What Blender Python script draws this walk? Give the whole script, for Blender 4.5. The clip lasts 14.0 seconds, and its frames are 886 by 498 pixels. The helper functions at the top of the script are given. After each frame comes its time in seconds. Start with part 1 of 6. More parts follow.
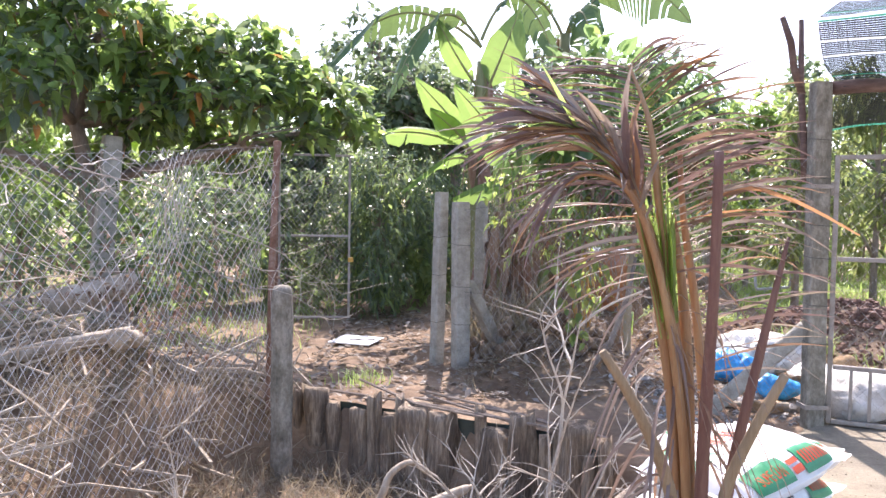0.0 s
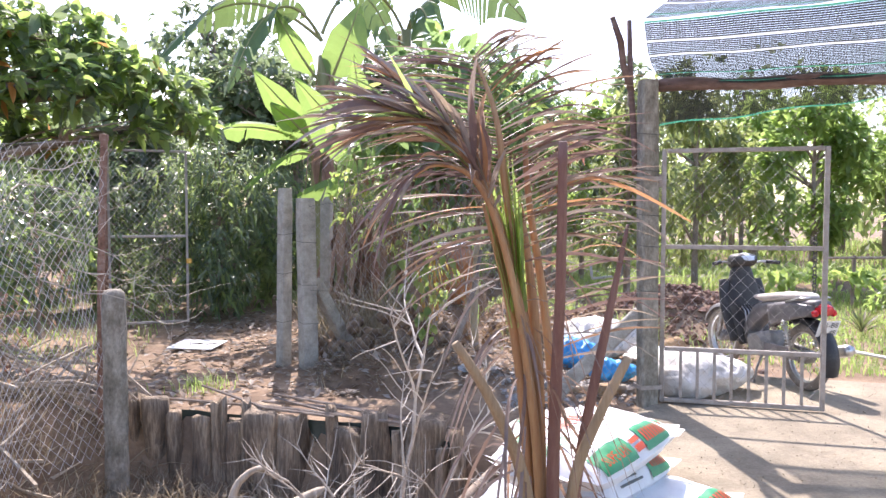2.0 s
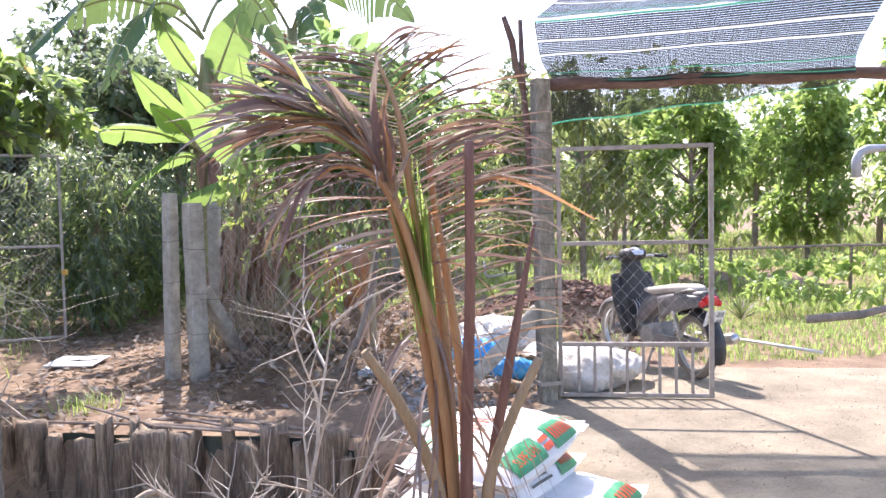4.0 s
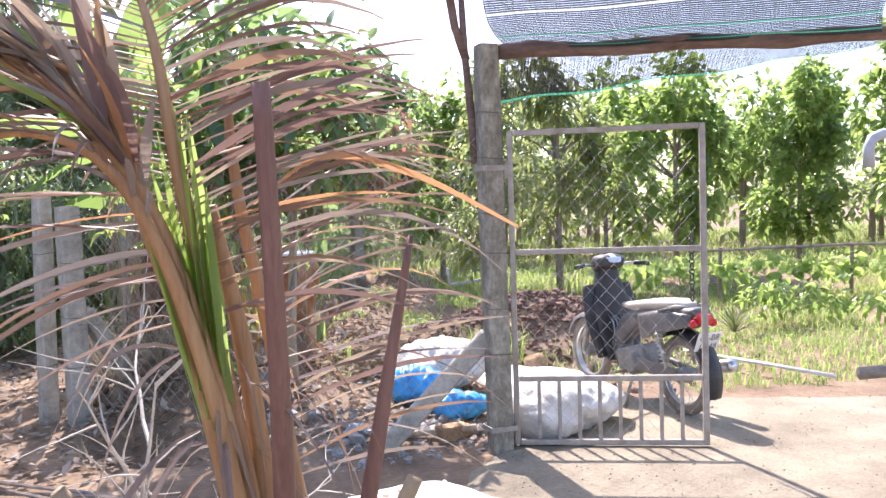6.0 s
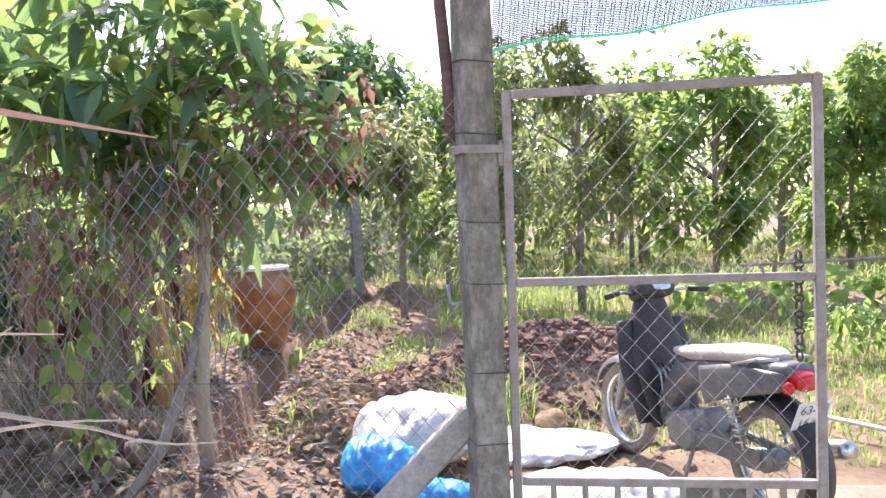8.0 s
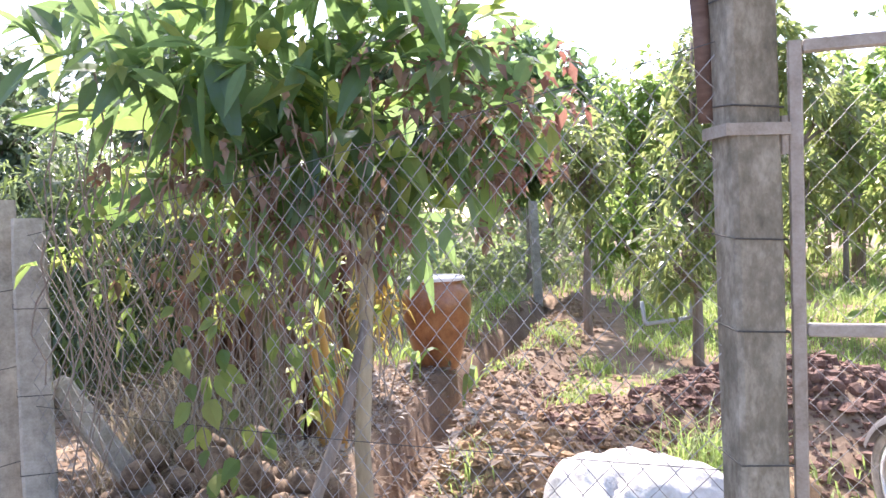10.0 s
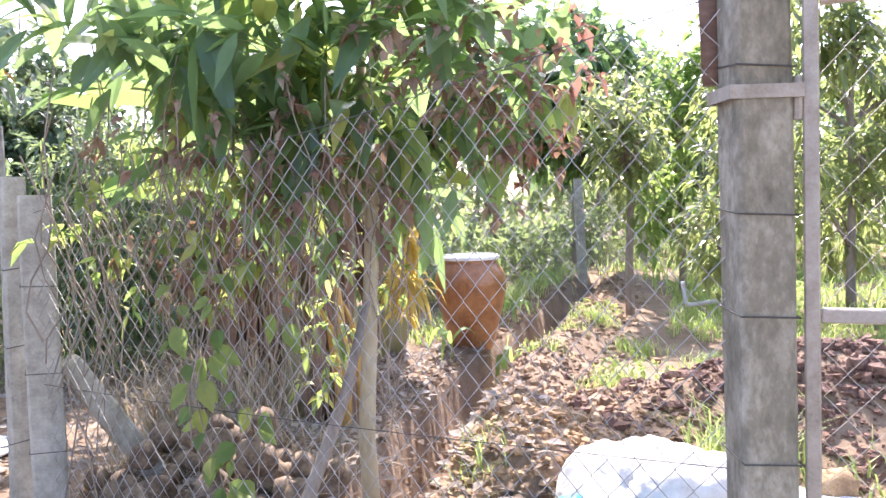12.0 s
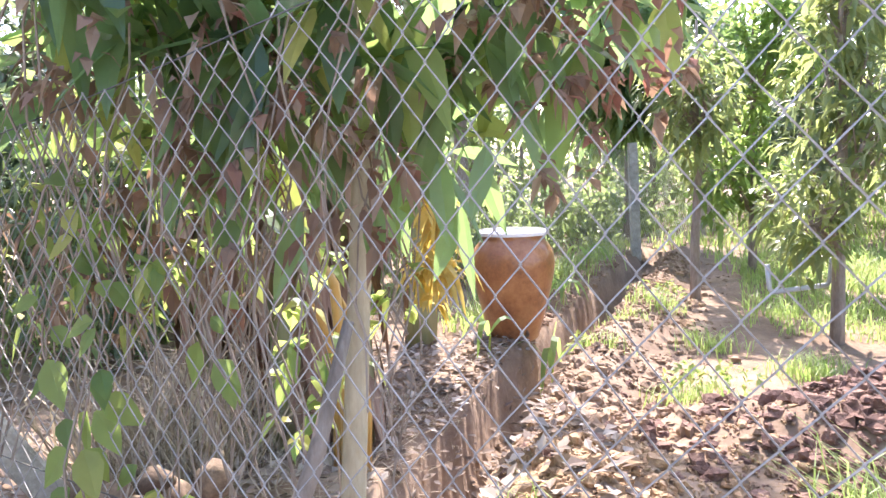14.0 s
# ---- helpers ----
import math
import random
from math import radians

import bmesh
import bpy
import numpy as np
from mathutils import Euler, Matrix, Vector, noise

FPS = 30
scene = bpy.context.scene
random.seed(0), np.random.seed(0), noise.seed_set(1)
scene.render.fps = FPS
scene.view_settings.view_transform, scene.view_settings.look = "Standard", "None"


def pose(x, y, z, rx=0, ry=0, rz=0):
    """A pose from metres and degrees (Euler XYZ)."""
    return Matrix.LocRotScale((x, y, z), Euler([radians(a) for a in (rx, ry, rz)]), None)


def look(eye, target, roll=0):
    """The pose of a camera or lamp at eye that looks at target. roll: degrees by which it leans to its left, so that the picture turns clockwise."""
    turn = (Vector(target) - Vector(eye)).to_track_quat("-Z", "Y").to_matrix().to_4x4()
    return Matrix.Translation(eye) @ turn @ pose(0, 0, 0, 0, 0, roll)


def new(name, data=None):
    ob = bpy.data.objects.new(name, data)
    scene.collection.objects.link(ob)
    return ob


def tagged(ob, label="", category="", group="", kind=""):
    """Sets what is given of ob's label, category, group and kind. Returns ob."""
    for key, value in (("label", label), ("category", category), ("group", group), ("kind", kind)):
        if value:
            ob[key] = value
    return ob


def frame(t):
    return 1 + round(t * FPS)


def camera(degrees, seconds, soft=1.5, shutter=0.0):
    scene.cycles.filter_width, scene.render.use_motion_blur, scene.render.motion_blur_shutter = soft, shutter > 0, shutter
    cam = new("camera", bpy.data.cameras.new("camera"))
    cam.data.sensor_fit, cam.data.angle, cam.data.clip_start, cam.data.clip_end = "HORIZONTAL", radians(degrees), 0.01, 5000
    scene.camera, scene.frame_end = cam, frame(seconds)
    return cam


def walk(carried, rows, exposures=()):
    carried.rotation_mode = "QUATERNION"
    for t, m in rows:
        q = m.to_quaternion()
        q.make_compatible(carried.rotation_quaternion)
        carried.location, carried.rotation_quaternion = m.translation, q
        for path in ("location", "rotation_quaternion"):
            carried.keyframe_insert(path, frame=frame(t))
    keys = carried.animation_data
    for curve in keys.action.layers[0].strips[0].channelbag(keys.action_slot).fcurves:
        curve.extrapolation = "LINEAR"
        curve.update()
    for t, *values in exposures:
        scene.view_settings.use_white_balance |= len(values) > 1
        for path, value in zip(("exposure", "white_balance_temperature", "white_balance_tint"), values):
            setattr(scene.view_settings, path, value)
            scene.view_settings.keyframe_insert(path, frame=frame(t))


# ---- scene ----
cam = camera(57.6, 14.0)
METRES, EYE, TILT, LEAN, TURN = 6.3, 1.5, 0.0, 0.0, 0.0
ROWS = [
    (0.0, 0.0, 0.0, 0.0, 0.04, -2.77, -0.89),
    (0.5, -0.0012, 0.0019, 0.0001, -2.84, -2.88, -0.66),
    (1.0, 0.0024, 0.004, -0.0015, -4.93, -3.01, -0.39),
    (1.5, 0.0069, 0.0128, -0.004, -7.83, -3.01, -0.21),
    (2.0, -0.0016, 0.0121, -0.0031, -10.99, -2.86, -0.03),
    (2.5, -0.0126, 0.0077, -0.0021, -14.03, -2.77, 0.18),
    (3.0, -0.0188, 0.0067, -0.0027, -16.5, -2.74, 0.41),
    (5.5, 0.0736, 0.1505, -0.0008, -19.79, -3.01, 1.69),
    (6.0, 0.1207, 0.21, -0.0033, -19.9, -2.92, 1.87),
    (6.5, 0.1694, 0.2693, -0.0049, -20.08, -2.86, 1.99),
    (7.0, 0.2088, 0.3425, -0.0057, -20.24, -2.78, 2.04),
    (9.5, 0.2746, 0.5988, -0.0038, -10.03, -1.78, 1.79),
    (10.0, 0.2726, 0.6208, -0.0013, -6.28, -1.73, 1.76),
    (10.5, 0.2749, 0.624, -0.0024, -4.09, -1.85, 1.74),
    (11.0, 0.2808, 0.6188, -0.0015, -3.12, -2.17, 1.78),
    (11.5, 0.2941, 0.6204, -0.0022, -2.69, -2.62, 1.83),
    (12.0, 0.3054, 0.6439, -0.004, -2.56, -3.12, 1.84),
    (12.5, 0.3163, 0.6752, -0.0036, -2.52, -3.65, 1.86),
    (13.0, 0.3448, 0.7238, -0.0132, -2.1, -4.38, 1.84),
    (13.5, 0.3424, 0.7819, -0.0093, -1.17, -5.1, 1.72),
    (14.0, 0.3205, 0.8348, -0.0042, 0.49, -5.43, 1.53),
]
walk(cam, [(t, pose(0, 0, EYE, TILT, LEAN, TURN) @ pose(METRES * x, METRES * y, METRES * z, 90 + pitch, roll, yaw)) for t, x, y, z, yaw, pitch, roll in ROWS],
     exposures=[(t, e, 6400, 22) for t, e in ((0.0, 1.71), (3.0, 1.71), (7.0, 1.81), (9.5, 1.86), (10.3, 2.11), (11.0, 2.16), (12.0, 2.34), (12.6, 2.50), (14.0, 2.48))])

# ---- world, sun, exposure ----
world = bpy.data.worlds.new("world")
scene.world = world
world.use_nodes = True
wn = world.node_tree.nodes
sky = wn.new("ShaderNodeTexSky")
sky.sky_type = "NISHITA"
sky.sun_disc = False
sky.sun_elevation = radians(51)
sky.sun_rotation = radians(2)
sky.air_density, sky.dust_density, sky.ozone_density = 1.0, 1.6, 1.0
wn["Background"].inputs[1].default_value = 0.15
world.node_tree.links.new(sky.outputs[0], wn["Background"].inputs[0])
sun = new("sun", bpy.data.lights.new("sun", "SUN"))
sun.data.energy, sun.data.angle, sun.data.color = 3.3, radians(0.6), (1.0, 0.95, 0.88)
sun.matrix_world = look((0.8, 20, 24.7), (0, 0, 0))

# ---- materials ----


def nodes_of(name):
    m = bpy.data.materials.new(name)
    m.use_nodes = True
    nt = m.node_tree
    return m, nt, nt.nodes["Principled BSDF"]


def surface(name, colors, scale=8.0, rough=0.8, bump=0.3, metal=0.0, fine=60.0, detail=8.0, rand=0.0, stretch=None, dist=0.01):
    """Two scales of noise through a colour ramp, with fine bump; rand varies by object."""
    m, nt, p = nodes_of(name)
    n, l = nt.nodes, nt.links
    tc = n.new("ShaderNodeTexCoord")
    mp = n.new("ShaderNodeMapping")
    if stretch:
        mp.inputs["Scale"].default_value = stretch
    l.new(tc.outputs["Object"], mp.inputs["Vector"])
    a, b = n.new("ShaderNodeTexNoise"), n.new("ShaderNodeTexNoise")
    for t, s in ((a, scale), (b, fine)):
        t.inputs["Scale"].default_value = s
        t.inputs["Detail"].default_value = detail
        t.inputs["Roughness"].default_value = 0.65
        l.new(mp.outputs[0], t.inputs["Vector"])
    mix = n.new("ShaderNodeMath")
    mix.operation = "MULTIPLY_ADD"
    l.new(b.outputs[0], mix.inputs[0])
    mix.inputs[1].default_value = 0.45
    l.new(a.outputs[0], mix.inputs[2])
    fac = mix.outputs[0]
    if rand:
        oi = n.new("ShaderNodeObjectInfo")
        ad = n.new("ShaderNodeMath")
        ad.operation = "MULTIPLY_ADD"
        l.new(oi.outputs["Random"], ad.inputs[0])
        ad.inputs[1].default_value = rand
        l.new(fac, ad.inputs[2])
        fac = ad.outputs[0]
    r = n.new("ShaderNodeValToRGB")
    r.color_ramp.interpolation = "LINEAR"
    els = r.color_ramp.elements
    while len(els) < len(colors):
        els.new(0.5)
    for i, c in enumerate(colors):
        els[i].position = 0.45 + 0.5 * i / max(1, len(colors) - 1)
        els[i].color = (*c, 1)
    l.new(fac, r.inputs[0])
    l.new(r.outputs[0], p.inputs["Base Color"])
    p.inputs["Roughness"].default_value = rough
    p.inputs["Metallic"].default_value = metal
    if bump:
        bp = n.new("ShaderNodeBump")
        bp.inputs["Strength"].default_value = bump
        bp.inputs["Distance"].default_value = dist
        l.new(mix.outputs[0], bp.inputs["Height"])
        l.new(bp.outputs[0], p.inputs["Normal"])
    return m


def leafy(name, colors, rough=0.45, through_amount=0.45, through_tint=(0.5, 0.75, 0.06), spec=0.5):
    """A leaf: colour by island, some light passing through it."""
    m, nt, p = nodes_of(name)
    n, l = nt.nodes, nt.links
    g = n.new("ShaderNodeNewGeometry")
    r = n.new("ShaderNodeValToRGB")
    els = r.color_ramp.elements
    while len(els) < len(colors):
        els.new(0.5)
    for i, c in enumerate(colors):
        els[i].position = i / max(1, len(colors) - 1)
        y = 0.3 * c[0] + 0.6 * c[1] + 0.1 * c[2]
        els[i].color = (*[v * 0.8 + y * 0.2 for v in c], 1)
    l.new(g.outputs["Random Per Island"], r.inputs[0])
    t = n.new("ShaderNodeTexNoise")
    t.inputs["Scale"].default_value = 30
    tc = n.new("ShaderNodeTexCoord")
    l.new(tc.outputs["Object"], t.inputs["Vector"])
    mx = n.new("ShaderNodeMixRGB")
    mx.blend_type = "MULTIPLY"
    mx.inputs[0].default_value = 0.35
    l.new(r.outputs[0], mx.inputs[1])
    l.new(t.outputs["Fac"], mx.inputs[2])
    l.new(mx.outputs[0], p.inputs["Base Color"])
    p.inputs["Roughness"].default_value = rough
    p.inputs["Specular IOR Level"].default_value = spec
    tr = n.new("ShaderNodeBsdfTranslucent")
    tm = n.new("ShaderNodeMixRGB")
    tm.blend_type = "MIX"
    tm.inputs[0].default_value = 0.5
    l.new(mx.outputs[0], tm.inputs[1])
    grey = 0.3 * through_tint[0] + 0.6 * through_tint[1] + 0.1 * through_tint[2]
    tm.inputs[2].default_value = (*[v * 0.75 + grey * 0.25 for v in through_tint], 1)
    l.new(tm.outputs[0], tr.inputs[0])
    ms = n.new("ShaderNodeMixShader")
    ms.inputs[0].default_value = through_amount
    l.new(p.outputs[0], ms.inputs[1])
    l.new(tr.outputs[0], ms.inputs[2])
    l.new(ms.outputs[0], n["Material Output"].inputs[0])
    return m


CONCRETE = surface("weathered_concrete", [(0.09, 0.08, 0.056), (0.22, 0.195, 0.15), (0.42, 0.38, 0.31)], 12, 0.95, 0.9, fine=55, stretch=(1, 1, 0.6))
CONCRETE_PALE = surface("pale_concrete", [(0.2, 0.18, 0.145), (0.36, 0.33, 0.275), (0.52, 0.48, 0.41)], 9, 0.95, 0.7, fine=70)
CONCRETE_OLD = surface("mossy_concrete", [(0.15, 0.148, 0.115), (0.28, 0.265, 0.215), (0.42, 0.395, 0.33)], 7, 0.95, 0.6, fine=110)
STEEL = surface("painted_steel", [(0.2, 0.165, 0.13), (0.32, 0.275, 0.235), (0.42, 0.375, 0.335)], 14, 0.55, 0.15, metal=0.15, fine=120)
GALV = surface("galvanised_wire", [(0.2, 0.18, 0.165), (0.29, 0.268, 0.25), (0.4, 0.375, 0.355)], 9, 0.45, 0.0, metal=0.1)
BRIGHTWIRE = surface("bright_wire", [(0.34, 0.32, 0.3), (0.46, 0.43, 0.41), (0.58, 0.55, 0.53)], 9, 0.45, 0.0)
RUST = surface("rusty_steel", [(0.1, 0.05, 0.03), (0.22, 0.12, 0.08), (0.34, 0.25, 0.2)], 16, 0.85, 0.3, metal=0.2)
DARKWIRE = surface("dark_wire", [(0.05, 0.05, 0.05), (0.12, 0.11, 0.1)], 9, 0.6, 0.0, metal=0.4)
SOIL = surface("red_brown_soil", [(0.12, 0.076, 0.047), (0.23, 0.15, 0.093), (0.36, 0.255, 0.162)], 3, 1.0, 0.8, fine=35, dist=0.03)
SOILDARK = surface("dark_red_soil", [(0.08, 0.045, 0.034), (0.16, 0.09, 0.066), (0.26, 0.165, 0.12)], 5, 1.0, 0.8, fine=40, dist=0.03)
SOILTAN = surface("tan_clod", [(0.18, 0.11, 0.06), (0.31, 0.2, 0.11), (0.46, 0.325, 0.19)], 9, 1.0, 0.7, fine=60, dist=0.02)
YARD = surface("worn_cement_yard", [(0.12, 0.098, 0.066), (0.225, 0.188, 0.132), (0.36, 0.305, 0.215)], 1.6, 0.95, 0.9, fine=55, detail=12)
BARK = surface("grey_brown_bark", [(0.13, 0.1, 0.075), (0.23, 0.18, 0.14), (0.34, 0.28, 0.22)], 12, 0.95, 0.7, fine=70, stretch=(1, 1, 0.25))
PALEWOOD = surface("pale_dry_wood", [(0.2, 0.15, 0.1), (0.36, 0.29, 0.21), (0.52, 0.45, 0.36)], 10, 0.9, 0.5, fine=60, stretch=(1, 1, 0.3))
ROTWOOD = surface("rotting_log_wood", [(0.045, 0.034, 0.025), (0.2, 0.15, 0.105), (0.52, 0.41, 0.29)], 5, 0.95, 0.9, fine=40, stretch=(1.6, 1.6, 0.22), dist=0.03)
POLE = surface("tan_tree_pole", [(0.26, 0.2, 0.12), (0.38, 0.31, 0.2), (0.48, 0.41, 0.28)], 9, 0.85, 0.4, fine=70, stretch=(1, 1, 0.3))
BEAMWOOD = surface("dark_wood_beam", [(0.07, 0.04, 0.03), (0.14, 0.085, 0.065), (0.22, 0.15, 0.12)], 8, 0.8, 0.5, fine=50, stretch=(0.3, 0.3, 1))
JARCLAY = surface("brown_glazed_clay", [(0.13, 0.05, 0.022), (0.29, 0.115, 0.045), (0.43, 0.2, 0.08)], 4, 0.28, 0.2, fine=30)
ENAMEL = surface("white_enamel", [(0.6, 0.6, 0.6), (0.78, 0.78, 0.78)], 12, 0.35, 0.05)
LEAF_DARK = leafy("glossy_dark_leaf", [(0.075, 0.118, 0.075), (0.12, 0.18, 0.1), (0.17, 0.245, 0.11), (0.14, 0.205, 0.11)], 0.2, 0.45, (0.36, 0.5, 0.14))
LEAF_JACK = leafy("jackfruit_leaf", [(0.06, 0.14, 0.028), (0.12, 0.24, 0.036), (0.2, 0.34, 0.055), (0.09, 0.18, 0.03)], 0.3, 0.62, (0.58, 0.82, 0.06))
LEAF_BANANA = leafy("banana_leaf", [(0.08, 0.19, 0.03), (0.11, 0.24, 0.04)], 0.38, 0.52, (0.55, 0.85, 0.04))
# darker copy for torn leaves, the shade of other leaves put into the colour
LEAF_BANANA_SHADED = leafy("shaded_banana_leaf", [(0.05, 0.12, 0.03), (0.08, 0.17, 0.04)], 0.42, 0.28, (0.35, 0.55, 0.06))
LEAF_BAMBOO = leafy("narrow_hedge_leaf", [(0.05, 0.11, 0.02), (0.1, 0.19, 0.03), (0.17, 0.27, 0.04)], 0.5, 0.5, (0.6, 0.8, 0.08))
LEAF_VINE = leafy("vine_leaf", [(0.05, 0.13, 0.025), (0.08, 0.19, 0.03), (0.26, 0.33, 0.04), (0.5, 0.42, 0.04), (0.1, 0.23, 0.04)], 0.5, 0.55, (0.6, 0.85, 0.06))
LEAF_DRY = leafy("withered_leaf", [(0.2, 0.11, 0.07), (0.32, 0.2, 0.12), (0.42, 0.31, 0.19), (0.32, 0.11, 0.07)], 0.85, 0.4, (0.4, 0.2, 0.08), 0.2)
LEAF_MANGO = leafy("broad_long_leaf", [(0.06, 0.135, 0.06), (0.1, 0.21, 0.075), (0.18, 0.32, 0.085), (0.075, 0.16, 0.09)], 0.22, 0.52, (0.4, 0.64, 0.1))
LEAF_FAR = leafy("far_leaf", [(0.07, 0.12, 0.04), (0.11, 0.18, 0.05), (0.17, 0.25, 0.07)], 0.5, 0.58, (0.55, 0.75, 0.12))
LEAF_DURIAN = leafy("durian_leaf", [(0.06, 0.12, 0.035), (0.11, 0.17, 0.05), (0.19, 0.24, 0.07), (0.3, 0.33, 0.07), (0.08, 0.14, 0.05)], 0.32, 0.5, (0.6, 0.72, 0.1))
GRASS = leafy("grass_blade", [(0.1, 0.2, 0.025), (0.19, 0.32, 0.04), (0.29, 0.41, 0.06), (0.38, 0.4, 0.11)], 0.55, 0.55, (0.6, 0.85, 0.08))
STRAW = leafy("dry_straw", [(0.25, 0.185, 0.105), (0.4, 0.315, 0.2), (0.52, 0.43, 0.29), (0.2, 0.14, 0.085)], 0.9, 0.3, (0.5, 0.4, 0.2), 0.2)
PALMDRY = leafy("dry_palm_leaflet", [(0.16, 0.085, 0.06), (0.25, 0.15, 0.11), (0.34, 0.25, 0.2), (0.4, 0.19, 0.08), (0.24, 0.17, 0.14), (0.3, 0.22, 0.18)], 0.5, 0.3, (0.42, 0.26, 0.15), 0.4)
PALMGREEN = leafy("fresh_palm_leaflet", [(0.22, 0.36, 0.05), (0.32, 0.44, 0.07)], 0.4, 0.6, (0.6, 0.85, 0.06))

# ---- geometry helpers ----
R = random.Random(7)


class Geo:
    """Gathers vertices and faces for one mesh."""

    def __init__(self):
        self.v, self.f, self.m = [], [], []

    def add(self, verts, faces, mat=0):
        o = len(self.v)
        self.v.extend(verts)
        self.f.extend([tuple(i + o for i in q) for q in faces])
        self.m.extend([mat] * len(faces))

    def tube(self, pts, radii, sides=6, mat=0, caps=True):
        pts = [Vector(p) for p in pts]
        if not hasattr(radii, "__len__"):
            radii = [radii] * len(pts)
        vs, fs = [], []
        up = None
        for i, p in enumerate(pts):
            d = (pts[min(i + 1, len(pts) - 1)] - pts[max(i - 1, 0)])
            d = d.normalized() if d.length > 1e-9 else Vector((0, 0, 1))
            if up is None:
                up = d.orthogonal().normalized()
            up = (up - d * up.dot(d))
            up = up.normalized() if up.length > 1e-6 else d.orthogonal().normalized()
            s = d.cross(up)
            for k in range(sides):
                a = 2 * math.pi * k / sides
                vs.append(tuple(p + (up * math.cos(a) + s * math.sin(a)) * radii[i]))
        for i in range(len(pts) - 1):
            for k in range(sides):
                a, b = i * sides + k, i * sides + (k + 1) % sides
                fs.append((a, b, b + sides, a + sides))
        if caps:
            fs.append(tuple(range(sides))[::-1])
            fs.append(tuple(range((len(pts) - 1) * sides, len(pts) * sides)))
        self.add(vs, fs, mat)

    def box(self, m, sx, sy, sz, mat=0, bevel=0.0):
        """A box centred on the pose m, edges chamfered along its z."""
        b = min(bevel, sx / 2.2, sy / 2.2)
        x, y = sx / 2, sy / 2
        ring = [(-x + b, -y), (x - b, -y), (x, -y + b), (x, y - b), (x - b, y), (-x + b, y), (-x, y - b), (-x, -y + b)] if b else [(-x, -y), (x, -y), (x, y), (-x, y)]
        n = len(ring)
        zs = [(-sz / 2, 1 - (b / x if b else 0) * 0.6), (-sz / 2 + b, 1), (sz / 2 - b, 1), (sz / 2, 1 - (b / x if b else 0) * 0.6)] if b else [(-sz / 2, 1), (sz / 2, 1)]
        vs = [tuple(m @ Vector((px * k, py * k, z))) for z, k in zs for px, py in ring]
        fs = [(i * n + k, i * n + (k + 1) % n, (i + 1) * n + (k + 1) % n, (i + 1) * n + k) for i in range(len(zs) - 1) for k in range(n)]
        fs += [tuple(range(n))[::-1], tuple(range((len(zs) - 1) * n, len(zs) * n))]
        self.add(vs, fs, mat)

    def leaf(self, p, d, nrm, length, width, droop=0.25, mat=0, fold=0.12, seg=3):
        """A pointed leaf from p along d, folded along its midrib and drooping."""
        d = d.normalized()
        s = d.cross(nrm)
        s = s.normalized() if s.length > 1e-5 else d.orthogonal().normalized()
        n = s.cross(d)
        prof = {2: (0.0, 1.0, 0.0), 3: (0.12, 1.0, 0.72, 0.0), 4: (0.1, 0.85, 1.0, 0.6, 0.0)}[seg]
        vs, fs = [], []
        for i, w in enumerate(prof):
            t = i / seg
            c = p + d * (length * t) - Vector((0, 0, 1)) * (droop * length * t * t)
            h = width * w / 2
            vs += [tuple(c - s * h + n * (fold * h)), tuple(c), tuple(c + s * h + n * (fold * h))]
        for i in range(seg):
            a = i * 3
            fs += [(a, a + 1, a + 4, a + 3), (a + 1, a + 2, a + 5, a + 4)]
        self.add(vs, fs, mat)

    def ribbon(self, pts, widths, side, mat=0, fold=0.0):
        """A strip along pts, widths across in the direction side (one vector or one each)."""
        vs, fs = [], []
        for i, p in enumerate(pts):
            s = side[i] if isinstance(side, list) else side
            p = Vector(p)
            vs += [tuple(p - s * widths[i] / 2), tuple(p + s * widths[i] / 2)]
        for i in range(len(pts) - 1):
            fs.append((2 * i, 2 * i + 1, 2 * i + 3, 2 * i + 2))
        self.add(vs, fs, mat)

    def lathe(self, prof, m=Matrix.Identity(4), sides=24, mat=0):
        vs = [tuple(m @ Vector((r * math.cos(2 * math.pi * k / sides), r * math.sin(2 * math.pi * k / sides), z))) for r, z in prof for k in range(sides)]
        fs = [(i * sides + k, i * sides + (k + 1) % sides, (i + 1) * sides + (k + 1) % sides, (i + 1) * sides + k) for i in range(len(prof) - 1) for k in range(sides)]
        self.add(vs, fs, mat)

    def blob(self, c, rx, ry, rz, rough=0.2, seed=0.0, rings=5, sides=8, mat=0, turn=0.0, freq=1.3):
        """A lumpy stone or clod."""
        vs, fs = [], []
        ct, st = math.cos(turn), math.sin(turn)
        for i in range(rings + 1):
            th = math.pi * i / rings
            for k in range(sides):
                ph = 2 * math.pi * k / sides
                q = Vector((math.sin(th) * math.cos(ph), math.sin(th) * math.sin(ph), math.cos(th)))
                e = 1 + rough * 2 * noise.noise(q * freq + Vector((seed, seed * 1.7, 3.1)))
                x, y, z = q.x * rx * e, q.y * ry * e, q.z * rz * e
                vs.append((c[0] + x * ct - y * st, c[1] + x * st + y * ct, c[2] + z))
        for i in range(rings):
            for k in range(sides):
                fs.append((i * sides + k, i * sides + (k + 1) % sides, (i + 1) * sides + (k + 1) % sides, (i + 1) * sides + k))
        self.add(vs, fs, mat)

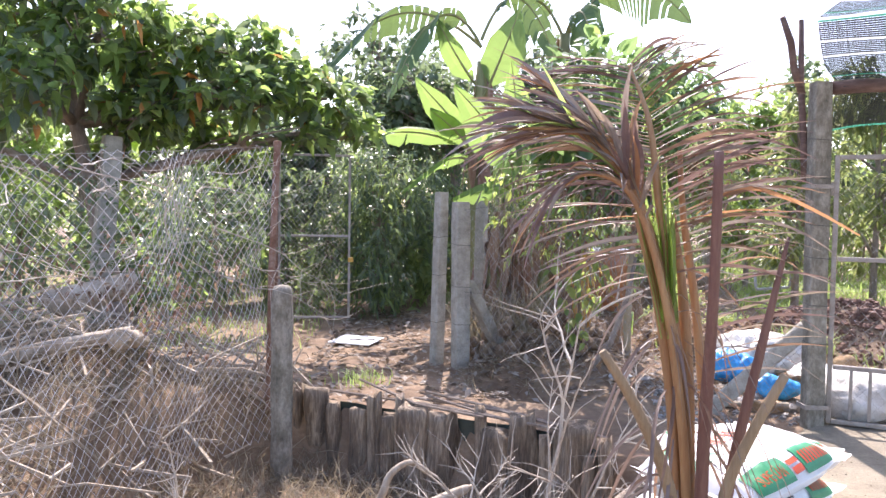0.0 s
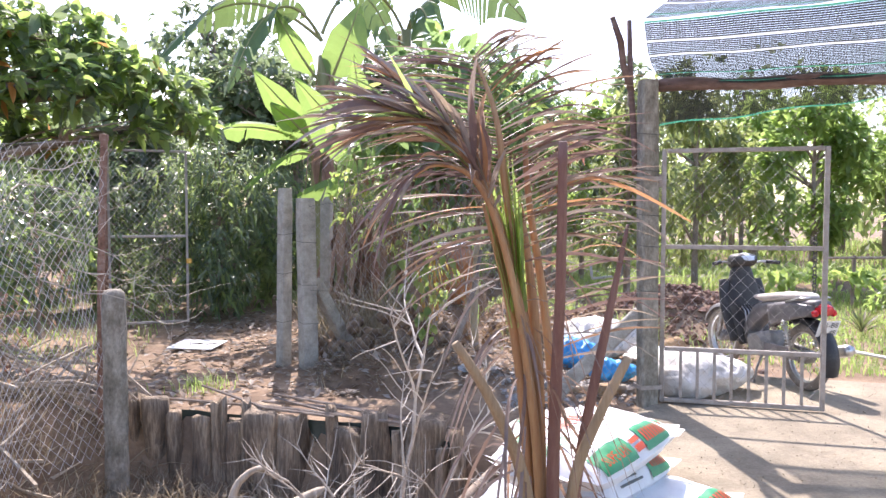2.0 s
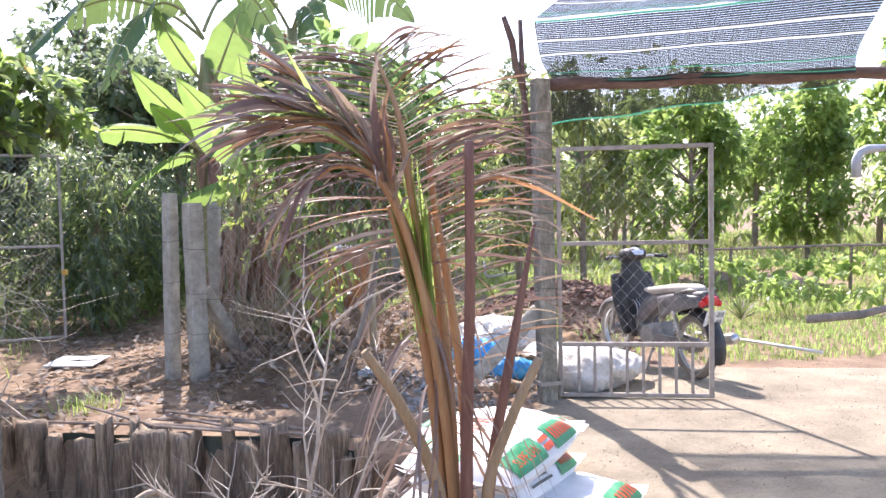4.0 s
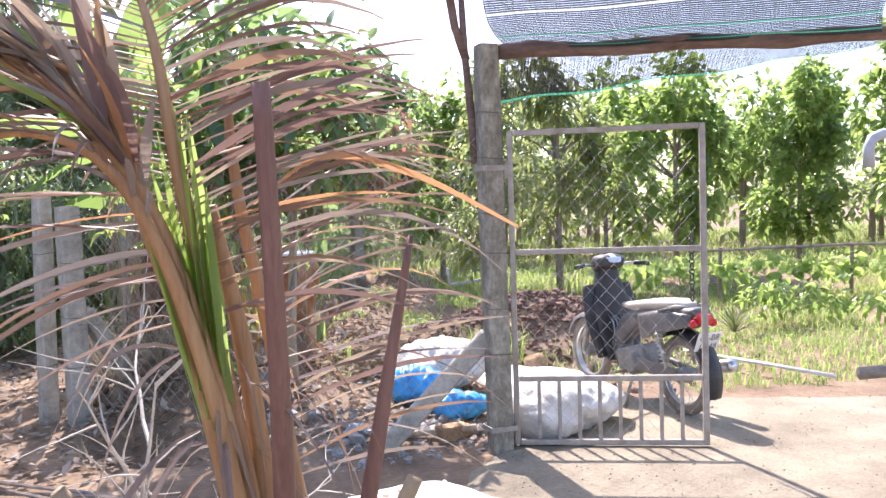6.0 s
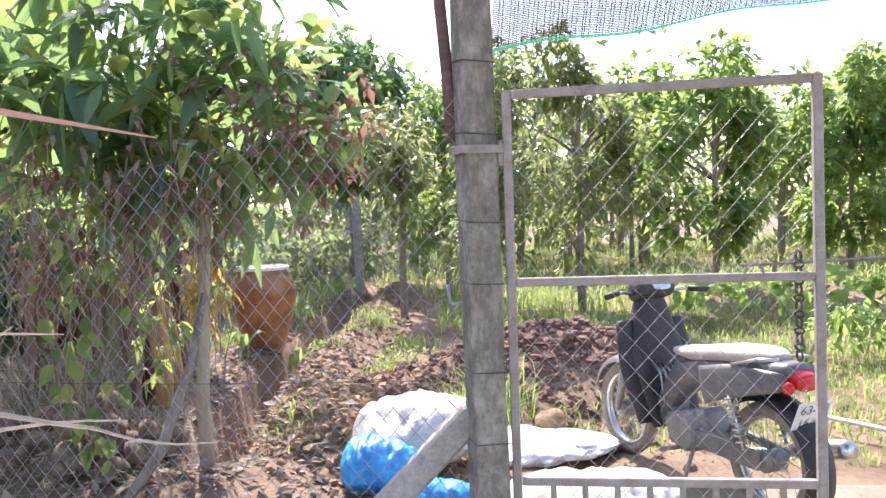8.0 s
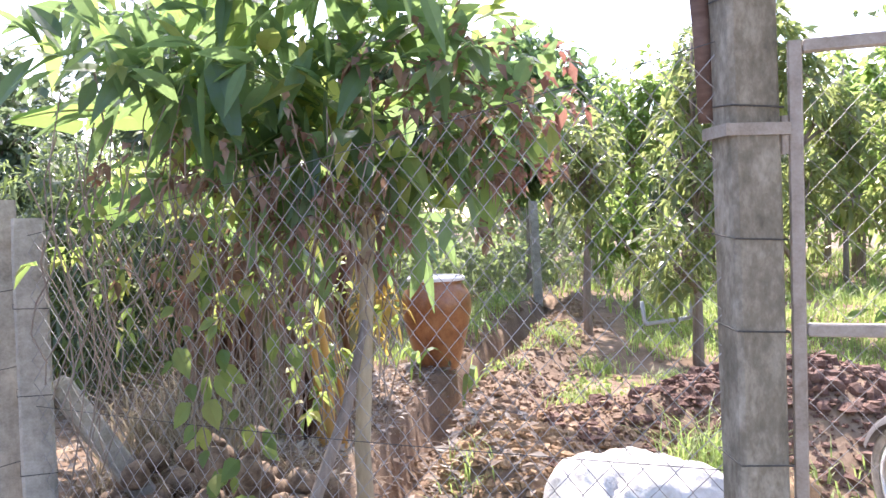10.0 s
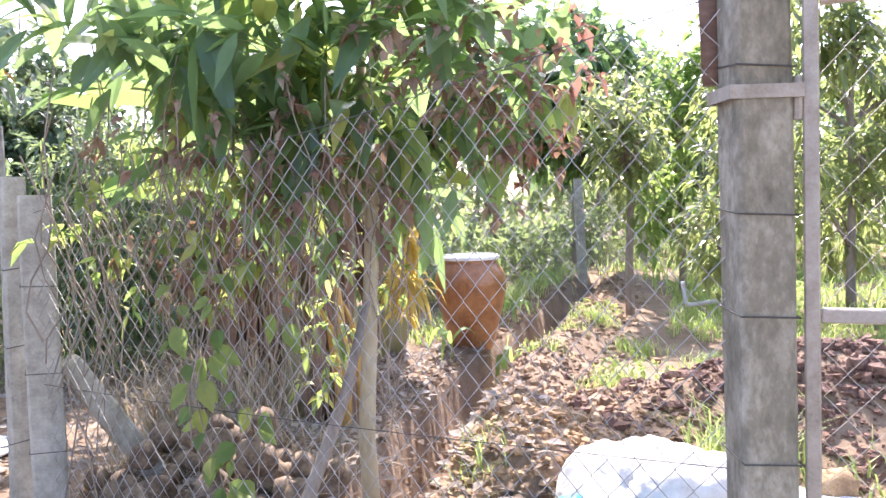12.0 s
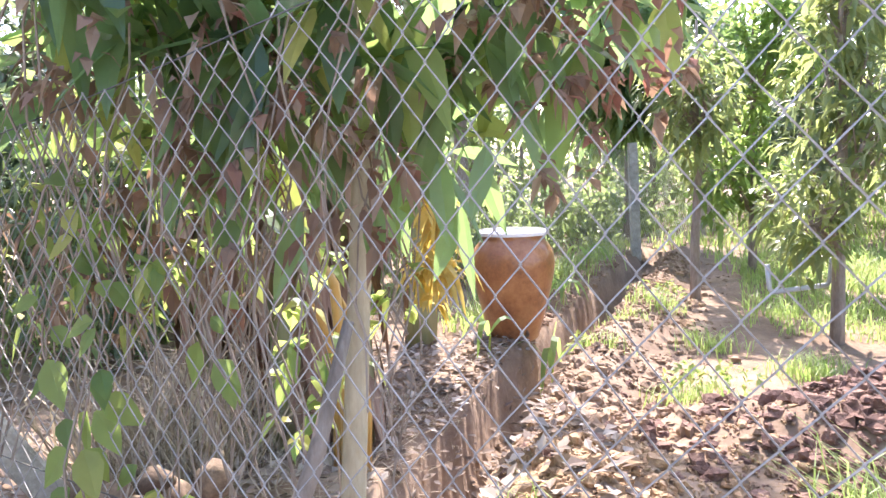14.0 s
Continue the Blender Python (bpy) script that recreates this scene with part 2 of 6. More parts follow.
    def mesh(self, name, mats, smooth=False):
        me = bpy.data.meshes.new(name)
        me.from_pydata([tuple(v) for v in self.v], [], self.f)
        for m in mats if isinstance(mats, (list, tuple)) else [mats]:
            me.materials.append(m)
        if any(self.m):
            me.polygons.foreach_set("material_index", self.m)
        if smooth:
            me.polygons.foreach_set("use_smooth", [True] * len(self.f))
        me.update()
        return me


def part(name, g, material, parent, label="", smooth=False):
    ob = new(name, g.mesh(name, material, smooth))
    ob.parent = parent
    if label:
        tagged(ob, label)
    return ob


def thing(name, label, category, at=(0, 0, 0), turn=0.0, group="", kind=""):
    ob = new(name)
    ob.matrix_world = pose(*at, 0, 0, turn)
    return tagged(ob, label, category, group, kind)


def solid(name, g, material, label, category, group="", kind="", smooth=False):
    return tagged(new(name, g.mesh(name, material, smooth)), label, category, group, kind)


def smooth01(t):
    t = min(1.0, max(0.0, t))
    return t * t * (3 - 2 * t)


def bell(x, y, cx, cy, rx, ry, turn=0.0):
    c, s = math.cos(turn), math.sin(turn)
    u, v = ((x - cx) * c + (y - cy) * s) / rx, (-(x - cx) * s + (y - cy) * c) / ry
    return math.exp(-(u * u + v * v))


# ---- ground ----
LOGS = [(-1.28, 6.35), (-1.0, 6.4), (-0.46, 6.1), (-0.04, 5.87), (0.34, 5.72), (0.78, 5.45), (1.08, 4.95)]


def log_line(x):
    """How far back the log wall stands at x."""
    return float(np.interp(x, [p[0] for p in LOGS], [p[1] for p in LOGS]))


def trench_x(y):
    """The middle of the trench that runs from the spoil heap to the back fence."""
    return float(np.interp(y, (7.5, 9.3, 11.0, 12.0, 12.9, 15.2, 17.6, 20.5), (1.8, 2.02, 2.45, 2.82, 3.17, 3.98, 4.86, 6.0)))


def height(x, y):
    n = noise.noise(Vector((x * 0.8, y * 0.8, 0))) * 0.05 + noise.noise(Vector((x * 2.7, y * 2.7, 5))) * 0.025
    z = -0.08 + n * (0.4 if y < 6 else 1.0)
    d = math.hypot((x + 0.45) / 1.75, (y - 4.5) / 2.0)
    z -= 0.5 * smooth01((1.12 - d) / 0.25) * smooth01((log_line(x) - y + 0.1) / 0.15)
    z += 0.65 * bell(x, y, 4.5, 8.75, 1.05, 0.75, -0.2)
    z += 0.3 * bell(x, y, 1.4, 8.15, 1.5, 0.75, -0.5) + 0.2 * bell(x, y, 2.75, 8.45, 0.6, 0.75, -0.25) + 0.14 * bell(x, y, 3.5, 9.6, 0.6, 0.7)
    u = x - trench_x(y)
    along = smooth01((y - 7.3) / 0.6) * smooth01((22 - y) / 3)
    z += along * (0.2 * math.exp(-((u - 0.58) / 0.28) ** 2) - 0.5 * math.exp(-(u / 0.23) ** 6) + 0.07 * math.exp(-((u + 0.7) / 0.5) ** 2))
    z += 0.16 * bell(x, y, 1.3, 7.3, 1.0, 0.5, -0.5)
    z += 0.52 * bell(x, y, -3.6, 6.5, 1.5, 1.0) + 0.3 * bell(x, y, -2.7, 5.6, 0.8, 0.9)
    m = bell(x, y, 2.75, 8.4, 0.9, 1.1) + along * math.exp(-((u - 0.7) / 0.6) ** 2) + bell(x, y, 4.5, 8.7, 1.2, 0.9)
    z += min(1, m) * (0.05 * noise.noise(Vector((x * 5, y * 5, 1))) + 0.04 * noise.noise(Vector((x * 11, y * 11, 2))))
    z -= 0.34 * bell(x, y, 0.62, 6.95, 0.38, 0.17, -0.7) + 0.07 * bell(x, y, -0.7, 9.2, 1.2, 2.0)
    if y > 9:
        z += 0.1 * bell(x, y, 11, 14, 3, 2) * 2
    return z


def grid_axis(lo, hi, step, far, grow=1.35):
    a = list(np.arange(lo, hi + step / 2, step))
    s, x = step, hi
    while x < far:
        s *= grow
        x += s
        a.append(x)
    s, x = step, lo
    while x > -far:
        s *= grow
        x -= s
        a.insert(0, x)
    return a


xs, ys = grid_axis(-5, 7, 0.09, 420), grid_axis(1.5, 16, 0.09, 420)
g = Geo()
g.add([(float(x), float(y), height(x, y)) for y in ys for x in xs],
      [(j * len(xs) + i, j * len(xs) + i + 1, (j + 1) * len(xs) + i + 1, (j + 1) * len(xs) + i) for j in range(len(ys) - 1) for i in range(len(xs) - 1)])
GROUND = surface("garden_soil", [(0.105, 0.068, 0.042), (0.195, 0.13, 0.082), (0.33, 0.235, 0.15)], 1.3, 1.0, 0.9, fine=22, detail=12, dist=0.03)
solid("ground", g, GROUND, "bare reddish-brown garden soil with trench and mounds", "ground", kind="structure", smooth=True)

# cement yard in front of and just behind the gate
YARD_EDGE = [(1.3, -8), (1.35, 1.0), (1.5, 3.0), (1.75, 4.6), (2.45, 5.75), (3.0, 6.5), (3.9, 7.0), (4.8, 6.65), (5.9, 6.05), (8.5, 5.0), (14, 3.0), (14, -8)]
g = Geo()
cx, cy = 5.0, 1.0
edge = []
for i in range(len(YARD_EDGE)):
    a, b = Vector(YARD_EDGE[i]), Vector(YARD_EDGE[(i + 1) % len(YARD_EDGE)])
    k = max(2, int((b - a).length / 0.12))
    for j in range(k):
        q = a.lerp(b, j / k)
        edge.append((q.x + noise.noise(Vector((q.x * 3, q.y * 3, 0))) * 0.09, q.y + noise.noise(Vector((q.x * 3, q.y * 3, 9))) * 0.09))
nr = 14
for r in range(nr + 1):
    t = (r / nr) ** 0.6
    for ex, ey in edge:
        x, y = cx + (ex - cx) * t, cy + (ey - cy) * t
        g.v.append((x, y, (-0.045 if r < nr else -0.11) + noise.noise(Vector((x * 1.1, y * 1.1, 2))) * 0.008))
for r in range(nr):
    for k in range(len(edge)):
        g.f.append((r * len(edge) + k, (r + 1) * len(edge) + k, (r + 1) * len(edge) + (k + 1) % len(edge), r * len(edge) + (k + 1) % len(edge)))
        g.m.append(0)
solid("yard_pavement", g, YARD, "worn pale cement yard dusted with earth", "pavement", kind="structure", smooth=True)

# ---- posts ----


def square_post(name, base, top, width, label, category, material, depth=None, wraps=0):
    b, t = Vector(base), Vector(top)
    d = (t - b)
    ob = thing(name, label, category, base)
    q = d.to_track_quat("Z", "Y").to_matrix().to_4x4()
    g = Geo()
    L = d.length
    n = 10
    w, dp = width, depth or width
    ring = [(-w / 2 + .012, -dp / 2), (w / 2 - .012, -dp / 2), (w / 2, -dp / 2 + .012), (w / 2, dp / 2 - .012), (w / 2 - .012, dp / 2), (-w / 2 + .012, dp / 2), (-w / 2, dp / 2 - .012), (-w / 2, -dp / 2 + .012)]
    vs, fs = [], []
    for i in range(n + 1):
        z = -0.25 + (L + 0.25) * i / n
        for x, y in ring:
            e = 1 + 0.05 * noise.noise(Vector((x * 20 + base[0], y * 20, z * 5)))
            k = 0.93 if i == n else 1
            vs.append(tuple(q @ Vector((x * e * k, y * e * k, z))))
    for i in range(n):
        fs += [(i * 8 + k, i * 8 + (k + 1) % 8, (i + 1) * 8 + (k + 1) % 8, (i + 1) * 8 + k) for k in range(8)]
    fs.append(tuple(range(n * 8, n * 8 + 8)))
    g.add(vs, fs)
    part("shaft", g, material, ob)
    for i in range(wraps):
        z = L * (0.2 + 0.7 * (i + 0.5) / wraps) + R.uniform(-0.05, 0.05)
        g = Geo()
        e = 0.004
        pts = [q @ Vector((x, y, z + 0.012 * math.sin(j * 1.7))) for j, (x, y) in enumerate([(-w / 2 - e, -dp / 2 - e), (w / 2 + e, -dp / 2 - e), (w / 2 + e, dp / 2 + e), (-w / 2 - e, dp / 2 + e), (-w / 2 - e, -dp / 2 - e)])]
        g.tube(pts, 0.0022, 4)
        part("wire_tie", g, DARKWIRE, ob, "thin rusty tie wire")
    return ob


GP_BASE, GP_TOP = (2.765, 5.93, -0.08), (2.765, 5.99, 2.48)
gate_post = square_post("concrete_gate_post", GP_BASE, GP_TOP, 0.135, "weathered square concrete gate post wrapped in wire", "post", CONCRETE, 0.13, wraps=6)
square_post("concrete_fence_post", (-0.05, 8.12, -0.16), (-0.02, 8.14, 1.68), 0.115, "slim grey concrete fence post beside the path", "post", CONCRETE_PALE, wraps=3)
square_post("concrete_fence_post", (0.19, 7.9, -0.16), (0.17, 7.95, 1.58), 0.15, "stout grey concrete corner post with mesh tied on", "post", CONCRETE_PALE, wraps=3)
square_post("concrete_fence_post", (0.5, 10.85, -0.1), (0.52, 10.9, 1.75), 0.14, "grey concrete fence post among banana stems", "post", CONCRETE_OLD)
square_post("concrete_fence_post", (-3.55, 8.2, 0.1), (-3.4, 8.3, 2.2), 0.19, "thick bluish-grey concrete post beside a leaning tree", "post", CONCRETE_OLD)

# short round post at the corner of the log wall
g = Geo()
prof = [(0.0, 1.5), (0.05, 1.495), (0.075, 1.47), (0.082, 1.4)] + [(0.083 + 0.004 * math.sin(i * 2.1), 1.4 - i * 0.19) for i in range(1, 9)]
g.lathe([(r, z) for r, z in prof][::-1], pose(-1.2, 6.02, -0.58), 14)
solid("round_concrete_post", g, CONCRETE, "short round weathered concrete post at the fence corner", "post", smooth=True)

# rusty pole that carries the mesh
g = Geo()
g.tube([(-1.36, 6.3, -0.1), (-1.34, 6.3, 1.0), (-1.3, 6.3, 2.0)], 0.027, 10)
pole = thing("rusty_pole", "rusty steel pipe pole carrying sagging wire mesh", "pole")
part("pipe", g, RUST, pole)
g = Geo()
g.lathe([(0.0, 0.02), (0.032, 0.015), (0.034, -0.03)][::-1], pose(-1.3, 6.3, 2.0), 10)
part("cap", g, RUST, pole)

# ---- chain-link mesh ----


def chain_link(a, b, z0, z1, cell, r=0.0015, wob=0.0, seed=1, tilt=None):
    """Zigzag wires from a to b (plan points) between the heights z0 and z1 (pairs for a and b)."""
    g = Geo()
    a, b = Vector((*a, 0)), Vector((*b, 0))
    L = (b - a).length
    d = (b - a) / L
    nrm = Vector((-d.y, d.x, 0))
    half = cell / 2
    for i in range(int(L / half)):
        t = (i * half) / L
        lo, hi = z0[0] + (z0[1] - z0[0]) * t, z1[0] + (z1[1] - z1[0]) * t
        k = int((hi - lo) / (cell * 0.55))
        pts = []
        for j in range(k + 1):
            s = i * half + (half * 1.02 if (i + j) % 2 else -half * 0.02)
            z = lo + cell * 0.55 * j
            w = wob * noise.noise(Vector((s * 1.3, z * 1.3, seed)))
            w2 = wob * 0.5 * noise.noise(Vector((s * 1.1, z * 1.6, seed + 7)))
            q = a + d * (s + w2) + nrm * (w + 0.0012 * (1 if (i + j) % 2 else -1))
            q.z = z + w2
            pts.append(q)
        g.tube(pts, r, 3, caps=False)
    return g


def line_wires(a, b, zs, r=0.0018):
    g = Geo()
    for za, zb in zs:
        g.tube([(a[0] + (b[0] - a[0]) * i / 12, a[1] + (b[1] - a[1]) * i / 12, za + (zb - za) * i / 12 - 0.02 * math.sin(math.pi * i / 12)) for i in range(13)], r, 4)
    return g


fence = thing("wire_fence", "galvanised diamond wire mesh fence between concrete posts", "fence")
part("mesh", chain_link((0.2, 7.86), (2.74, 5.97), (-0.1, -0.08), (1.52, 1.98), 0.092, r=0.0021, wob=0.035, seed=3), GALV, fence)
part("line_wire", line_wires((0.2, 7.86), (2.74, 5.97), [(1.5, 1.97), (0.7, 0.8), (-0.03, -0.02)]), DARKWIRE, fence)

fence = thing("sagging_wire_fence", "old sagging diamond wire mesh fence over dry brush", "fence")
part("mesh", chain_link((-2.75, 2.3), (-1.33, 6.28), (-0.15, -0.25), (1.62, 1.98), 0.08, r=0.0022, wob=0.16, seed=5), BRIGHTWIRE, fence)
part("line_wire", line_wires((-2.75, 2.3), (-1.33, 6.28), [(1.6, 1.97), (1.2, 1.3)]), GALV, fence)

fence = thing("back_fence", "far diamond wire mesh fence on concrete posts", "fence")
part("mesh", chain_link((0.5, 10.9), (5.25, 19.6), (-0.05, 0.0), (1.75, 1.8), 0.085, r=0.0019, wob=0.05, seed=8), GALV, fence)
part("mesh", chain_link((5.25, 19.6), (9.2, 25.2), (0.0, 0.0), (1.8, 1.8), 0.11, r=0.0024, wob=0.05, seed=8), BRIGHTWIRE, fence)
for x, y in [(5.28, 19.5), (7.4, 22.6)]:
    square_post("concrete_fence_post", (x, y, -0.1), (x - 0.06, y, 1.9), 0.16, "pale grey concrete post of the back fence", "post", CONCRETE_PALE)

# ---- main gate ----
GH = Vector((2.865, 5.935, 0))
GE = Vector((3.94, 5.40, 0))
gd = (GE - GH).normalized()
GW = (GE - GH).length
gate = thing("garden_gate", "grey-painted steel tube gate with diamond mesh, ajar", "gate", (GH.x, GH.y, 0), math.degrees(math.atan2(gd.y, gd.x)))
Z0, ZR, ZM, Z1 = -0.035, 0.385, 1.185, 1.945


def bar(a, b, w, d, parent, name, mat=STEEL, label=""):
    a, b = Vector(a), Vector(b)
    v = b - a
    g = Geo()
    g.box(Matrix.Translation((a + b) / 2) @ v.to_track_quat("Z", "Y").to_matrix().to_4x4(), w, d, v.length, bevel=min(w, d) * 0.12)
    return part(name, g, mat, parent, label)


for nm, x in (("hinge_stile", 0.018), ("lock_stile", GW - 0.018)):
    bar((x, 0, Z0), (x, 0, Z1), 0.036, 0.036, gate, nm)
for nm, z in (("bottom_rail", Z0 + 0.016), ("lower_rail", ZR), ("middle_rail", ZM), ("top_rail", Z1 - 0.016)):
    bar((0.038, 0, z), (GW - 0.038, 0, z), 0.032, 0.034, gate, nm)
for i in range(8):
    x = 0.036 + (GW - 0.072) * (i + 1) / 9
    bar((x, 0, Z0 + 0.034), (x, 0, ZR - 0.018), 0.024, 0.012, gate, "upright_bar")
m = chain_link((0.04, 0.012), (GW - 0.045, 0.012), (ZM + 0.02, ZM + 0.02), (Z1 - 0.035, Z1 - 0.035), 0.1, r=0.0014, wob=0.012, seed=11)
part("upper_mesh", m, GALV, gate, "fine diamond wire mesh")
m = chain_link((0.04, 0.012), (GW - 0.045, 0.012), (Z0 + 0.03, Z0 + 0.03), (ZM - 0.018, ZM - 0.018), 0.1, r=0.0014, wob=0.012, seed=12)
part("lower_mesh", m, GALV, gate, "fine diamond wire mesh")
for z in (1.70, 0.12):
    g = Geo()
    g.lathe([(0.0, -0.05), (0.014, -0.05), (0.014, 0.05), (0.0, 0.05)], pose(-0.012, -0.01, z), 10)
    part("hinge", g, STEEL, gate, "steel barrel hinge")
# chain and padlock hook on the lock stile
for i in range(13):
    g = Geo()
    m = pose(GW - 0.085, 0.03, 1.26 - i * 0.032, 90 if i % 2 else 0, 0, 35) @ pose(0, 0, 0, 0, 90, 0)
    g.tube([m @ Vector((0.022 * math.cos(a), 0.013 * math.sin(a), 0)) for a in np.linspace(0, 2 * math.pi, 9)], 0.0055, 4)
    part("chain_link", g, DARKWIRE, gate, "dark steel chain link")
g = Geo()
g.tube([(GW - 0.26 + 0.035 * math.cos(a), -0.02, 1.2 + 0.035 * math.sin(a)) for a in np.linspace(-0.4, 3.6, 10)], 0.005, 5)
part("hook", g, STEEL, gate, "bent wire hook")

# bands that hold the hinges on the post
for z in (1.715, 0.09):
    t = (z + 0.08) / 2.56
    k = 0.8
    c = Vector(GP_BASE).lerp(Vector(GP_TOP), t)
    g = Geo()
    for s, w in ((-1, 0.19), (1, 0.19)):
        g.box(Matrix.Translation((c.x, c.y + s * 0.07, z)) @ pose(0, 0, 0, 0, 0, -2), 0.17, 0.006, 0.032)
    g.box(Matrix.Translation((c.x + 0.085, c.y, z)), 0.006, 0.146, 0.032)
    g.box(Matrix.Translation((c.x - 0.085, c.y, z)), 0.006, 0.146, 0.032)
    ob = part("steel_band", g, STEEL, gate_post, "pale painted steel hinge band")
    ob.matrix_parent_inverse = gate_post.matrix_world.inverted()
g = Geo()
g.tube([(2.86, 6.1, -0.05), (2.87, 6.05, 1.2), (2.84, 6.14, 2.3)], 0.03, 8)
solid("wooden_stake", g, POLE, "peeled pale wooden stake tied behind the gate post", "stake", smooth=True)
g = Geo()
g.tube([(2.69, 6.04, 1.75), (2.685, 6.05, 2.0), (2.66, 6.08, 2.45), (2.63, 6.05, 2.95)], [0.025, 0.027, 0.025, 0.02], 8)
g.tube([(2.67, 6.08, 2.4), (2.6, 6.08, 2.6), (2.56, 6.05, 2.78), (2.46, 5.98, 2.95)], [0.03, 0.028, 0.03, 0.022], 8)
solid("forked_branch", g, BEAMWOOD, "dark forked branch propping up the shade net", "branch", smooth=True)


def lean_post(a, b, w, label):
    a, b = Vector(a), Vector(b)
    g = Geo()
    v = b - a
    g.box(Matrix.Translation((a + b) / 2) @ v.to_track_quat("Z", "Y").to_matrix().to_4x4(), w, w, v.length, bevel=0.012)
    solid("concrete_brace", g, CONCRETE_PALE, label, "brace")


lean_post((2.02, 6.3, -0.14), (2.74, 6.02, 0.66), 0.115, "mossy concrete brace leaning against the gate post")
lean_post((0.64, 8.3, 0.0), (0.25, 8.0, 0.78), 0.115, "concrete brace leaning on the corner post")

# ---- second gate by the path ----
a2 = Vector((-2.12, 10.42, 0))
b2 = Vector((-1.23, 10.55, 0))
d2 = (b2 - a2).normalized()
W2 = (b2 - a2).length
gate2 = thing("mesh_gate", "open dark steel gate leaf with diamond mesh", "gate", (a2.x, a2.y, 0), math.degrees(math.atan2(d2.y, d2.x)))
for x in (0.0, W2):
    bar((x, 0, 0.06), (x, 0, 2.2), 0.03, 0.03, gate2, "stile", GALV)
for z in (0.075, 1.14, 2.185):
    bar((0.016, 0, z), (W2 - 0.016, 0, z), 0.028, 0.028, gate2, "rail", GALV)
part("mesh", chain_link((0.02, 0.014), (W2 - 0.03, 0.014), (0.08, 0.08), (2.18, 2.18), 0.066, r=0.0022, wob=0.02, seed=21), GALV, gate2)
g = Geo()
g.box(pose(W2 + 0.02, -0.02, 0.83), 0.07, 0.03, 0.06, bevel=0.005)
part("padlock", g, surface("brass", [(0.35, 0.22, 0.06), (0.5, 0.33, 0.1)], 20, 0.4, 0.0, metal=0.8), gate2, "brass padlock")
g = Geo()
g.tube([(-2.16, 10.4, -0.1), (-2.16, 10.4, 2.3)], 0.03, 8)
solid("gate_pole", g, RUST, "slim steel gate pole beside the path", "pole")

# ---- shade net ----
BA, BB = Vector((2.78, 6.03, 2.44)), Vector((6.2, 4.62, 2.47))
g = Geo()
g.tube([BA.lerp(BB, i / 12) + Vector((0, 0, 0.012 * math.sin(i * 1.9))) for i in range(13)], [0.05 + 0.006 * math.sin(i * 2.3) for i in range(13)], 10)
solid("wooden_beam", g, BEAMWOOD, "dark round wooden beam carrying the shade net", "beam", smooth=True)
NET_BLACK = surface("black_net_tape", [(0.012, 0.016, 0.016), (0.03, 0.035, 0.035)], 20, 0.6, 0.0)
NET_GREEN = leafy("green_net_tape", [(0.01, 0.22, 0.12), (0.015, 0.3, 0.17)], 0.45, 0.4, (0.02, 0.5, 0.28))
# pale colour stands in for sunlight on some of the tapes
NET_SUNLIT = leafy("sunlit_net_tape", [(0.55, 0.58, 0.58), (0.65, 0.68, 0.68)], 0.4, 0.5, (0.8, 0.85, 0.85))
bd = (BB - BA)


def net_sheet(name, rows, cols, where, label_mat, parent):
    """Horizontal tapes with gaps, and fine upright threads, over where(u, v)."""
    geos = {0: Geo(), 1: Geo(), 2: Geo()}
    for j in range(rows):
        k = label_mat(j, rows)
        w = (0.82 if rows > 41 else 0.7) if k == 0 else 0.97
        vs, fs = [], []
        for i in range(cols + 1):
            u = i / cols
            vs += [tuple(where(u, j / rows)), tuple(where(u, (j + w) / rows))]
        for i in range(cols):
            fs.append((2 * i, 2 * i + 2, 2 * i + 3, 2 * i + 1))
        if rows > 40:
            geos[k].add(vs, fs)
        else:
            tape = Geo()
            tape.add(vs, fs)
            part("tape", tape, (NET_BLACK, NET_GREEN, NET_SUNLIT)[k], parent, ("black woven tape", "green woven tape", "tape coloured pale as if sunlit")[k])
    for i in range(cols * 3):
        u = (i + R.random() * 0.7) / (cols * 3)
        pts = [where(u, v) for v in np.linspace(0, 1, 9)]
        geos[0].ribbon(pts, [0.0035] * 9, bd.normalized())
    for k, mat, lab in ((0, NET_BLACK, "black woven tapes"), (1, NET_GREEN, "green woven tapes"), (2, NET_SUNLIT, "tapes coloured pale as if sunlit")):
        if geos[k].v:
            tagged(part(name if rows > 40 else "thread", geos[k], mat, parent, lab if rows > 40 else "fine dark net threads"), kind="stuff")


net = thing("shade_net", "black and green striped shade net slung over a beam", "shade net")
EA, EB = Vector((2.72, 5.98, 2.93)), Vector((4.98, 4.72, 2.98))


def valance(u, v):
    a = BA.lerp(BB, 0.035 + u * 0.61) + Vector((0.0, -0.06, 0.0))
    b = EA.lerp(EB, u)
    p = a.lerp(b, v)
    return p + Vector((0, 0.10, -0.05)) * math.sin(math.pi * v) + Vector((0.02, 0.03, 0.02)) * noise.noise(Vector((u * 5, v * 2, 0))) + Vector((0, 0, 0.06 * u * u * v))


def flap(u, v):
    a = BA.lerp(BB, 0.035 + u * 0.66) + Vector((0, 0.06, 0))
    drop = 0.27 * (1 - u) ** 0.9 + 0.03
    return a + Vector((0.02 * v, 0.12 * v + 0.03 * noise.noise(Vector((u * 6, 0, 4))), -drop * v + 0.012 * math.sin(u * 19) * v))


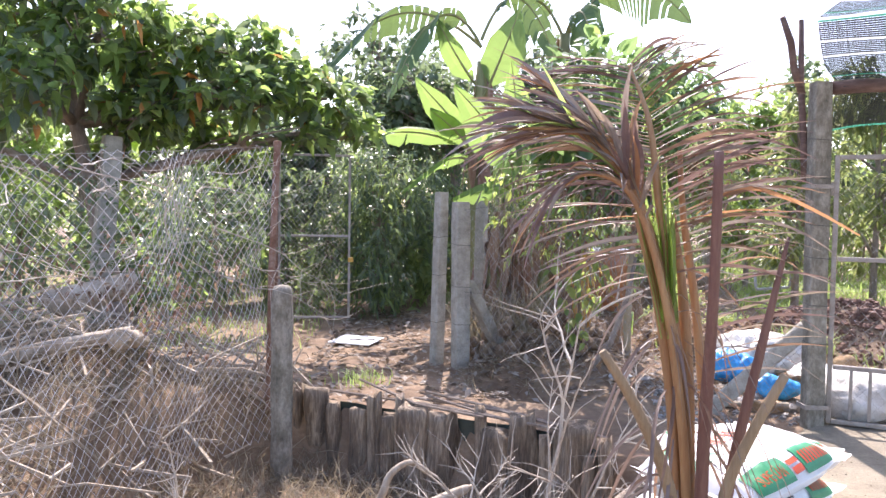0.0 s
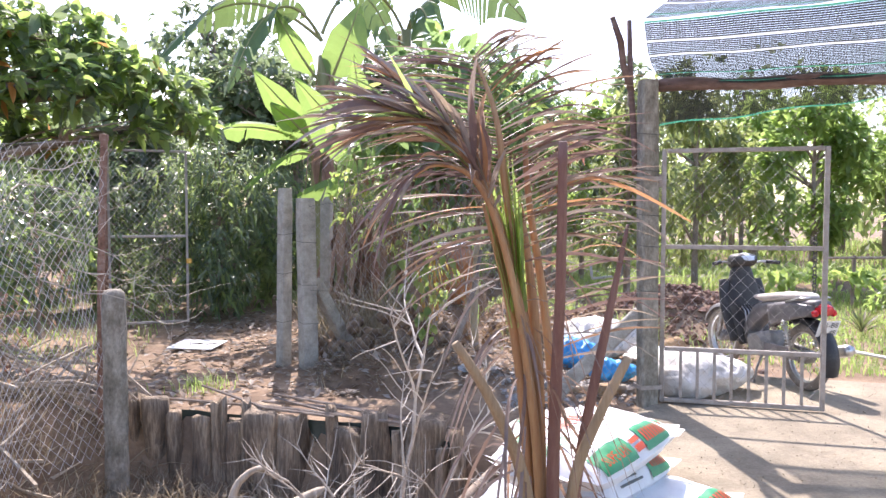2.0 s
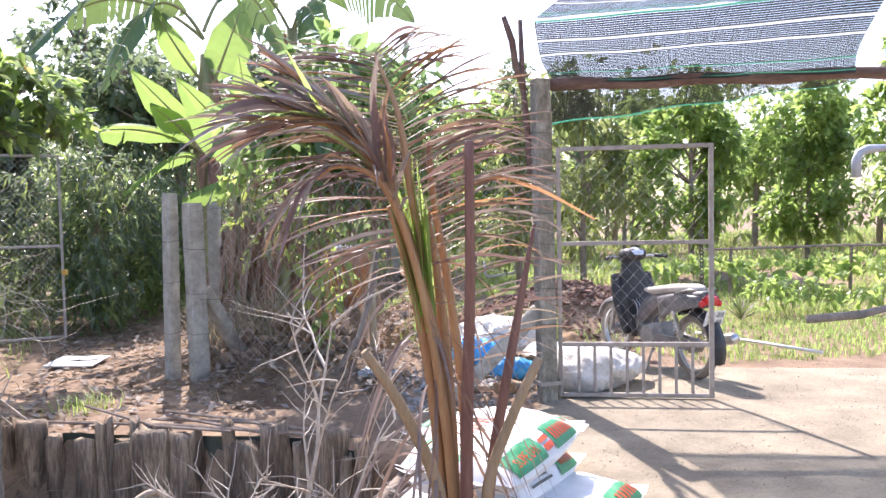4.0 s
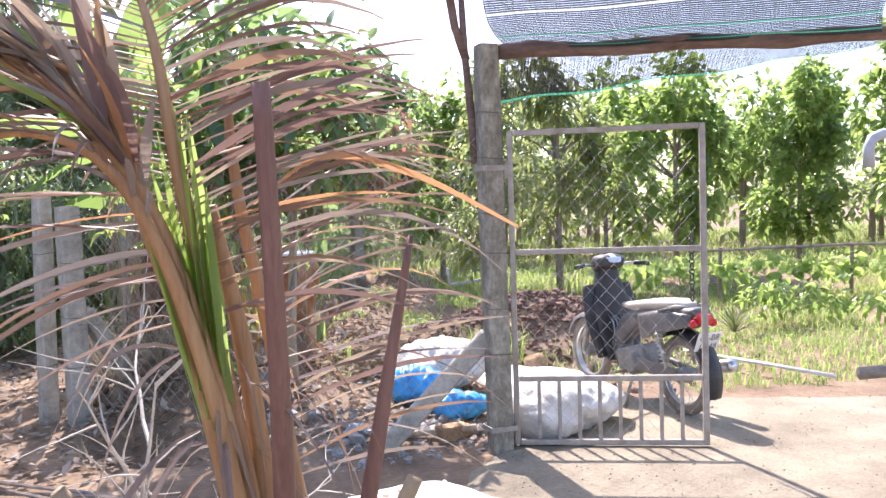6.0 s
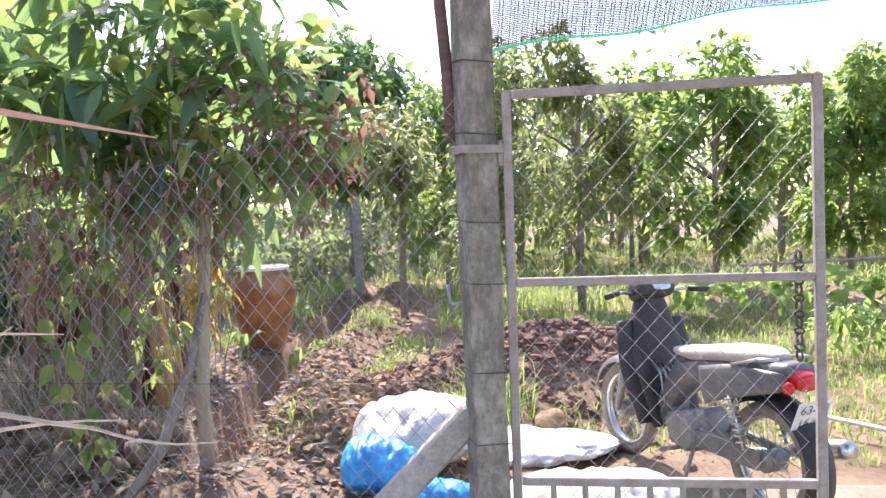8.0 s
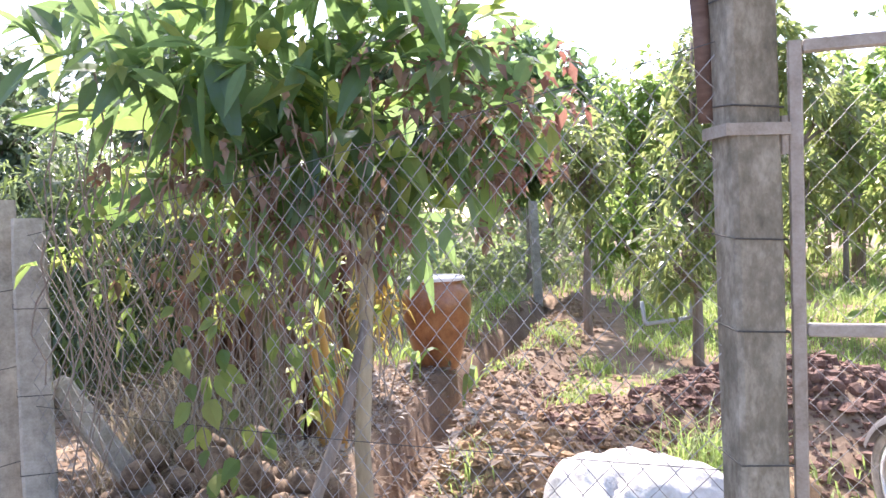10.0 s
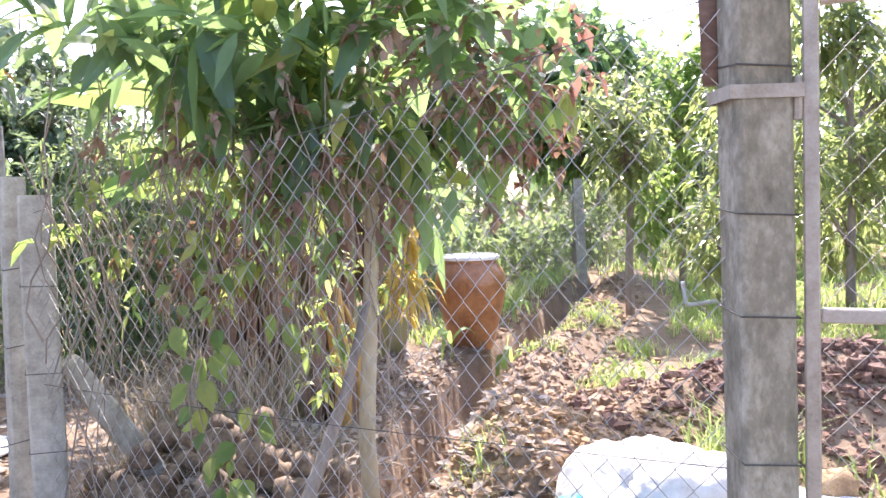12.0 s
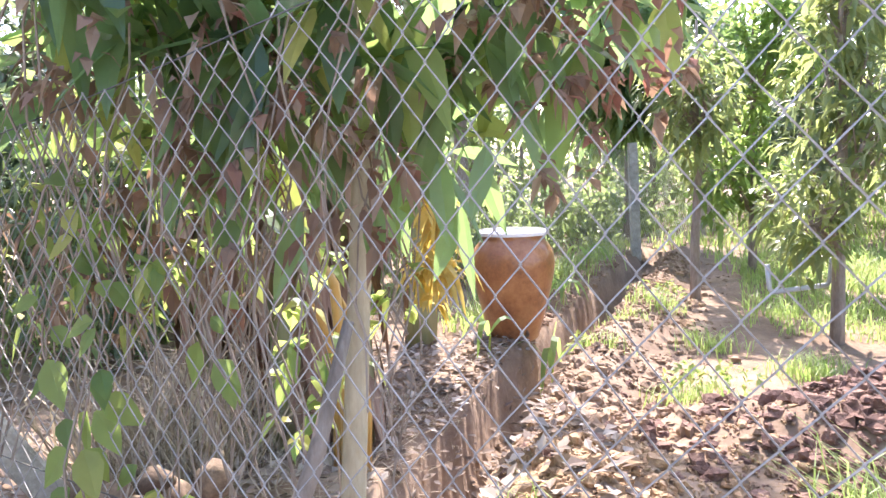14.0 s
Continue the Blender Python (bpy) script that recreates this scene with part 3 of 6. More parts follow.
def roof(u, v):
    a = EA.lerp(EB, u) + Vector((0, -0.01, 0.02))
    # rear edge is unseen, carried this far back only to shade the yard
    b = Vector((1.5, -2.6, 3.3)).lerp(Vector((5.6, -3.4, 3.2)), u)
    return a.lerp(b, v) + Vector((0, 0, -0.28)) * math.sin(math.pi * min(1, v)) * (0.4 + 0.6 * math.sin(math.pi * u)) + Vector((0, 0, 0.03)) * noise.noise(Vector((u * 6, v * 6, 1)))


net_sheet("valance", 44, 40, valance, lambda j, n: 1 if j in (11, 2, 43) else 2 if j in (25, 33) else 0, net)
net_sheet("lower_flap", 41, 40, flap, lambda j, n: 1 if j > 38 else 0, net)
net_sheet("roof_sheet", 230, 30, roof, lambda j, n: 1 if j in (3, 40) else 2 if j % 31 == 12 else 0, net)

# ---- trees ----


def rand_dir(r):
    z = r.uniform(-1, 1)
    a = r.uniform(0, 2 * math.pi)
    s = math.sqrt(1 - z * z)
    return Vector((s * math.cos(a), s * math.sin(a), z))


def foliage(r, clumps, count, size, width, droop=0.35, seg=2, twig=5, shell=0.55, up=0.0, mats=1, weights=None):
    """Leaves in sprays of a few round one twig end, filling ellipsoids (centre, radii)."""
    g = Geo()
    vol = [c[1][0] * c[1][1] * c[1][2] for c in clumps]
    tot = sum(v ** 0.67 for v in vol)
    for (c, rad), v in zip(clumps, vol):
        n = max(1, int(count * v ** 0.67 / tot / twig))
        for _ in range(n):
            d = rand_dir(r)
            k = shell + (1 - shell) * r.random() ** 0.7
            k *= 1 + 0.18 * noise.noise(d * 2.2 + Vector(c))
            o = Vector((c[0] + d.x * rad[0] * k, c[1] + d.y * rad[1] * k, c[2] + d.z * rad[2] * k))
            out = (Vector((d.x, d.y, d.z * 0.6 + up)) + rand_dir(r) * 0.5).normalized()
            for j in range(twig):
                dd = (out * 0.6 + rand_dir(r) * 0.9).normalized()
                nrm = (Vector((0, 0, 1)) + rand_dir(r) * 0.6).normalized()
                s = size * r.uniform(0.65, 1.2)
                mi = 0 if mats == 1 else r.choices(range(mats), weights)[0]
                g.leaf(o + rand_dir(r) * size * 0.25, dd, nrm, s, s * width * r.uniform(0.85, 1.15), droop * r.uniform(0.4, 1.6), mi, 0.2, seg)
    return g


def tree(name, label, base, clumps, leaf, count, size, width, trunk=0.07, lean=(0, 0), seed=1, bark=BARK, droop=0.35, seg=2, mats=None, weights=None, group="", twig=5, shell=0.5):
    r = random.Random(seed)
    ob = thing(name, label, "tree", base, group=group)
    bx, by, bz = base
    top = max(c[0][2] + c[1][2] * 0.4 for c in clumps)
    g = Geo()
    spine = []
    for i in range(9):
        t = i / 8
        spine.append(Vector((lean[0] * t + 0.06 * noise.noise(Vector((t * 3, seed, 0))), lean[1] * t + 0.06 * noise.noise(Vector((t * 3, seed, 8))), -0.15 + (top - bz + 0.15) * t)))
    g.tube(spine, [trunk * (1.15 - 0.9 * i / 8) for i in range(9)], 8)
    for c, rad in clumps:
        tgt = Vector((c[0] - bx, c[1] - by, c[2] - bz))
        k = min(7, max(2, int(8 * (tgt.z - rad[2] * 0.6) / max(0.1, top - bz))))
        s = spine[k]
        mid = s.lerp(tgt, 0.5) + Vector((0, 0, 0.1 * rad[2]))
        g.tube([s, mid, tgt], [trunk * 0.5, trunk * 0.36, trunk * 0.12], 6)
        for _ in range(5):
            d = rand_dir(r)
            e = tgt + Vector((d.x * rad[0], d.y * rad[1], d.z * rad[2])) * 0.8
            g.tube([mid.lerp(tgt, r.random()), (mid + e) / 2 + Vector((0, 0, 0.05)), e], [trunk * 0.2, trunk * 0.13, trunk * 0.05], 4)
    part("trunk", g, bark, ob, smooth=True)
    local = [((c[0] - bx, c[1] - by, c[2] - bz), rad) for c, rad in clumps]
    part("crown", foliage(r, local, count, size, width, droop, seg, twig, shell, mats=len(mats) if mats else 1, weights=weights), mats or leaf, ob)
    return ob


def round_clumps(c, rad, n, r, spread=0.65, k=0.5):
    out = []
    for _ in range(n):
        d = rand_dir(r)
        f = r.random() ** 0.4 * spread
        s = k * r.uniform(0.75, 1.25)
        out.append(((c[0] + d.x * rad[0] * f, c[1] + d.y * rad[1] * f, c[2] + d.z * rad[2] * f), (rad[0] * s, rad[1] * s, rad[2] * s)))
    return out


# broad-leaved tree with the leaning trunk over the old fence
r = random.Random(3)
cl = []
for x, y, z, q in [(-4.4, 8.6, 3.7, 0.95), (-3.5, 8.3, 3.3, 0.85), (-4.0, 7.7, 2.7, 0.6), (-2.8, 8.8, 3.15, 0.75), (-2.3, 8.5, 2.7, 0.6), (-1.75, 9.0, 2.85, 0.62), (-1.35, 9.3, 2.75, 0.5), (-3.1, 8.4, 2.5, 0.55), (-5.3, 9.0, 2.8, 1.0), (-4.7, 8.2, 4.6, 0.9), (-2.75, 7.9, 3.85, 0.3), (-2.2, 9.2, 3.3, 0.5), (-4.9, 7.6, 2.2, 0.7), (-3.9, 8.4, 4.3, 0.7), (-3.2, 9.0, 2.5, 0.7), (-2.3, 9.3, 2.2, 0.5), (-1.0, 9.6, 2.5, 0.35), (-1.6, 9.1, 2.35, 0.35), (-3.7, 8.9, 2.0, 0.5)]:
    cl.append(((x, y, z), (q, q * 0.8, q * 0.62)))
tree("jackfruit_tree", "dark glossy broad-leaved tree with orange old leaves", (-3.2, 8.2, 0), cl, None, 8600, 0.185, 0.55, 0.11, (-1.3, 0.6), 3, seg=3, shell=0.3, mats=[LEAF_DARK, LEAF_JACK, leafy("orange_old_leaf", [(0.5, 0.16, 0.02), (0.55, 0.25, 0.02)], 0.5, 0.5, (0.9, 0.35, 0.02))], weights=[0.42, 0.56, 0.02])

# dark bushes under it, beyond the old fence
for i, (x, y, rx, rz) in enumerate([(-5.6, 10.6, 1.0, 0.7), (-4.1, 9.9, 0.8, 0.75), (-2.9, 10.3, 0.7, 0.95), (-7.4, 11.6, 1.1, 0.9), (-3.4, 8.9, 0.5, 0.6)]):
    tree("dark_bush", "dark green bush in the shade beyond the old fence", (x, y, height(x, y)), round_clumps((x, y, 0.25 + rz), (rx, 0.6, rz), 6, random.Random(70 + i), 0.8, 0.5), None, 900, 0.13, 0.5, 0.03, seed=80 + i, shell=0.2, mats=[LEAF_DARK, LEAF_JACK], weights=[0.7, 0.3], group="shaded bushes")

# hedge of narrow leaves behind the second gate
cl = [((x, y, z), (rx, 0.9, rz)) for x, y, z, rx, rz in [(-0.95, 12.2, 1.3, 0.55, 1.2), (-0.5, 12.8, 1.6, 0.5, 0.9), (-1.2, 12.4, 2.0, 0.55, 0.8), (-0.25, 13.6, 1.1, 0.5, 1.0), (0.1, 14.4, 1.4, 0.6, 1.3), (-0.6, 14.8, 1.5, 0.9, 1.5), (-1.0, 12.0, 0.5, 0.6, 0.6), (-1.7, 12.6, 1.2, 0.6, 1.2), (-2.6, 12.6, 1.3, 0.7, 1.3), (-3.6, 12.4, 1.3, 0.8, 1.3), (0.2, 16.6, 1.2, 1.0, 1.3)]]
tree("narrow_leaved_shrub", "dense yellow-green narrow-leaved shrub shading the path", (-1.0, 12.6, -0.1), cl, None, 15000, 0.16, 0.24, 0.05, seed=4, droop=0.6, shell=0.15, mats=[LEAF_BAMBOO, LEAF_DARK], weights=[0.25, 0.75])
# dark trees behind it
tree("dark_tree", "dark-leaved tree overhanging the shaded path", (0.25, 15.6, 0), round_clumps((-0.2, 15.2, 3.5), (1.7, 1.4, 1.2), 13, random.Random(25)), LEAF_DARK, 3300, 0.2, 0.5, 0.13, seed=25, shell=0.2)
tree("dark_tree", "dark-leaved tree overhanging the shaded path", (-2.9, 14.4, 0), round_clumps((-2.6, 14.0, 2.1), (1.7, 1.2, 0.95), 12, random.Random(26)), LEAF_DARK, 4500, 0.2, 0.5, 0.12, seed=26, shell=0.2)
tree("dark_tree", "tall dark-leaved tree with gaps of sky", (-1.5, 18.5, 0), round_clumps((-1.3, 18.5, 4.0), (2.6, 1.8, 2.2), 12, random.Random(5)), LEAF_DARK, 5200, 0.24, 0.5, 0.16, seed=5)
tree("dark_tree", "tall dark-leaved tree with gaps of sky", (2.2, 18.5, 0), round_clumps((2.0, 18.2, 3.4), (2.0, 1.6, 2.0), 9, random.Random(15)), LEAF_DARK, 3500, 0.24, 0.5, 0.14, seed=15)
tree("broad_leaved_tree", "blue-green broad-leaved tree against white sky", (5.6, 21.5, 0), round_clumps((5.5, 21.0, 3.9), (2.3, 1.8, 1.9), 13, random.Random(6)), LEAF_MANGO, 4200, 0.36, 0.42, 0.1, seed=6, seg=3, droop=0.6)

# orchard behind the gate
ORCH = [
    ("durian_tree", (5.35, 12.2), 3.0, (0.95, 0.9, 1.5), 2.05, LEAF_DURIAN, 2600, 0.17, 0.3),
    ("durian_tree", (4.85, 14.6), 3.0, (0.9, 0.8, 1.1), 2.3, LEAF_DURIAN, 1500, 0.19, 0.32),
    ("durian_tree", (7.3, 13.6), 4.0, (1.1, 1.1, 1.7), 2.4, LEAF_DURIAN, 3800, 0.19, 0.3),
    ("slender_tree", (6.2, 16.5), 4.4, (0.9, 0.9, 2.0), 2.7, LEAF_JACK, 2800, 0.19, 0.4),
    ("jackfruit_tree", (9.9, 13.9), 4.3, (1.15, 1.15, 1.9), 2.8, LEAF_JACK, 4600, 0.2, 0.5),
    ("jackfruit_tree", (14.8, 16.0), 4.6, (1.35, 1.35, 2.1), 2.8, LEAF_JACK, 5000, 0.21, 0.5),
    ("jackfruit_tree", (13.6, 11.3), 4.5, (1.25, 1.25, 2.0), 2.8, LEAF_JACK, 4700, 0.21, 0.5),
    ("jackfruit_tree", (18.5, 20.5), 4.8, (1.7, 1.7, 2.2), 2.9, LEAF_JACK, 3800, 0.24, 0.5),
    ("jackfruit_tree", (12.4, 20.5), 4.8, (1.6, 1.6, 2.2), 2.9, LEAF_JACK, 3800, 0.24, 0.5),
    ("jackfruit_tree", (21.5, 15.5), 4.9, (1.8, 1.8, 2.2), 2.9, LEAF_JACK, 3800, 0.24, 0.5),
    ("jackfruit_tree", (17.0, 11.0), 4.7, (1.5, 1.5, 2.1), 2.9, LEAF_JACK, 3600, 0.22, 0.5),
    ("jackfruit_tree", (9.0, 21.0), 4.7, (1.6, 1.6, 2.1), 2.9, LEAF_DARK, 3600, 0.24, 0.5),
    ("jackfruit_tree", (-6.5, 14.5), 4.7, (1.9, 1.5, 2.0), 2.6, LEAF_JACK, 4200, 0.2, 0.5),
    ("jackfruit_tree", (-4.2, 17.5), 4.9, (2.0, 1.6, 2.2), 2.8, LEAF_DARK, 4200, 0.22, 0.5),
    ("jackfruit_tree", (-9.5, 17.0), 4.9, (2.2, 1.6, 2.4), 3.0, LEAF_JACK, 4000, 0.24, 0.5),
]
for i, (nm, (x, y), top, rad, cz, leaf, n, s, w) in enumerate(ORCH):
    lab = {"durian_tree": "young orchard tree with drooping narrow dark leaves", "slender_tree": "slender light-green young tree in the orchard"}.get(nm, "jackfruit tree with glossy oval leaves in the orchard")
    tree(nm, lab, (x, y, height(x, y)), round_clumps((x, y, cz), rad, 15, random.Random(40 + i), 1.0, 0.31), leaf, int(n * 0.8), s * 1.15, w, 0.06, seed=60 + i, group="orchard trees", droop=0.45 if nm == "durian_tree" else 0.3)

# distant woods that close the view
r = random.Random(11)
g = Geo()
cl = []
for i in range(120):
    a = radians(r.uniform(-64, 64))
    d = r.uniform(26, 42)
    x, y = d * math.sin(a), d * math.cos(a)
    hgt = r.uniform(3.6, 6.6)
    cl.append(((x, y, hgt * 0.55), (r.uniform(1.6, 3.0), r.uniform(1.6, 3.0), hgt * 0.5)))
g = foliage(r, cl, 42000, 0.42, 0.5, 0.3, 2, 4, 0.4)
for c, rad in cl:
    g.tube([(c[0], c[1], -0.2), (c[0] + 0.1, c[1], c[2])], [0.12, 0.06], 5, 1)
for i in range(95):
    a = radians(r.uniform(-60, 14))
    d = r.uniform(15, 27)
    x, y = d * math.sin(a), d * math.cos(a)
    if -1.2 < x < 2.4 + (y - 12) * 0.4 and y < 19:
        continue
    cl = [((x, y, 0.45), (r.uniform(0.5, 1.3), r.uniform(0.5, 1.0), r.uniform(0.4, 1.1)))]
    k = foliage(r, cl, 130, 0.3, 0.5, 0.3, 2, 4, 0.3)
    g.add(k.v, k.f)
for i in range(60):
    t = i / 60
    x, y = 0.3 + 8.3 * t - r.uniform(0.3, 2.6), 11.5 + 14 * t + r.uniform(0.2, 1.2)
    k = foliage(r, [((x, y, r.uniform(0.3, 0.9)), (r.uniform(0.4, 0.9), r.uniform(0.4, 0.8), r.uniform(0.4, 0.9)))], 120, 0.2, 0.45, 0.4, 2, 4, 0.3)
    g.add(k.v, k.f)
solid("far_trees", g, [LEAF_FAR, BARK], "hazy green far trees beyond the orchard", "woods", kind="stuff")

# ---- banana plants ----
DRYSHEATH = surface("dry_banana_sheath", [(0.1, 0.05, 0.032), (0.21, 0.12, 0.08), (0.32, 0.22, 0.15)], 9, 0.9, 0.7, fine=50, stretch=(1.5, 1.5, 0.15))
BSTEM = surface("banana_stem", [(0.12, 0.14, 0.05), (0.22, 0.22, 0.09), (0.3, 0.26, 0.14)], 6, 0.6, 0.3, fine=50, stretch=(1, 1, 0.15))


def banana_leaf(base, mid, tip, width, r, torn=0.3, side=None):
    """A long blade on an arching midrib, split into strips towards its edge."""
    base, mid, tip = Vector(base), Vector(mid), Vector(tip)
    g = Geo()
    n = 22
    pts = [base * (1 - t) ** 2 + mid * (2 * t * (1 - t)) + tip * t * t for t in np.linspace(0, 1, n + 1)]
    g.tube(pts, [0.028 * (1 - 0.85 * i / n) for i in range(n + 1)], 5, 1)
    for sgn in (-1, 1):
        prev = None
        i0 = 4
        lag = 0.0
        for i in range(i0, n + 1):
            t = (i - i0) / (n - i0)
            w = width / 2 * min(1, 3.2 * t + 0.15) * (1 - max(0, t - 0.6) / 0.42) ** 0.8 if t < 1 else 0.01
            d = (pts[min(i + 1, n)] - pts[i - 1]).normalized()
            s = Vector((0.75, -0.25, 0.6))
            s = (s - d * s.dot(d)).normalized() * sgn
            up = s.cross(d) * sgn
            out = pts[i] + s * w * 0.92 + d * w * 0.25 - Vector((0, 0, w * (0.25 + lag)))
            half = pts[i] + s * w * 0.5 + d * w * 0.1 + Vector((0, 0, 0.03 - w * 0.05 - lag * w * 0.3))
            cur = (pts[i], half, out)
            if prev is not None and not (r.random() < torn):
                g.add([tuple(q) for q in (*prev, *cur)], [(0, 1, 4, 3), (1, 2, 5, 4)])
            elif prev is not None:
                e = [p.lerp(q, 0.75) for p, q in zip(prev, cur)]
                e[0] = cur[0]
                lag = r.uniform(0, 0.5)
                e[2] = e[2] - Vector((0, 0, lag * w * 0.6))
                g.add([tuple(q) for q in (*prev, *e)], [(0, 1, 4, 3), (1, 2, 5, 4)])
            prev = cur
    return g


def banana(base, top, leaves, seed, label, girth=0.12):
    r = random.Random(seed)
    ob = thing("banana_plant", label, "banana plant", base, group="banana plants")
    b, t = Vector((0, 0, -0.15)), Vector(top) - Vector(base)
    g = Geo()
    g.tube([b.lerp(t, i / 8) + Vector((0.03 * math.sin(i), 0, 0)) for i in range(9)], [girth * (1.1 - 0.06 * i) for i in range(9)], 12)
    part("stem", g, BSTEM, ob, smooth=True)
    for _ in range(34):
        g = Geo()
        a = r.uniform(0, 6.28)
        k = r.uniform(0.25, 1.0)
        p = b.lerp(t, k)
        o = Vector((math.cos(a), math.sin(a), 0))
        L = r.uniform(0.4, 1.1)
        pts = [p + o * (girth * (1.05 - 0.4 * k)), p + o * (girth + 0.05) + Vector((0, 0, -L * 0.4)), p + o * (girth + 0.02 + 0.08 * r.random()) + Vector((0.04 * r.uniform(-1, 1), 0, -L))]
        s = o.cross(Vector((0, 0, 1)))
        g.ribbon(pts, [0.07, r.uniform(0.06, 0.2), 0.02], s)
        part("dry_sheath", g, DRYSHEATH, ob, "hanging brown dry leaf sheath")
    for base_l, mid, tip, w, torn in leaves:
        o = Vector(base)
        part("leaf", banana_leaf(Vector(base_l) - o, Vector(mid) - o, Vector(tip) - o, w, r, torn), [LEAF_BANANA_SHADED if torn >= 0.45 else LEAF_BANANA, BSTEM], ob)
    return ob


banana((0.45, 11.5, -0.05), (0.5, 11.5, 3.6), [
    ((0.55, 11.4, 3.1), (0.72, 11.3, 3.5), (1.0, 11.2, 4.25), 0.62, 0.04),
    ((0.5, 11.5, 3.2), (0.2, 11.3, 3.5), (-0.12, 11.2, 4.1), 0.36, 0.08),
    ((0.42, 11.4, 2.45), (0.1, 11.1, 2.75), (-0.4, 10.9, 3.25), 0.4, 0.04),
    ((0.4, 11.4, 2.3), (0.2, 11.1, 2.6), (-0.2, 11.0, 2.85), 0.36, 0.05),
    ((0.45, 11.4, 2.3), (-0.3, 11.1, 2.72), (-1.05, 10.9, 2.45), 0.28, 0.08),
    ((0.45, 11.5, 2.1), (0.2, 11.2, 2.5), (-0.55, 11.0, 1.72), 0.22, 0.3),
    ((0.5, 11.5, 3.8), (-0.1, 11.2, 4.9), (-0.75, 11.0, 3.0), 0.5, 0.55),
    ((0.5, 11.5, 3.8), (-0.7, 11.4, 4.9), (-1.7, 11.2, 3.3), 0.45, 0.62),
    ((0.5, 11.5, 3.9), (1.0, 11.6, 5.3), (1.6, 11.5, 3.5), 0.45, 0.55),
], 1, "tall banana plant with bright torn leaves and dry sheaths", 0.15)
banana((1.72, 12.4, -0.05), (1.78, 12.4, 4.2), [
    ((1.8, 12.4, 4.1), (2.6, 12.2, 5.6), (3.6, 12.0, 4.3), 0.7, 0.45),
    ((1.8, 12.4, 4.1), (1.2, 12.2, 5.4), (0.9, 12.0, 3.6), 0.65, 0.5),
    ((1.8, 12.4, 4.1), (2.0, 12.0, 5.0), (2.15, 11.8, 3.7), 0.6, 0.5),
], 2, "second banana plant with drooping shredded leaves", 0.13)
banana((1.0, 9.9, -0.05), (0.95, 9.9, 1.7), [
    ((0.95, 9.9, 1.7), (0.8, 9.6, 2.3), (0.1, 9.2, 2.9), 0.5, 0.1),
    ((0.95, 9.9, 1.7), (0.9, 9.6, 2.4), (0.75, 9.3, 3.2), 0.45, 0.08),
    ((0.95, 9.9, 1.6), (0.7, 9.3, 2.0), (0.1, 8.8, 1.6), 0.35, 0.2),
], 3, "young banana plant among the vines", 0.11)
for x, y, s in ((0.75, 10.4, 5), (1.42, 9.5, 6), (1.15, 9.3, 8), (0.6, 9.6, 7)):
    banana((x, y, -0.05), (x + 0.1, y, 1.5 if s in (5, 7) else 2.2), [((x + 0.1, y, 1.5), (x + 0.1, y - 0.2, 1.9), (x + 0.4, y - 0.4, 1.3), 0.2, 0.6)], s, "cut-back banana stem draped in dry sheaths", 0.12)

# ---- vine-covered tree behind the fence ----
r = random.Random(9)
vt = thing("vine_covered_tree", "broad-leaved sapling smothered in withered vines behind the fence", "tree", (1.74, 7.45, 0.0))
g = Geo()
g.tube([(0, 0, 0), (-0.02, 0.0, 0.5), (0.01, 0.02, 1.0), (0.04, 0.03, 1.5), (0.0, 0.1, 2.2)], [0.04, 0.036, 0.033, 0.03, 0.02], 10)
g.tube([(0.03, 0.03, 1.45), (-0.35, 0.2, 1.8), (-0.8, 0.3, 2.2)], [0.022, 0.018, 0.01], 7)
g.tube([(0.04, 0.03, 1.55), (0.35, 0.1, 1.9), (0.6, 0.1, 2.3)], [0.02, 0.016, 0.01], 7)
part("trunk", g, POLE, vt, smooth=True)
cl = [((-0.3, 0.0, 2.3), (0.75, 0.5, 0.42)), ((-0.85, 0.1, 2.2), (0.5, 0.5, 0.35)), ((0.35, 0.05, 2.25), (0.5, 0.45, 0.42)), ((-0.55, 0.0, 1.95), (0.55, 0.35, 0.28)), ((0.1, 0.0, 1.95), (0.45, 0.35, 0.3)), ((-0.1, 0.2, 2.8), (0.75, 0.5, 0.4)), ((0.7, 0.15, 2.05), (0.3, 0.35, 0.28)), ((0.25, 0.2, 1.6), (0.25, 0.2, 0.25)), ((-0.3, 0.25, 1.7), (0.55, 0.2, 0.25))]
part("crown", foliage(r, cl, 1000, 0.27, 0.33, 0.32, 4, 5, 0.2, mats=2, weights=[0.8, 0.2]), [LEAF_MANGO, LEAF_VINE], vt)
# long blades that hang straight down under the crown
for i in range(45):
    g = Geo()
    p = Vector((r.uniform(-0.5, 0.55), r.uniform(-0.15, 0.35), r.uniform(1.35, 2.0)))
    d = Vector((r.uniform(-0.35, 0.35), r.uniform(-0.3, 0.3), -1))
    g.leaf(p, d, Vector((r.uniform(-1, 1), -1, 0.2)), r.uniform(0.2, 0.34), r.uniform(0.05, 0.08), 0.0, 0, 0.3, 4)
    part("hanging_leaf", g, LEAF_MANGO, vt, "long dark blades hanging straight down")
g = foliage(r, [((-0.4, -0.2, 1.75), (0.75, 0.25, 0.25)), ((0.4, -0.25, 2.05), (0.45, 0.22, 0.4)), ((-0.1, -0.2, 1.55), (0.4, 0.15, 0.3)), ((0.6, -0.15, 1.75), (0.3, 0.2, 0.35)), ((-0.6, 0.1, 1.3), (0.5, 0.25, 0.3))], 1150, 0.065, 0.55, 0.7, 2, 4, 0.2)
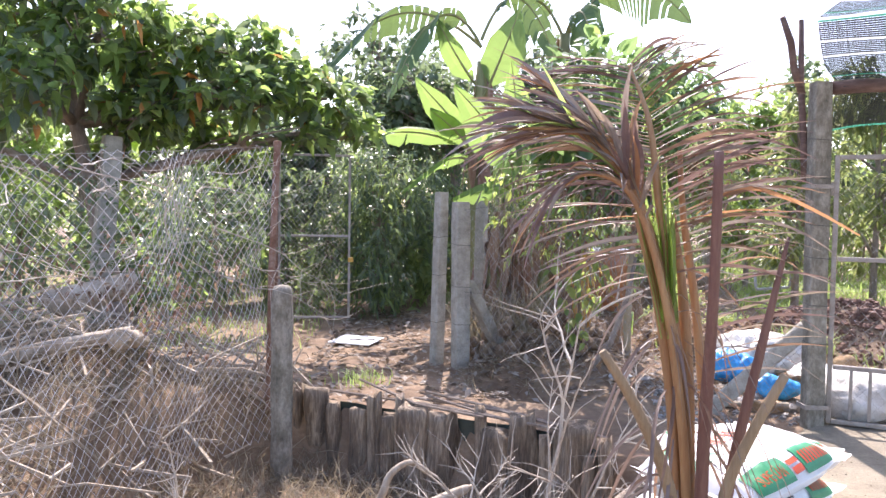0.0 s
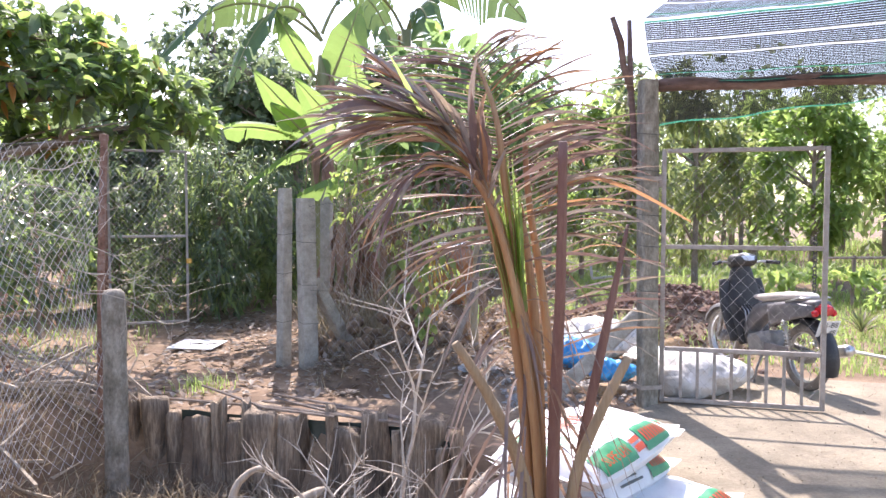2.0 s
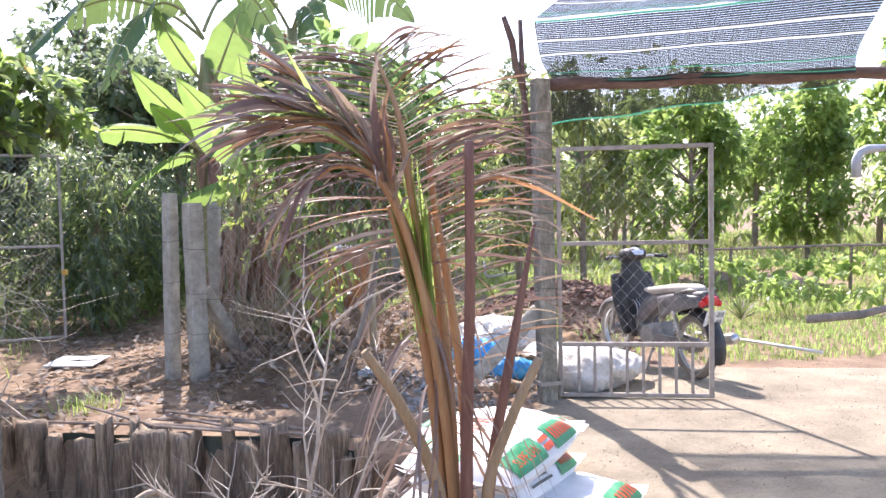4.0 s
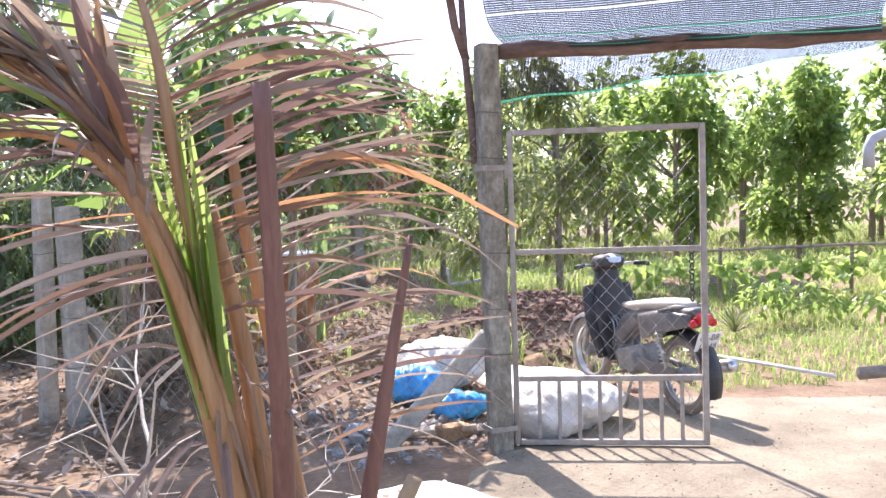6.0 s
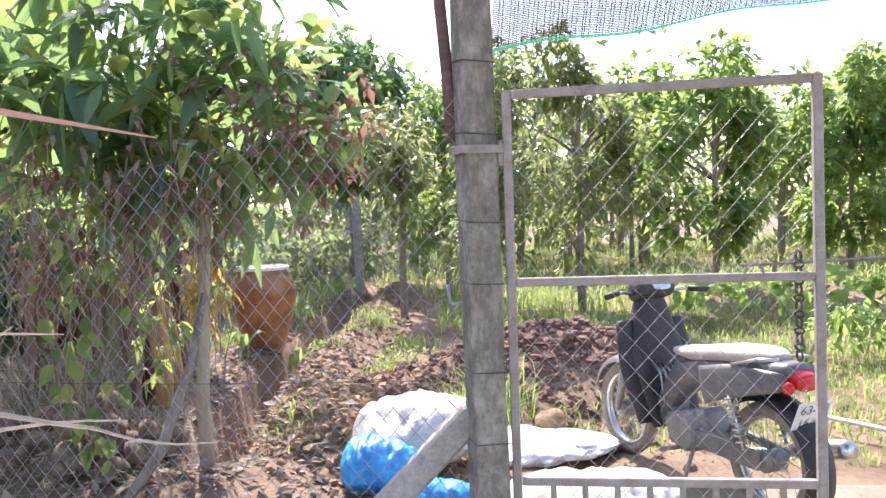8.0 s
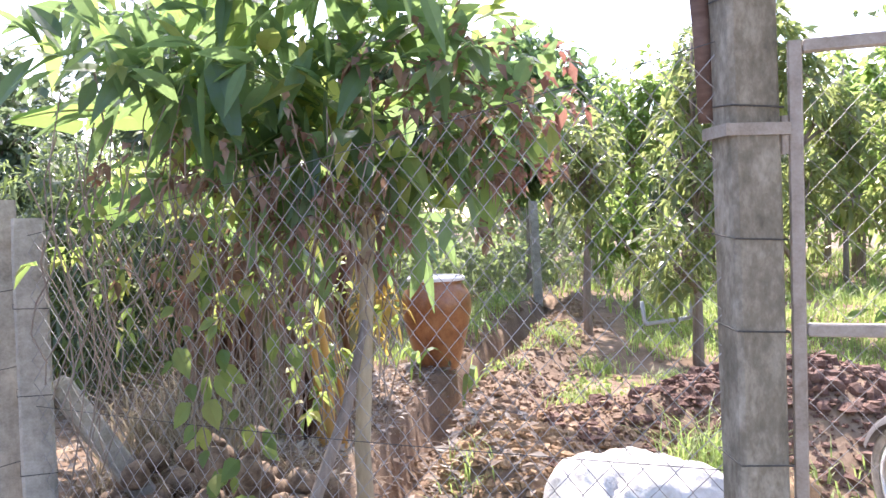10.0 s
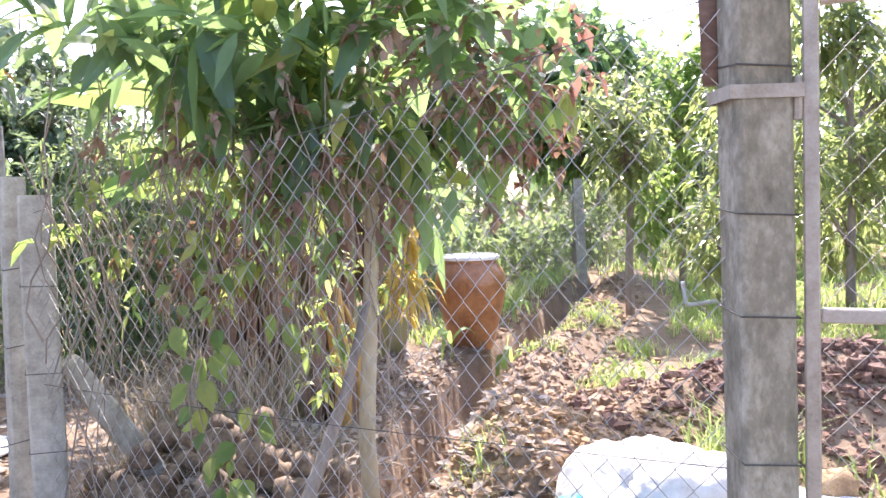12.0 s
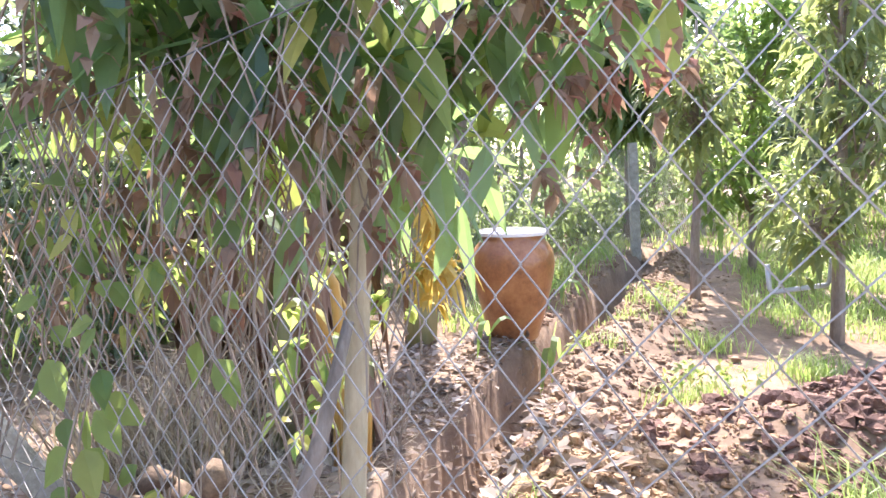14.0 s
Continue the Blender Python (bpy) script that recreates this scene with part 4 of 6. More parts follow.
red = foliage(r, [((0.85, -0.05, 2.05), (0.22, 0.2, 0.2)), ((0.65, -0.1, 1.75), (0.15, 0.15, 0.2))], 110, 0.06, 0.6, 0.7, 2, 4, 0.2)
tagged(part("red_leaf", red, leafy("red_brown_leaf", [(0.26, 0.1, 0.07), (0.38, 0.17, 0.1), (0.36, 0.22, 0.14)], 0.7, 0.4, (0.6, 0.2, 0.12), 0.3), vt, "curled dark red dying leaves"), kind="stuff")
tagged(part("withered_leaf", g, LEAF_DRY, vt, "clusters of curled reddish-brown withered leaves"), kind="stuff")
g = foliage(r, [((-0.95, -0.05, 1.4), (0.4, 0.25, 0.3)), ((-0.5, -0.15, 1.45), (0.35, 0.2, 0.3)), ((-0.8, 0.3, 1.15), (0.35, 0.25, 0.3)), ((0.15, 0.1, 1.2), (0.15, 0.15, 0.25)), ((-0.4, -0.1, 2.0), (0.7, 0.3, 0.35))], 270, 0.08, 0.62, 0.6, 3, 3, 0.3)
tagged(part("vine_leaf", g, LEAF_VINE, vt, "yellow-green vine leaves"), kind="stuff")
for i in range(110):
    g = Geo()
    x, y = r.uniform(-1.3, 0.15), r.uniform(-0.3, 0.45)
    z1, z0 = r.uniform(1.4, 2.2), r.uniform(0.3, 1.2)
    pts = [Vector((x + 0.05 * math.sin(j * 1.3 + i), y + 0.03 * math.cos(j + i), z1 + (z0 - z1) * j / 6)) for j in range(7)]
    g.tube(pts, 0.0035, 4)
    part("vine_stem", g, BARK, vt, "thin hanging dry vine stem")
# living strands of heart-shaped leaves
for sx, sy, z1, z0, n in ((-0.6, -0.3, 1.35, 0.35, 24), (-0.72, -0.2, 1.5, 0.75, 10), (-0.48, -0.3, 0.8, 0.3, 16), (-0.3, -0.25, 1.4, 0.9, 7)):
    g = Geo()
    pts = [Vector((sx + 0.05 * math.sin(j * 0.8), sy + 0.02 * math.cos(j), z1 + (z0 - z1) * j / 10)) for j in range(11)]
    g.tube(pts, 0.003, 4, 1)
    for j in range(n):
        p = pts[min(9, int(10 * (j + r.random()) / n))]
        d = Vector((r.uniform(-1, 1), r.uniform(-0.7, 0.3), r.uniform(-0.9, 0.1))).normalized()
        s = r.uniform(0.05, 0.11)
        g.leaf(p + d * 0.03, d, Vector((r.uniform(-.4, .4), -0.8, 0.6)), s, s * 0.75, 0.4, 0, 0.15, 4)
    part("vine_strand", g, [LEAF_VINE, BARK], vt, "hanging strand of fresh heart-shaped leaves")
# slanting dead branch by the trunk
g = Geo()
g.tube([(1.25, 7.0, 0.05), (1.5, 7.1, 0.35), (1.66, 7.2, 0.75), (1.75, 7.3, 1.1)], [0.025, 0.028, 0.024, 0.015], 7)
solid("dead_branch", g, BARK, "dark dead branch leaning against the sapling", "branch", smooth=True)
# vines that climb over the corner of the fence
r = random.Random(19)
g = foliage(r, [((0.75, 8.3, 1.75), (0.45, 0.3, 0.3)), ((1.2, 8.0, 1.5), (0.35, 0.3, 0.5)), ((1.5, 8.1, 1.0), (0.25, 0.2, 0.5))], 380, 0.09, 0.6, 0.7, 3, 3, 0.25)
solid("climbing_vine", g, LEAF_VINE, "green and yellow climbing vine hanging on the fence", "vine", kind="stuff")
YEL = leafy("yellow_leaf", [(0.6, 0.42, 0.02), (0.7, 0.5, 0.03), (0.45, 0.4, 0.03)], 0.5, 0.55, (0.95, 0.7, 0.03))
g = foliage(r, [((1.9, 11.2, 1.3), (0.13, 0.1, 0.38)), ((1.88, 11.2, 0.8), (0.16, 0.12, 0.32))], 190, 0.2, 0.35, 0.9, 3, 3, 0.2)
solid("yellowing_shoot", g, YEL, "bright yellow dying shoot beside the jar", "plant", kind="stuff")

# ---- clay jar ----
jar = thing("clay_jar", "large brown glazed clay water jar with white lid", "jar", (2.57, 12.55, -0.06))
g = Geo()
g.lathe([(0.0, 0.0), (0.2, 0.0), (0.225, 0.025), (0.26, 0.15), (0.305, 0.32), (0.345, 0.48), (0.372, 0.62), (0.378, 0.71), (0.366, 0.79), (0.335, 0.86), (0.295, 0.905), (0.28, 0.93), (0.29, 0.955), (0.285, 0.972), (0.25, 0.965), (0.24, 0.9)], sides=44)
part("body", g, JARCLAY, jar, smooth=True)
g = Geo()
g.lathe([(0.31, 0.955), (0.315, 0.985), (0.3, 1.0), (0.27, 1.0), (0.262, 0.985), (0.12, 0.99), (0.0, 0.992)], sides=36)
part("lid", g, ENAMEL, jar, "white enamel basin lid")
g = Geo()
g.lathe([(0.265, 1.004), (0.285, 1.006), (0.283, 1.003)], sides=36)
part("rim_line", g, NET_BLACK, jar, "dark rim line")

# ---- coconut palm seedling ----
PSTEM = surface("palm_petiole", [(0.2, 0.09, 0.04), (0.34, 0.18, 0.08), (0.44, 0.28, 0.13)], 5, 0.5, 0.3, fine=60, stretch=(2, 2, 0.12))
PSTEMDARK = surface("dark_palm_petiole", [(0.1, 0.045, 0.035), (0.17, 0.08, 0.06), (0.26, 0.14, 0.1)], 6, 0.6, 0.3, fine=60, stretch=(2, 2, 0.12))
PSTEMTAN = surface("dead_palm_petiole", [(0.18, 0.115, 0.065), (0.3, 0.21, 0.12), (0.4, 0.3, 0.19)], 6, 0.75, 0.4, fine=60, stretch=(2, 2, 0.15))
palm = thing("coconut_palm", "young coconut palm with mostly dried brown fronds", "palm", (1.0, 3.15, -0.1))
PO = Vector((1.0, 3.15, -0.1))
r = random.Random(21)


def curve3(pts, n):
    """A smooth line through the points."""
    P = [Vector(p) for p in pts]
    out = []
    for i in range(n + 1):
        u = i / n * (len(P) - 1)
        k = min(int(u), len(P) - 2)
        t = u - k
        p0, p1, p2, p3 = P[max(k - 1, 0)], P[k], P[k + 1], P[min(k + 2, len(P) - 1)]
        out.append(0.5 * ((2 * p1) + (p2 - p0) * t + (2 * p0 - 5 * p1 + 4 * p2 - p3) * t * t + (3 * p1 - p0 - 3 * p2 + p3) * t ** 3))
    return out


def leaflet(g, p, d, length, width, droop, mat=0, curl=0.0, r=R):
    d = d.normalized()
    n = 7
    pts, ws = [], []
    side = d.cross(Vector((0, 0, 1)))
    side = side.normalized() if side.length > 1e-4 else Vector((1, 0, 0))
    tw = r.uniform(-0.5, 0.9)
    sides = []
    for i in range(n + 1):
        t = i / n
        c = p + d * (length * (t - 0.12 * droop * t * t)) - Vector((0, 0, 1)) * (droop * length * t ** 2.2) + side * (curl * length * t * t)
        pts.append(c)
        ws.append(width * (0.45 + 1.1 * t) if t < 0.35 else width * (1 - ((t - 0.35) / 0.65) ** 1.6) * 0.84 + 0.001)
        a = tw + 0.6 * t
        up = side.cross(d)
        sides.append((side * math.cos(a) + up * math.sin(a)).normalized())
    vs, fs = [], []
    for i in range(n + 1):
        k = Vector((0, 0, 1)) * ws[i] * 0.22
        vs += [tuple(pts[i] - sides[i] * ws[i] / 2 + k), tuple(pts[i]), tuple(pts[i] + sides[i] * ws[i] / 2 + k)]
    for i in range(n):
        a = 3 * i
        fs += [(a, a + 1, a + 4, a + 3), (a + 1, a + 2, a + 5, a + 4)]
    g.add(vs, fs, mat)


def frond(line, radii, start, n, length, width, spread, droop, mats, label, left=True, right=True, lift=0.25, hint=None, green=0.0, seed=1, along=0.35):
    """A rachis with leaflets on both sides from the fraction start to its tip."""
    rr = random.Random(seed)
    pts = [p - PO for p in curve3(line, 28)]
    g = Geo()
    g.tube(pts, [radii[0] + (radii[1] - radii[0]) * i / 28 for i in range(29)], 7)
    fr = part("frond", g, mats[0], palm, label, smooth=True)
    for i in range(n):
        t = start + (1 - start) * (i + 0.5) / n
        u = t * 28
        k = min(27, int(u))
        p = pts[k].lerp(pts[k + 1], u - k)
        ax = (pts[k + 1] - pts[k]).normalized()
        sd = (hint if hint is not None else ax.cross(Vector((0, 0, 1))))
        sd = (sd - ax * sd.dot(ax)).normalized()
        q = (t - start) / (1 - start)
        L = length * (0.62 + 0.6 * math.sin(math.pi * min(1, q * 0.85 + 0.12))) * rr.uniform(0.75, 1.12)
        for sg, ok in ((-1, left), (1, right)):
            if ok and rr.random() > 0.06:
                g = Geo()
                d = sd * sg * spread + ax * (along + 0.45 * q) + Vector((0, 0, lift)) + rand_dir(rr) * 0.16
                leaflet(g, p, d, L, width * rr.uniform(0.8, 1.25), droop * rr.uniform(0.5, 1.6), 0, rr.uniform(-0.15, 0.15), rr)
                part("leaflet", g, PALMGREEN if rr.random() < green else rr.choices(PALMTONES, [3.6, 4, 2.6, 2.2, 0.5])[0], fr)


B0 = (1.0, 3.13, -0.1)
PALMTONES = [leafy("dry_leaflet_grey", [(0.3, 0.24, 0.2), (0.34, 0.28, 0.24)], 0.5, 0.25, (0.42, 0.3, 0.2), 0.4), leafy("dry_leaflet_purple", [(0.2, 0.12, 0.11), (0.27, 0.17, 0.15)], 0.5, 0.25, (0.4, 0.22, 0.15), 0.4), leafy("dry_leaflet_brown", [(0.26, 0.15, 0.09), (0.33, 0.2, 0.13)], 0.55, 0.3, (0.5, 0.26, 0.1), 0.3), leafy("dry_leaflet_tan", [(0.36, 0.27, 0.19), (0.44, 0.34, 0.25)], 0.5, 0.3, (0.55, 0.38, 0.2), 0.35), leafy("dry_leaflet_rust", [(0.42, 0.17, 0.06), (0.5, 0.24, 0.09)], 0.5, 0.4, (0.8, 0.35, 0.08), 0.35)]
# upright frond whose leaflets fan out to both sides
frond([B0, (0.98, 3.14, 0.5), (0.9, 3.12, 1.1), (0.82, 3.08, 1.55), (0.78, 3.1, 1.85), (0.72, 3.2, 2.08)], (0.03, 0.006), 0.46, 58, 0.56, 0.021, 1.0, 0.27, (PSTEM, PALMDRY), "dried frond with spreading leaflets", lift=0.12, hint=Vector((1, -0.1, 0)), seed=2, along=0.1)
# frond on the gate side, leaflets sweeping out and down
frond([(1.03, 3.17, -0.1), (1.06, 3.2, 0.6), (1.02, 3.22, 1.1), (0.95, 3.2, 1.5), (0.93, 3.2, 1.75)], (0.026, 0.01), 0.36, 38, 0.58, 0.019, 1.0, 0.32, (PSTEM, PALMDRY), "dried frond sweeping towards the gate", left=False, lift=0.08, hint=Vector((1, 0.05, 0)), seed=3, along=0.05)
# bundle leaning away from the gate, leaflets still half folded
for i, (tx, tz, ty) in enumerate([(0.3, 1.86, 3.0), (0.26, 1.76, 3.05), (0.38, 1.98, 3.1), (0.2, 1.8, 2.95)]):
    frond([B0, (0.97, 3.12, 0.5), (0.9, 3.08, 1.0), (0.76, 3.06, 1.5), (0.52 + 0.03 * i, 3.03, 1.78), (tx, ty, tz)], (0.026, 0.004), 0.6, 16, 0.36, 0.03, 0.16, 0.2, (PSTEM, PALMDRY), "half-folded brown frond leaning over", lift=0.05, green=0.06 if i else 0.3, seed=10 + i)
# arching frond whose leaflets hang
frond([B0, (0.95, 3.1, 0.6), (0.84, 3.05, 1.2), (0.7, 3.0, 1.56), (0.52, 2.97, 1.64), (0.36, 2.95, 1.52)], (0.024, 0.004), 0.52, 18, 0.26, 0.018, 0.35, 0.5, (PSTEM, PALMDRY), "arching frond with hanging dry leaflets", lift=0.1, seed=20)
# heart leaves still green
g = Geo()
for i in range(22):
    a = r.uniform(-0.16, 0.1)
    p = Vector((0.84 + 0.012 * (i % 6), 3.06 + 0.01 * (i % 4), 1.02 + 0.03 * (i % 5))) - PO
    d = Vector((-0.1 + a * 0.9, r.uniform(-0.05, 0.05), 1.0))
    leaflet(g, p, d, r.uniform(0.4, 0.62), 0.034, 0.02, 0, r.uniform(-0.06, 0.06), r)
part("heart_leaves", g, PALMGREEN, palm, "fresh yellow-green folded heart leaves")
# long rust-coloured leaflet reaching towards the gate
g = Geo()
pts = curve3([(0.97, 3.1, 1.5), (1.12, 3.07, 1.6), (1.32, 3.04, 1.555), (1.55, 3.0, 1.43)], 16)
g.ribbon([p - PO for p in pts], [0.006 + 0.011 * math.sin(math.pi * i / 16) for i in range(17)], Vector((0.1, -0.45, 0.8)).normalized())
part("leaflet", g, PALMTONES[4], palm, "long rust-coloured dry leaflet")
# bare petioles
for line, ra, mat, lab in [
    ([(1.02, 3.1, -0.1), (1.0, 3.02, 0.6), (0.98, 2.9, 1.2), (0.96, 2.83, 1.72)], [0.036, 0.034, 0.026, 0.022], PSTEMDARK, "dark broken petiole"),
    ([(1.08, 3.15, -0.1), (1.14, 3.1, 0.5), (1.22, 3.05, 1.0), (1.3, 3.03, 1.42)], [0.034, 0.03, 0.024, 0.008], PSTEMDARK, "dark dried petiole"),
    ([(0.95, 3.05, -0.1), (0.88, 3.0, 0.42), (0.72, 2.92, 0.78), (0.58, 2.88, 1.0)], [0.034, 0.032, 0.026, 0.02], PSTEMTAN, "tan cut petiole stub"),
    ([(1.08, 3.1, -0.1), (1.08, 3.02, 0.4), (1.16, 2.95, 0.7), (1.25, 2.9, 0.92)], [0.034, 0.03, 0.026, 0.022], PSTEMTAN, "tan cut petiole stub"),
    ([(0.96, 3.16, -0.1), (0.93, 3.16, 0.6), (0.85, 3.12, 1.1), (0.74, 3.08, 1.5)], [0.036, 0.032, 0.026, 0.02], PSTEM, "reddish-brown petiole"),
    ([(1.0, 3.18, -0.1), (0.99, 3.17, 0.6), (0.95, 3.14, 1.1), (0.88, 3.1, 1.5)], [0.036, 0.034, 0.028, 0.016], PSTEM, "orange-brown petiole")]:
    g = Geo()
    c = [p - PO for p in curve3(line, 14)]
    k = [ra[min(3, int(i / 14 * 3))] + (ra[min(3, int(i / 14 * 3) + 1)] - ra[min(3, int(i / 14 * 3))]) * ((i / 14 * 3) % 1) for i in range(15)]
    g.tube(c, [q * 0.78 for q in k], 8)
    part("petiole", g, mat, palm, lab, smooth=True)
g = Geo()
for i in range(64):
    a = r.uniform(0, 6.28)
    p = Vector((0.07 * math.cos(a), 0.07 * math.sin(a), r.uniform(0.25, 1.4)))
    p.x -= 0.1 * p.z
    leaflet(g, p, Vector((math.cos(a) * 0.7, math.sin(a) * 0.7, r.uniform(-0.6, 0.3))), r.uniform(0.25, 0.55), 0.018, 1.1, 0, r.uniform(-0.3, 0.3), r)
part("leaf_shred", g, PALMDRY, palm, "limp dry leaf shreds")
g = Geo()
g.lathe([(0.1, -0.05), (0.115, 0.05), (0.1, 0.18), (0.075, 0.32), (0.06, 0.42)], sides=14)
part("base", g, PSTEMTAN, palm, "fibrous tan stem base", smooth=True)

# orange dying leaf stalks beside the sapling
for x, y, z1, w in ((1.52, 8.75, 1.0, 0.03), (1.6, 8.8, 0.8, 0.022), (1.46, 8.9, 0.75, 0.03)):
    g = Geo()
    g.tube([(x, y, -0.1), (x + 0.02, y, z1 * 0.5), (x - 0.02, y, z1), (x - 0.08, y - 0.05, z1 + 0.15)], [w, w, w * 0.8, w * 0.3], 8)
    solid("leaf_stalk", g, surface("orange_stalk", [(0.35, 0.16, 0.03), (0.5, 0.27, 0.06), (0.42, 0.3, 0.12)], 6, 0.6, 0.3, stretch=(1, 1, 0.2)), "orange dying banana leaf stalk", "stalk", smooth=True)

# ---- fertiliser sacks ----
WOVEN = surface("white_woven_plastic", [(0.6, 0.61, 0.62), (0.72, 0.73, 0.74), (0.78, 0.79, 0.8)], 5, 0.45, 0.35, fine=160)
GREENINK = surface("green_print", [(0.02, 0.2, 0.08), (0.03, 0.27, 0.12)], 12, 0.45, 0.1)
REDINK = surface("red_print", [(0.5, 0.05, 0.02), (0.62, 0.1, 0.03)], 12, 0.45, 0.1)
BLACKINK = surface("grey_print", [(0.05, 0.06, 0.06), (0.1, 0.11, 0.11)], 12, 0.5, 0.1)


def sack_point(u, v, L, W, H, seed, top=True):
    e = max(0.0, 1 - abs(u) ** 4.0) ** 0.5 * max(0.0, 1 - abs(v) ** 3.4) ** 0.5
    w = noise.noise(Vector((u * 2.2, v * 2.2, seed))) * 0.02 + noise.noise(Vector((u * 6, v * 5, seed + 4))) * 0.008
    x = u * L / 2 * (1 - 0.05 * abs(v) ** 3)
    y = v * W / 2 * (1 - 0.1 * (abs(u) ** 4))
    z = H * 0.42 + (H * 0.58 * e + w * e if top else -H * 0.42 * e ** 0.5)
    return Vector((x, y, z))


def sack_body(L, W, H, seed, ears=True):
    g = Geo()
    n, k = 30, 20
    for top in (True, False):
        o = len(g.v)
        for i in range(n + 1):
            for j in range(k + 1):
                g.v.append(tuple(sack_point(-1 + 2 * i / n, -1 + 2 * j / k, L, W, H, seed, top)))
        for i in range(n):
            for j in range(k):
                q = (o + i * (k + 1) + j, o + (i + 1) * (k + 1) + j, o + (i + 1) * (k + 1) + j + 1, o + i * (k + 1) + j + 1)
                g.f.append(q if top else q[::-1])
                g.m.append(0)
    if ears:
        for sg in (-1, 1):
            pts = [Vector((sg * L / 2 * (0.975 + 0.0 * j), W / 2 * (-0.93 + 1.86 * j / 8), H * 0.42)) for j in range(9)]
            up = [Vector((sg * (0.035 + 0.02 * (abs(j - 4) / 4) ** 2), 0, 0.008 + 0.025 * (abs(j - 4) / 4) ** 3 + 0.008 * math.sin(j * 2.3))) for j in range(9)]
            vs = [tuple(p) for p in pts] + [tuple(p + q) for p, q in zip(pts, up)] + [tuple(p + q * 0.98 + Vector((0, 0, -0.004))) for p, q in zip(pts, up)]
            g.add(vs, [(j, j + 1, j + 10, j + 9) for j in range(8)])
    return g


def patch(u0, u1, v0, v1, L, W, H, seed, lift=0.003, k=10):
    g = Geo()
    g.add([tuple(sack_point(u0 + (u1 - u0) * i / k, v0 + (v1 - v0) * j / k, L, W, H, seed) + Vector((0, 0, lift)) + Vector((0, -lift if v0 < -0.5 else 0, 0))) for i in range(k + 1) for j in range(k + 1)],
          [(i * (k + 1) + j, (i + 1) * (k + 1) + j, (i + 1) * (k + 1) + j + 1, i * (k + 1) + j + 1) for i in range(k) for j in range(k)])
    return g


def lettering(body, size):
    """A flat mesh of the words in the built-in font, as vertices and faces."""
    cu = bpy.data.curves.new("lettering", "FONT")
    cu.body, cu.size, cu.resolution_u = body, size, 2
    ob = bpy.data.objects.new("lettering", cu)
    me = bpy.data.meshes.new_from_object(ob)
    v, f = [p.co.copy() for p in me.vertices], [tuple(p.vertices) for p in me.polygons]
    bpy.data.objects.remove(ob)
    return v, f


def printed(body, u0, u1, v0, v1, L, W, H, seed, lift=0.006):
    vs, fs = lettering(body, 1.0)
    lo, hi = min(p.x for p in vs), max(p.x for p in vs)
    b, t = min(p.y for p in vs), max(p.y for p in vs)
    g = Geo()
    g.add([tuple(sack_point(u0 + (u1 - u0) * (p.x - lo) / (hi - lo), v0 + (v1 - v0) * (p.y - b) / (t - b), L, W, H, seed) + Vector((0, -lift if v0 < -0.5 else 0, lift))) for p in vs], fs)
    return g


def fertiliser_sack(at, turn, seed, label, tilt=(0, 0), full=True):
    L, W, H = 0.86, 0.62, 0.18
    ob = thing("fertiliser_sack", label, "sack", at, group="stack of fertiliser sacks")
    ob.matrix_world = pose(*at, tilt[0], tilt[1], turn)
    part("bag", sack_body(L, W, H, seed), WOVEN, ob, smooth=True)
    a = (L, W, H, seed)
    if full:
        part("green_panel", patch(-0.84, -0.14, -0.985, -0.62, *a), GREENINK, ob, "green printed panel")
        part("green_panel", patch(0.12, 0.78, -0.985, -0.62, *a), GREENINK, ob, "green printed panel")
        part("print", printed("SUPE LÂN", -0.74, -0.24, -0.92, -0.72, *a), REDINK, ob, "red-orange printed words")
        for i in range(8):
            u = 0.18 + i * 0.072
            part("print_bar", patch(u, u + 0.036, -0.91, -0.73, *a, 0.006, 3), REDINK, ob, "red-orange printed bar")
        for v in (-0.78, -0.9):
            part("print_bar", patch(-0.11, 0.09, v - 0.05, v + 0.03, *a, 0.004, 4), REDINK, ob, "small red print")
        part("green_stripe", patch(-0.9, -0.5, -0.1, 0.12, *a), GREENINK, ob, "green printed stripe")
        part("green_stripe", patch(-0.9, -0.55, 0.5, 0.72, *a), GREENINK, ob, "green printed stripe")
        for i in range(5):
            part("print_bar", patch(-0.3 + i * 0.1, -0.24 + i * 0.1, 0.1, 0.42, *a, 0.004, 3), REDINK, ob, "faded red print")
    else:
        part("green_panel", patch(0.15, 0.86, -0.99, -0.6, *a), GREENINK, ob, "green printed panel")
        for i in range(6):
            part("print_bar", patch(0.25 + i * 0.09, 0.295 + i * 0.09, -0.91, -0.73, *a, 0.006, 3), REDINK, ob, "red-orange printed bar")
        for j in range(5):
            part("print_bar", patch(-0.7, -0.1 - 0.08 * (j % 3), -0.95 + j * 0.07, -0.92 + j * 0.07, *a, 0.004, 5), BLACKINK, ob, "line of small grey print")
    return ob


fertiliser_sack((1.42, 3.98, -0.05), 38, 1.0, "white woven fertiliser sack lying on the ground", full=False)
fertiliser_sack((1.46, 3.84, 0.1), 44, 2.0, "white woven fertiliser sack in the middle of the stack", (3, 4), full=False)
fertiliser_sack((1.42, 3.77, 0.25), 41, 3.0, "white fertiliser sack with green and red print on top", (2, -3))
fertiliser_sack((1.68, 3.6, -0.05), 40, 4.0, "white fertiliser sack lying beside the stack", full=False)
fertiliser_sack((1.66, 4.34, 0.14), 24, 5.0, "white fertiliser sack with colourful print behind the stack", (0, 3))
fertiliser_sack((1.64, 4.36, -0.05), 20, 6.0, "white fertiliser sack under the rear sack", full=False)

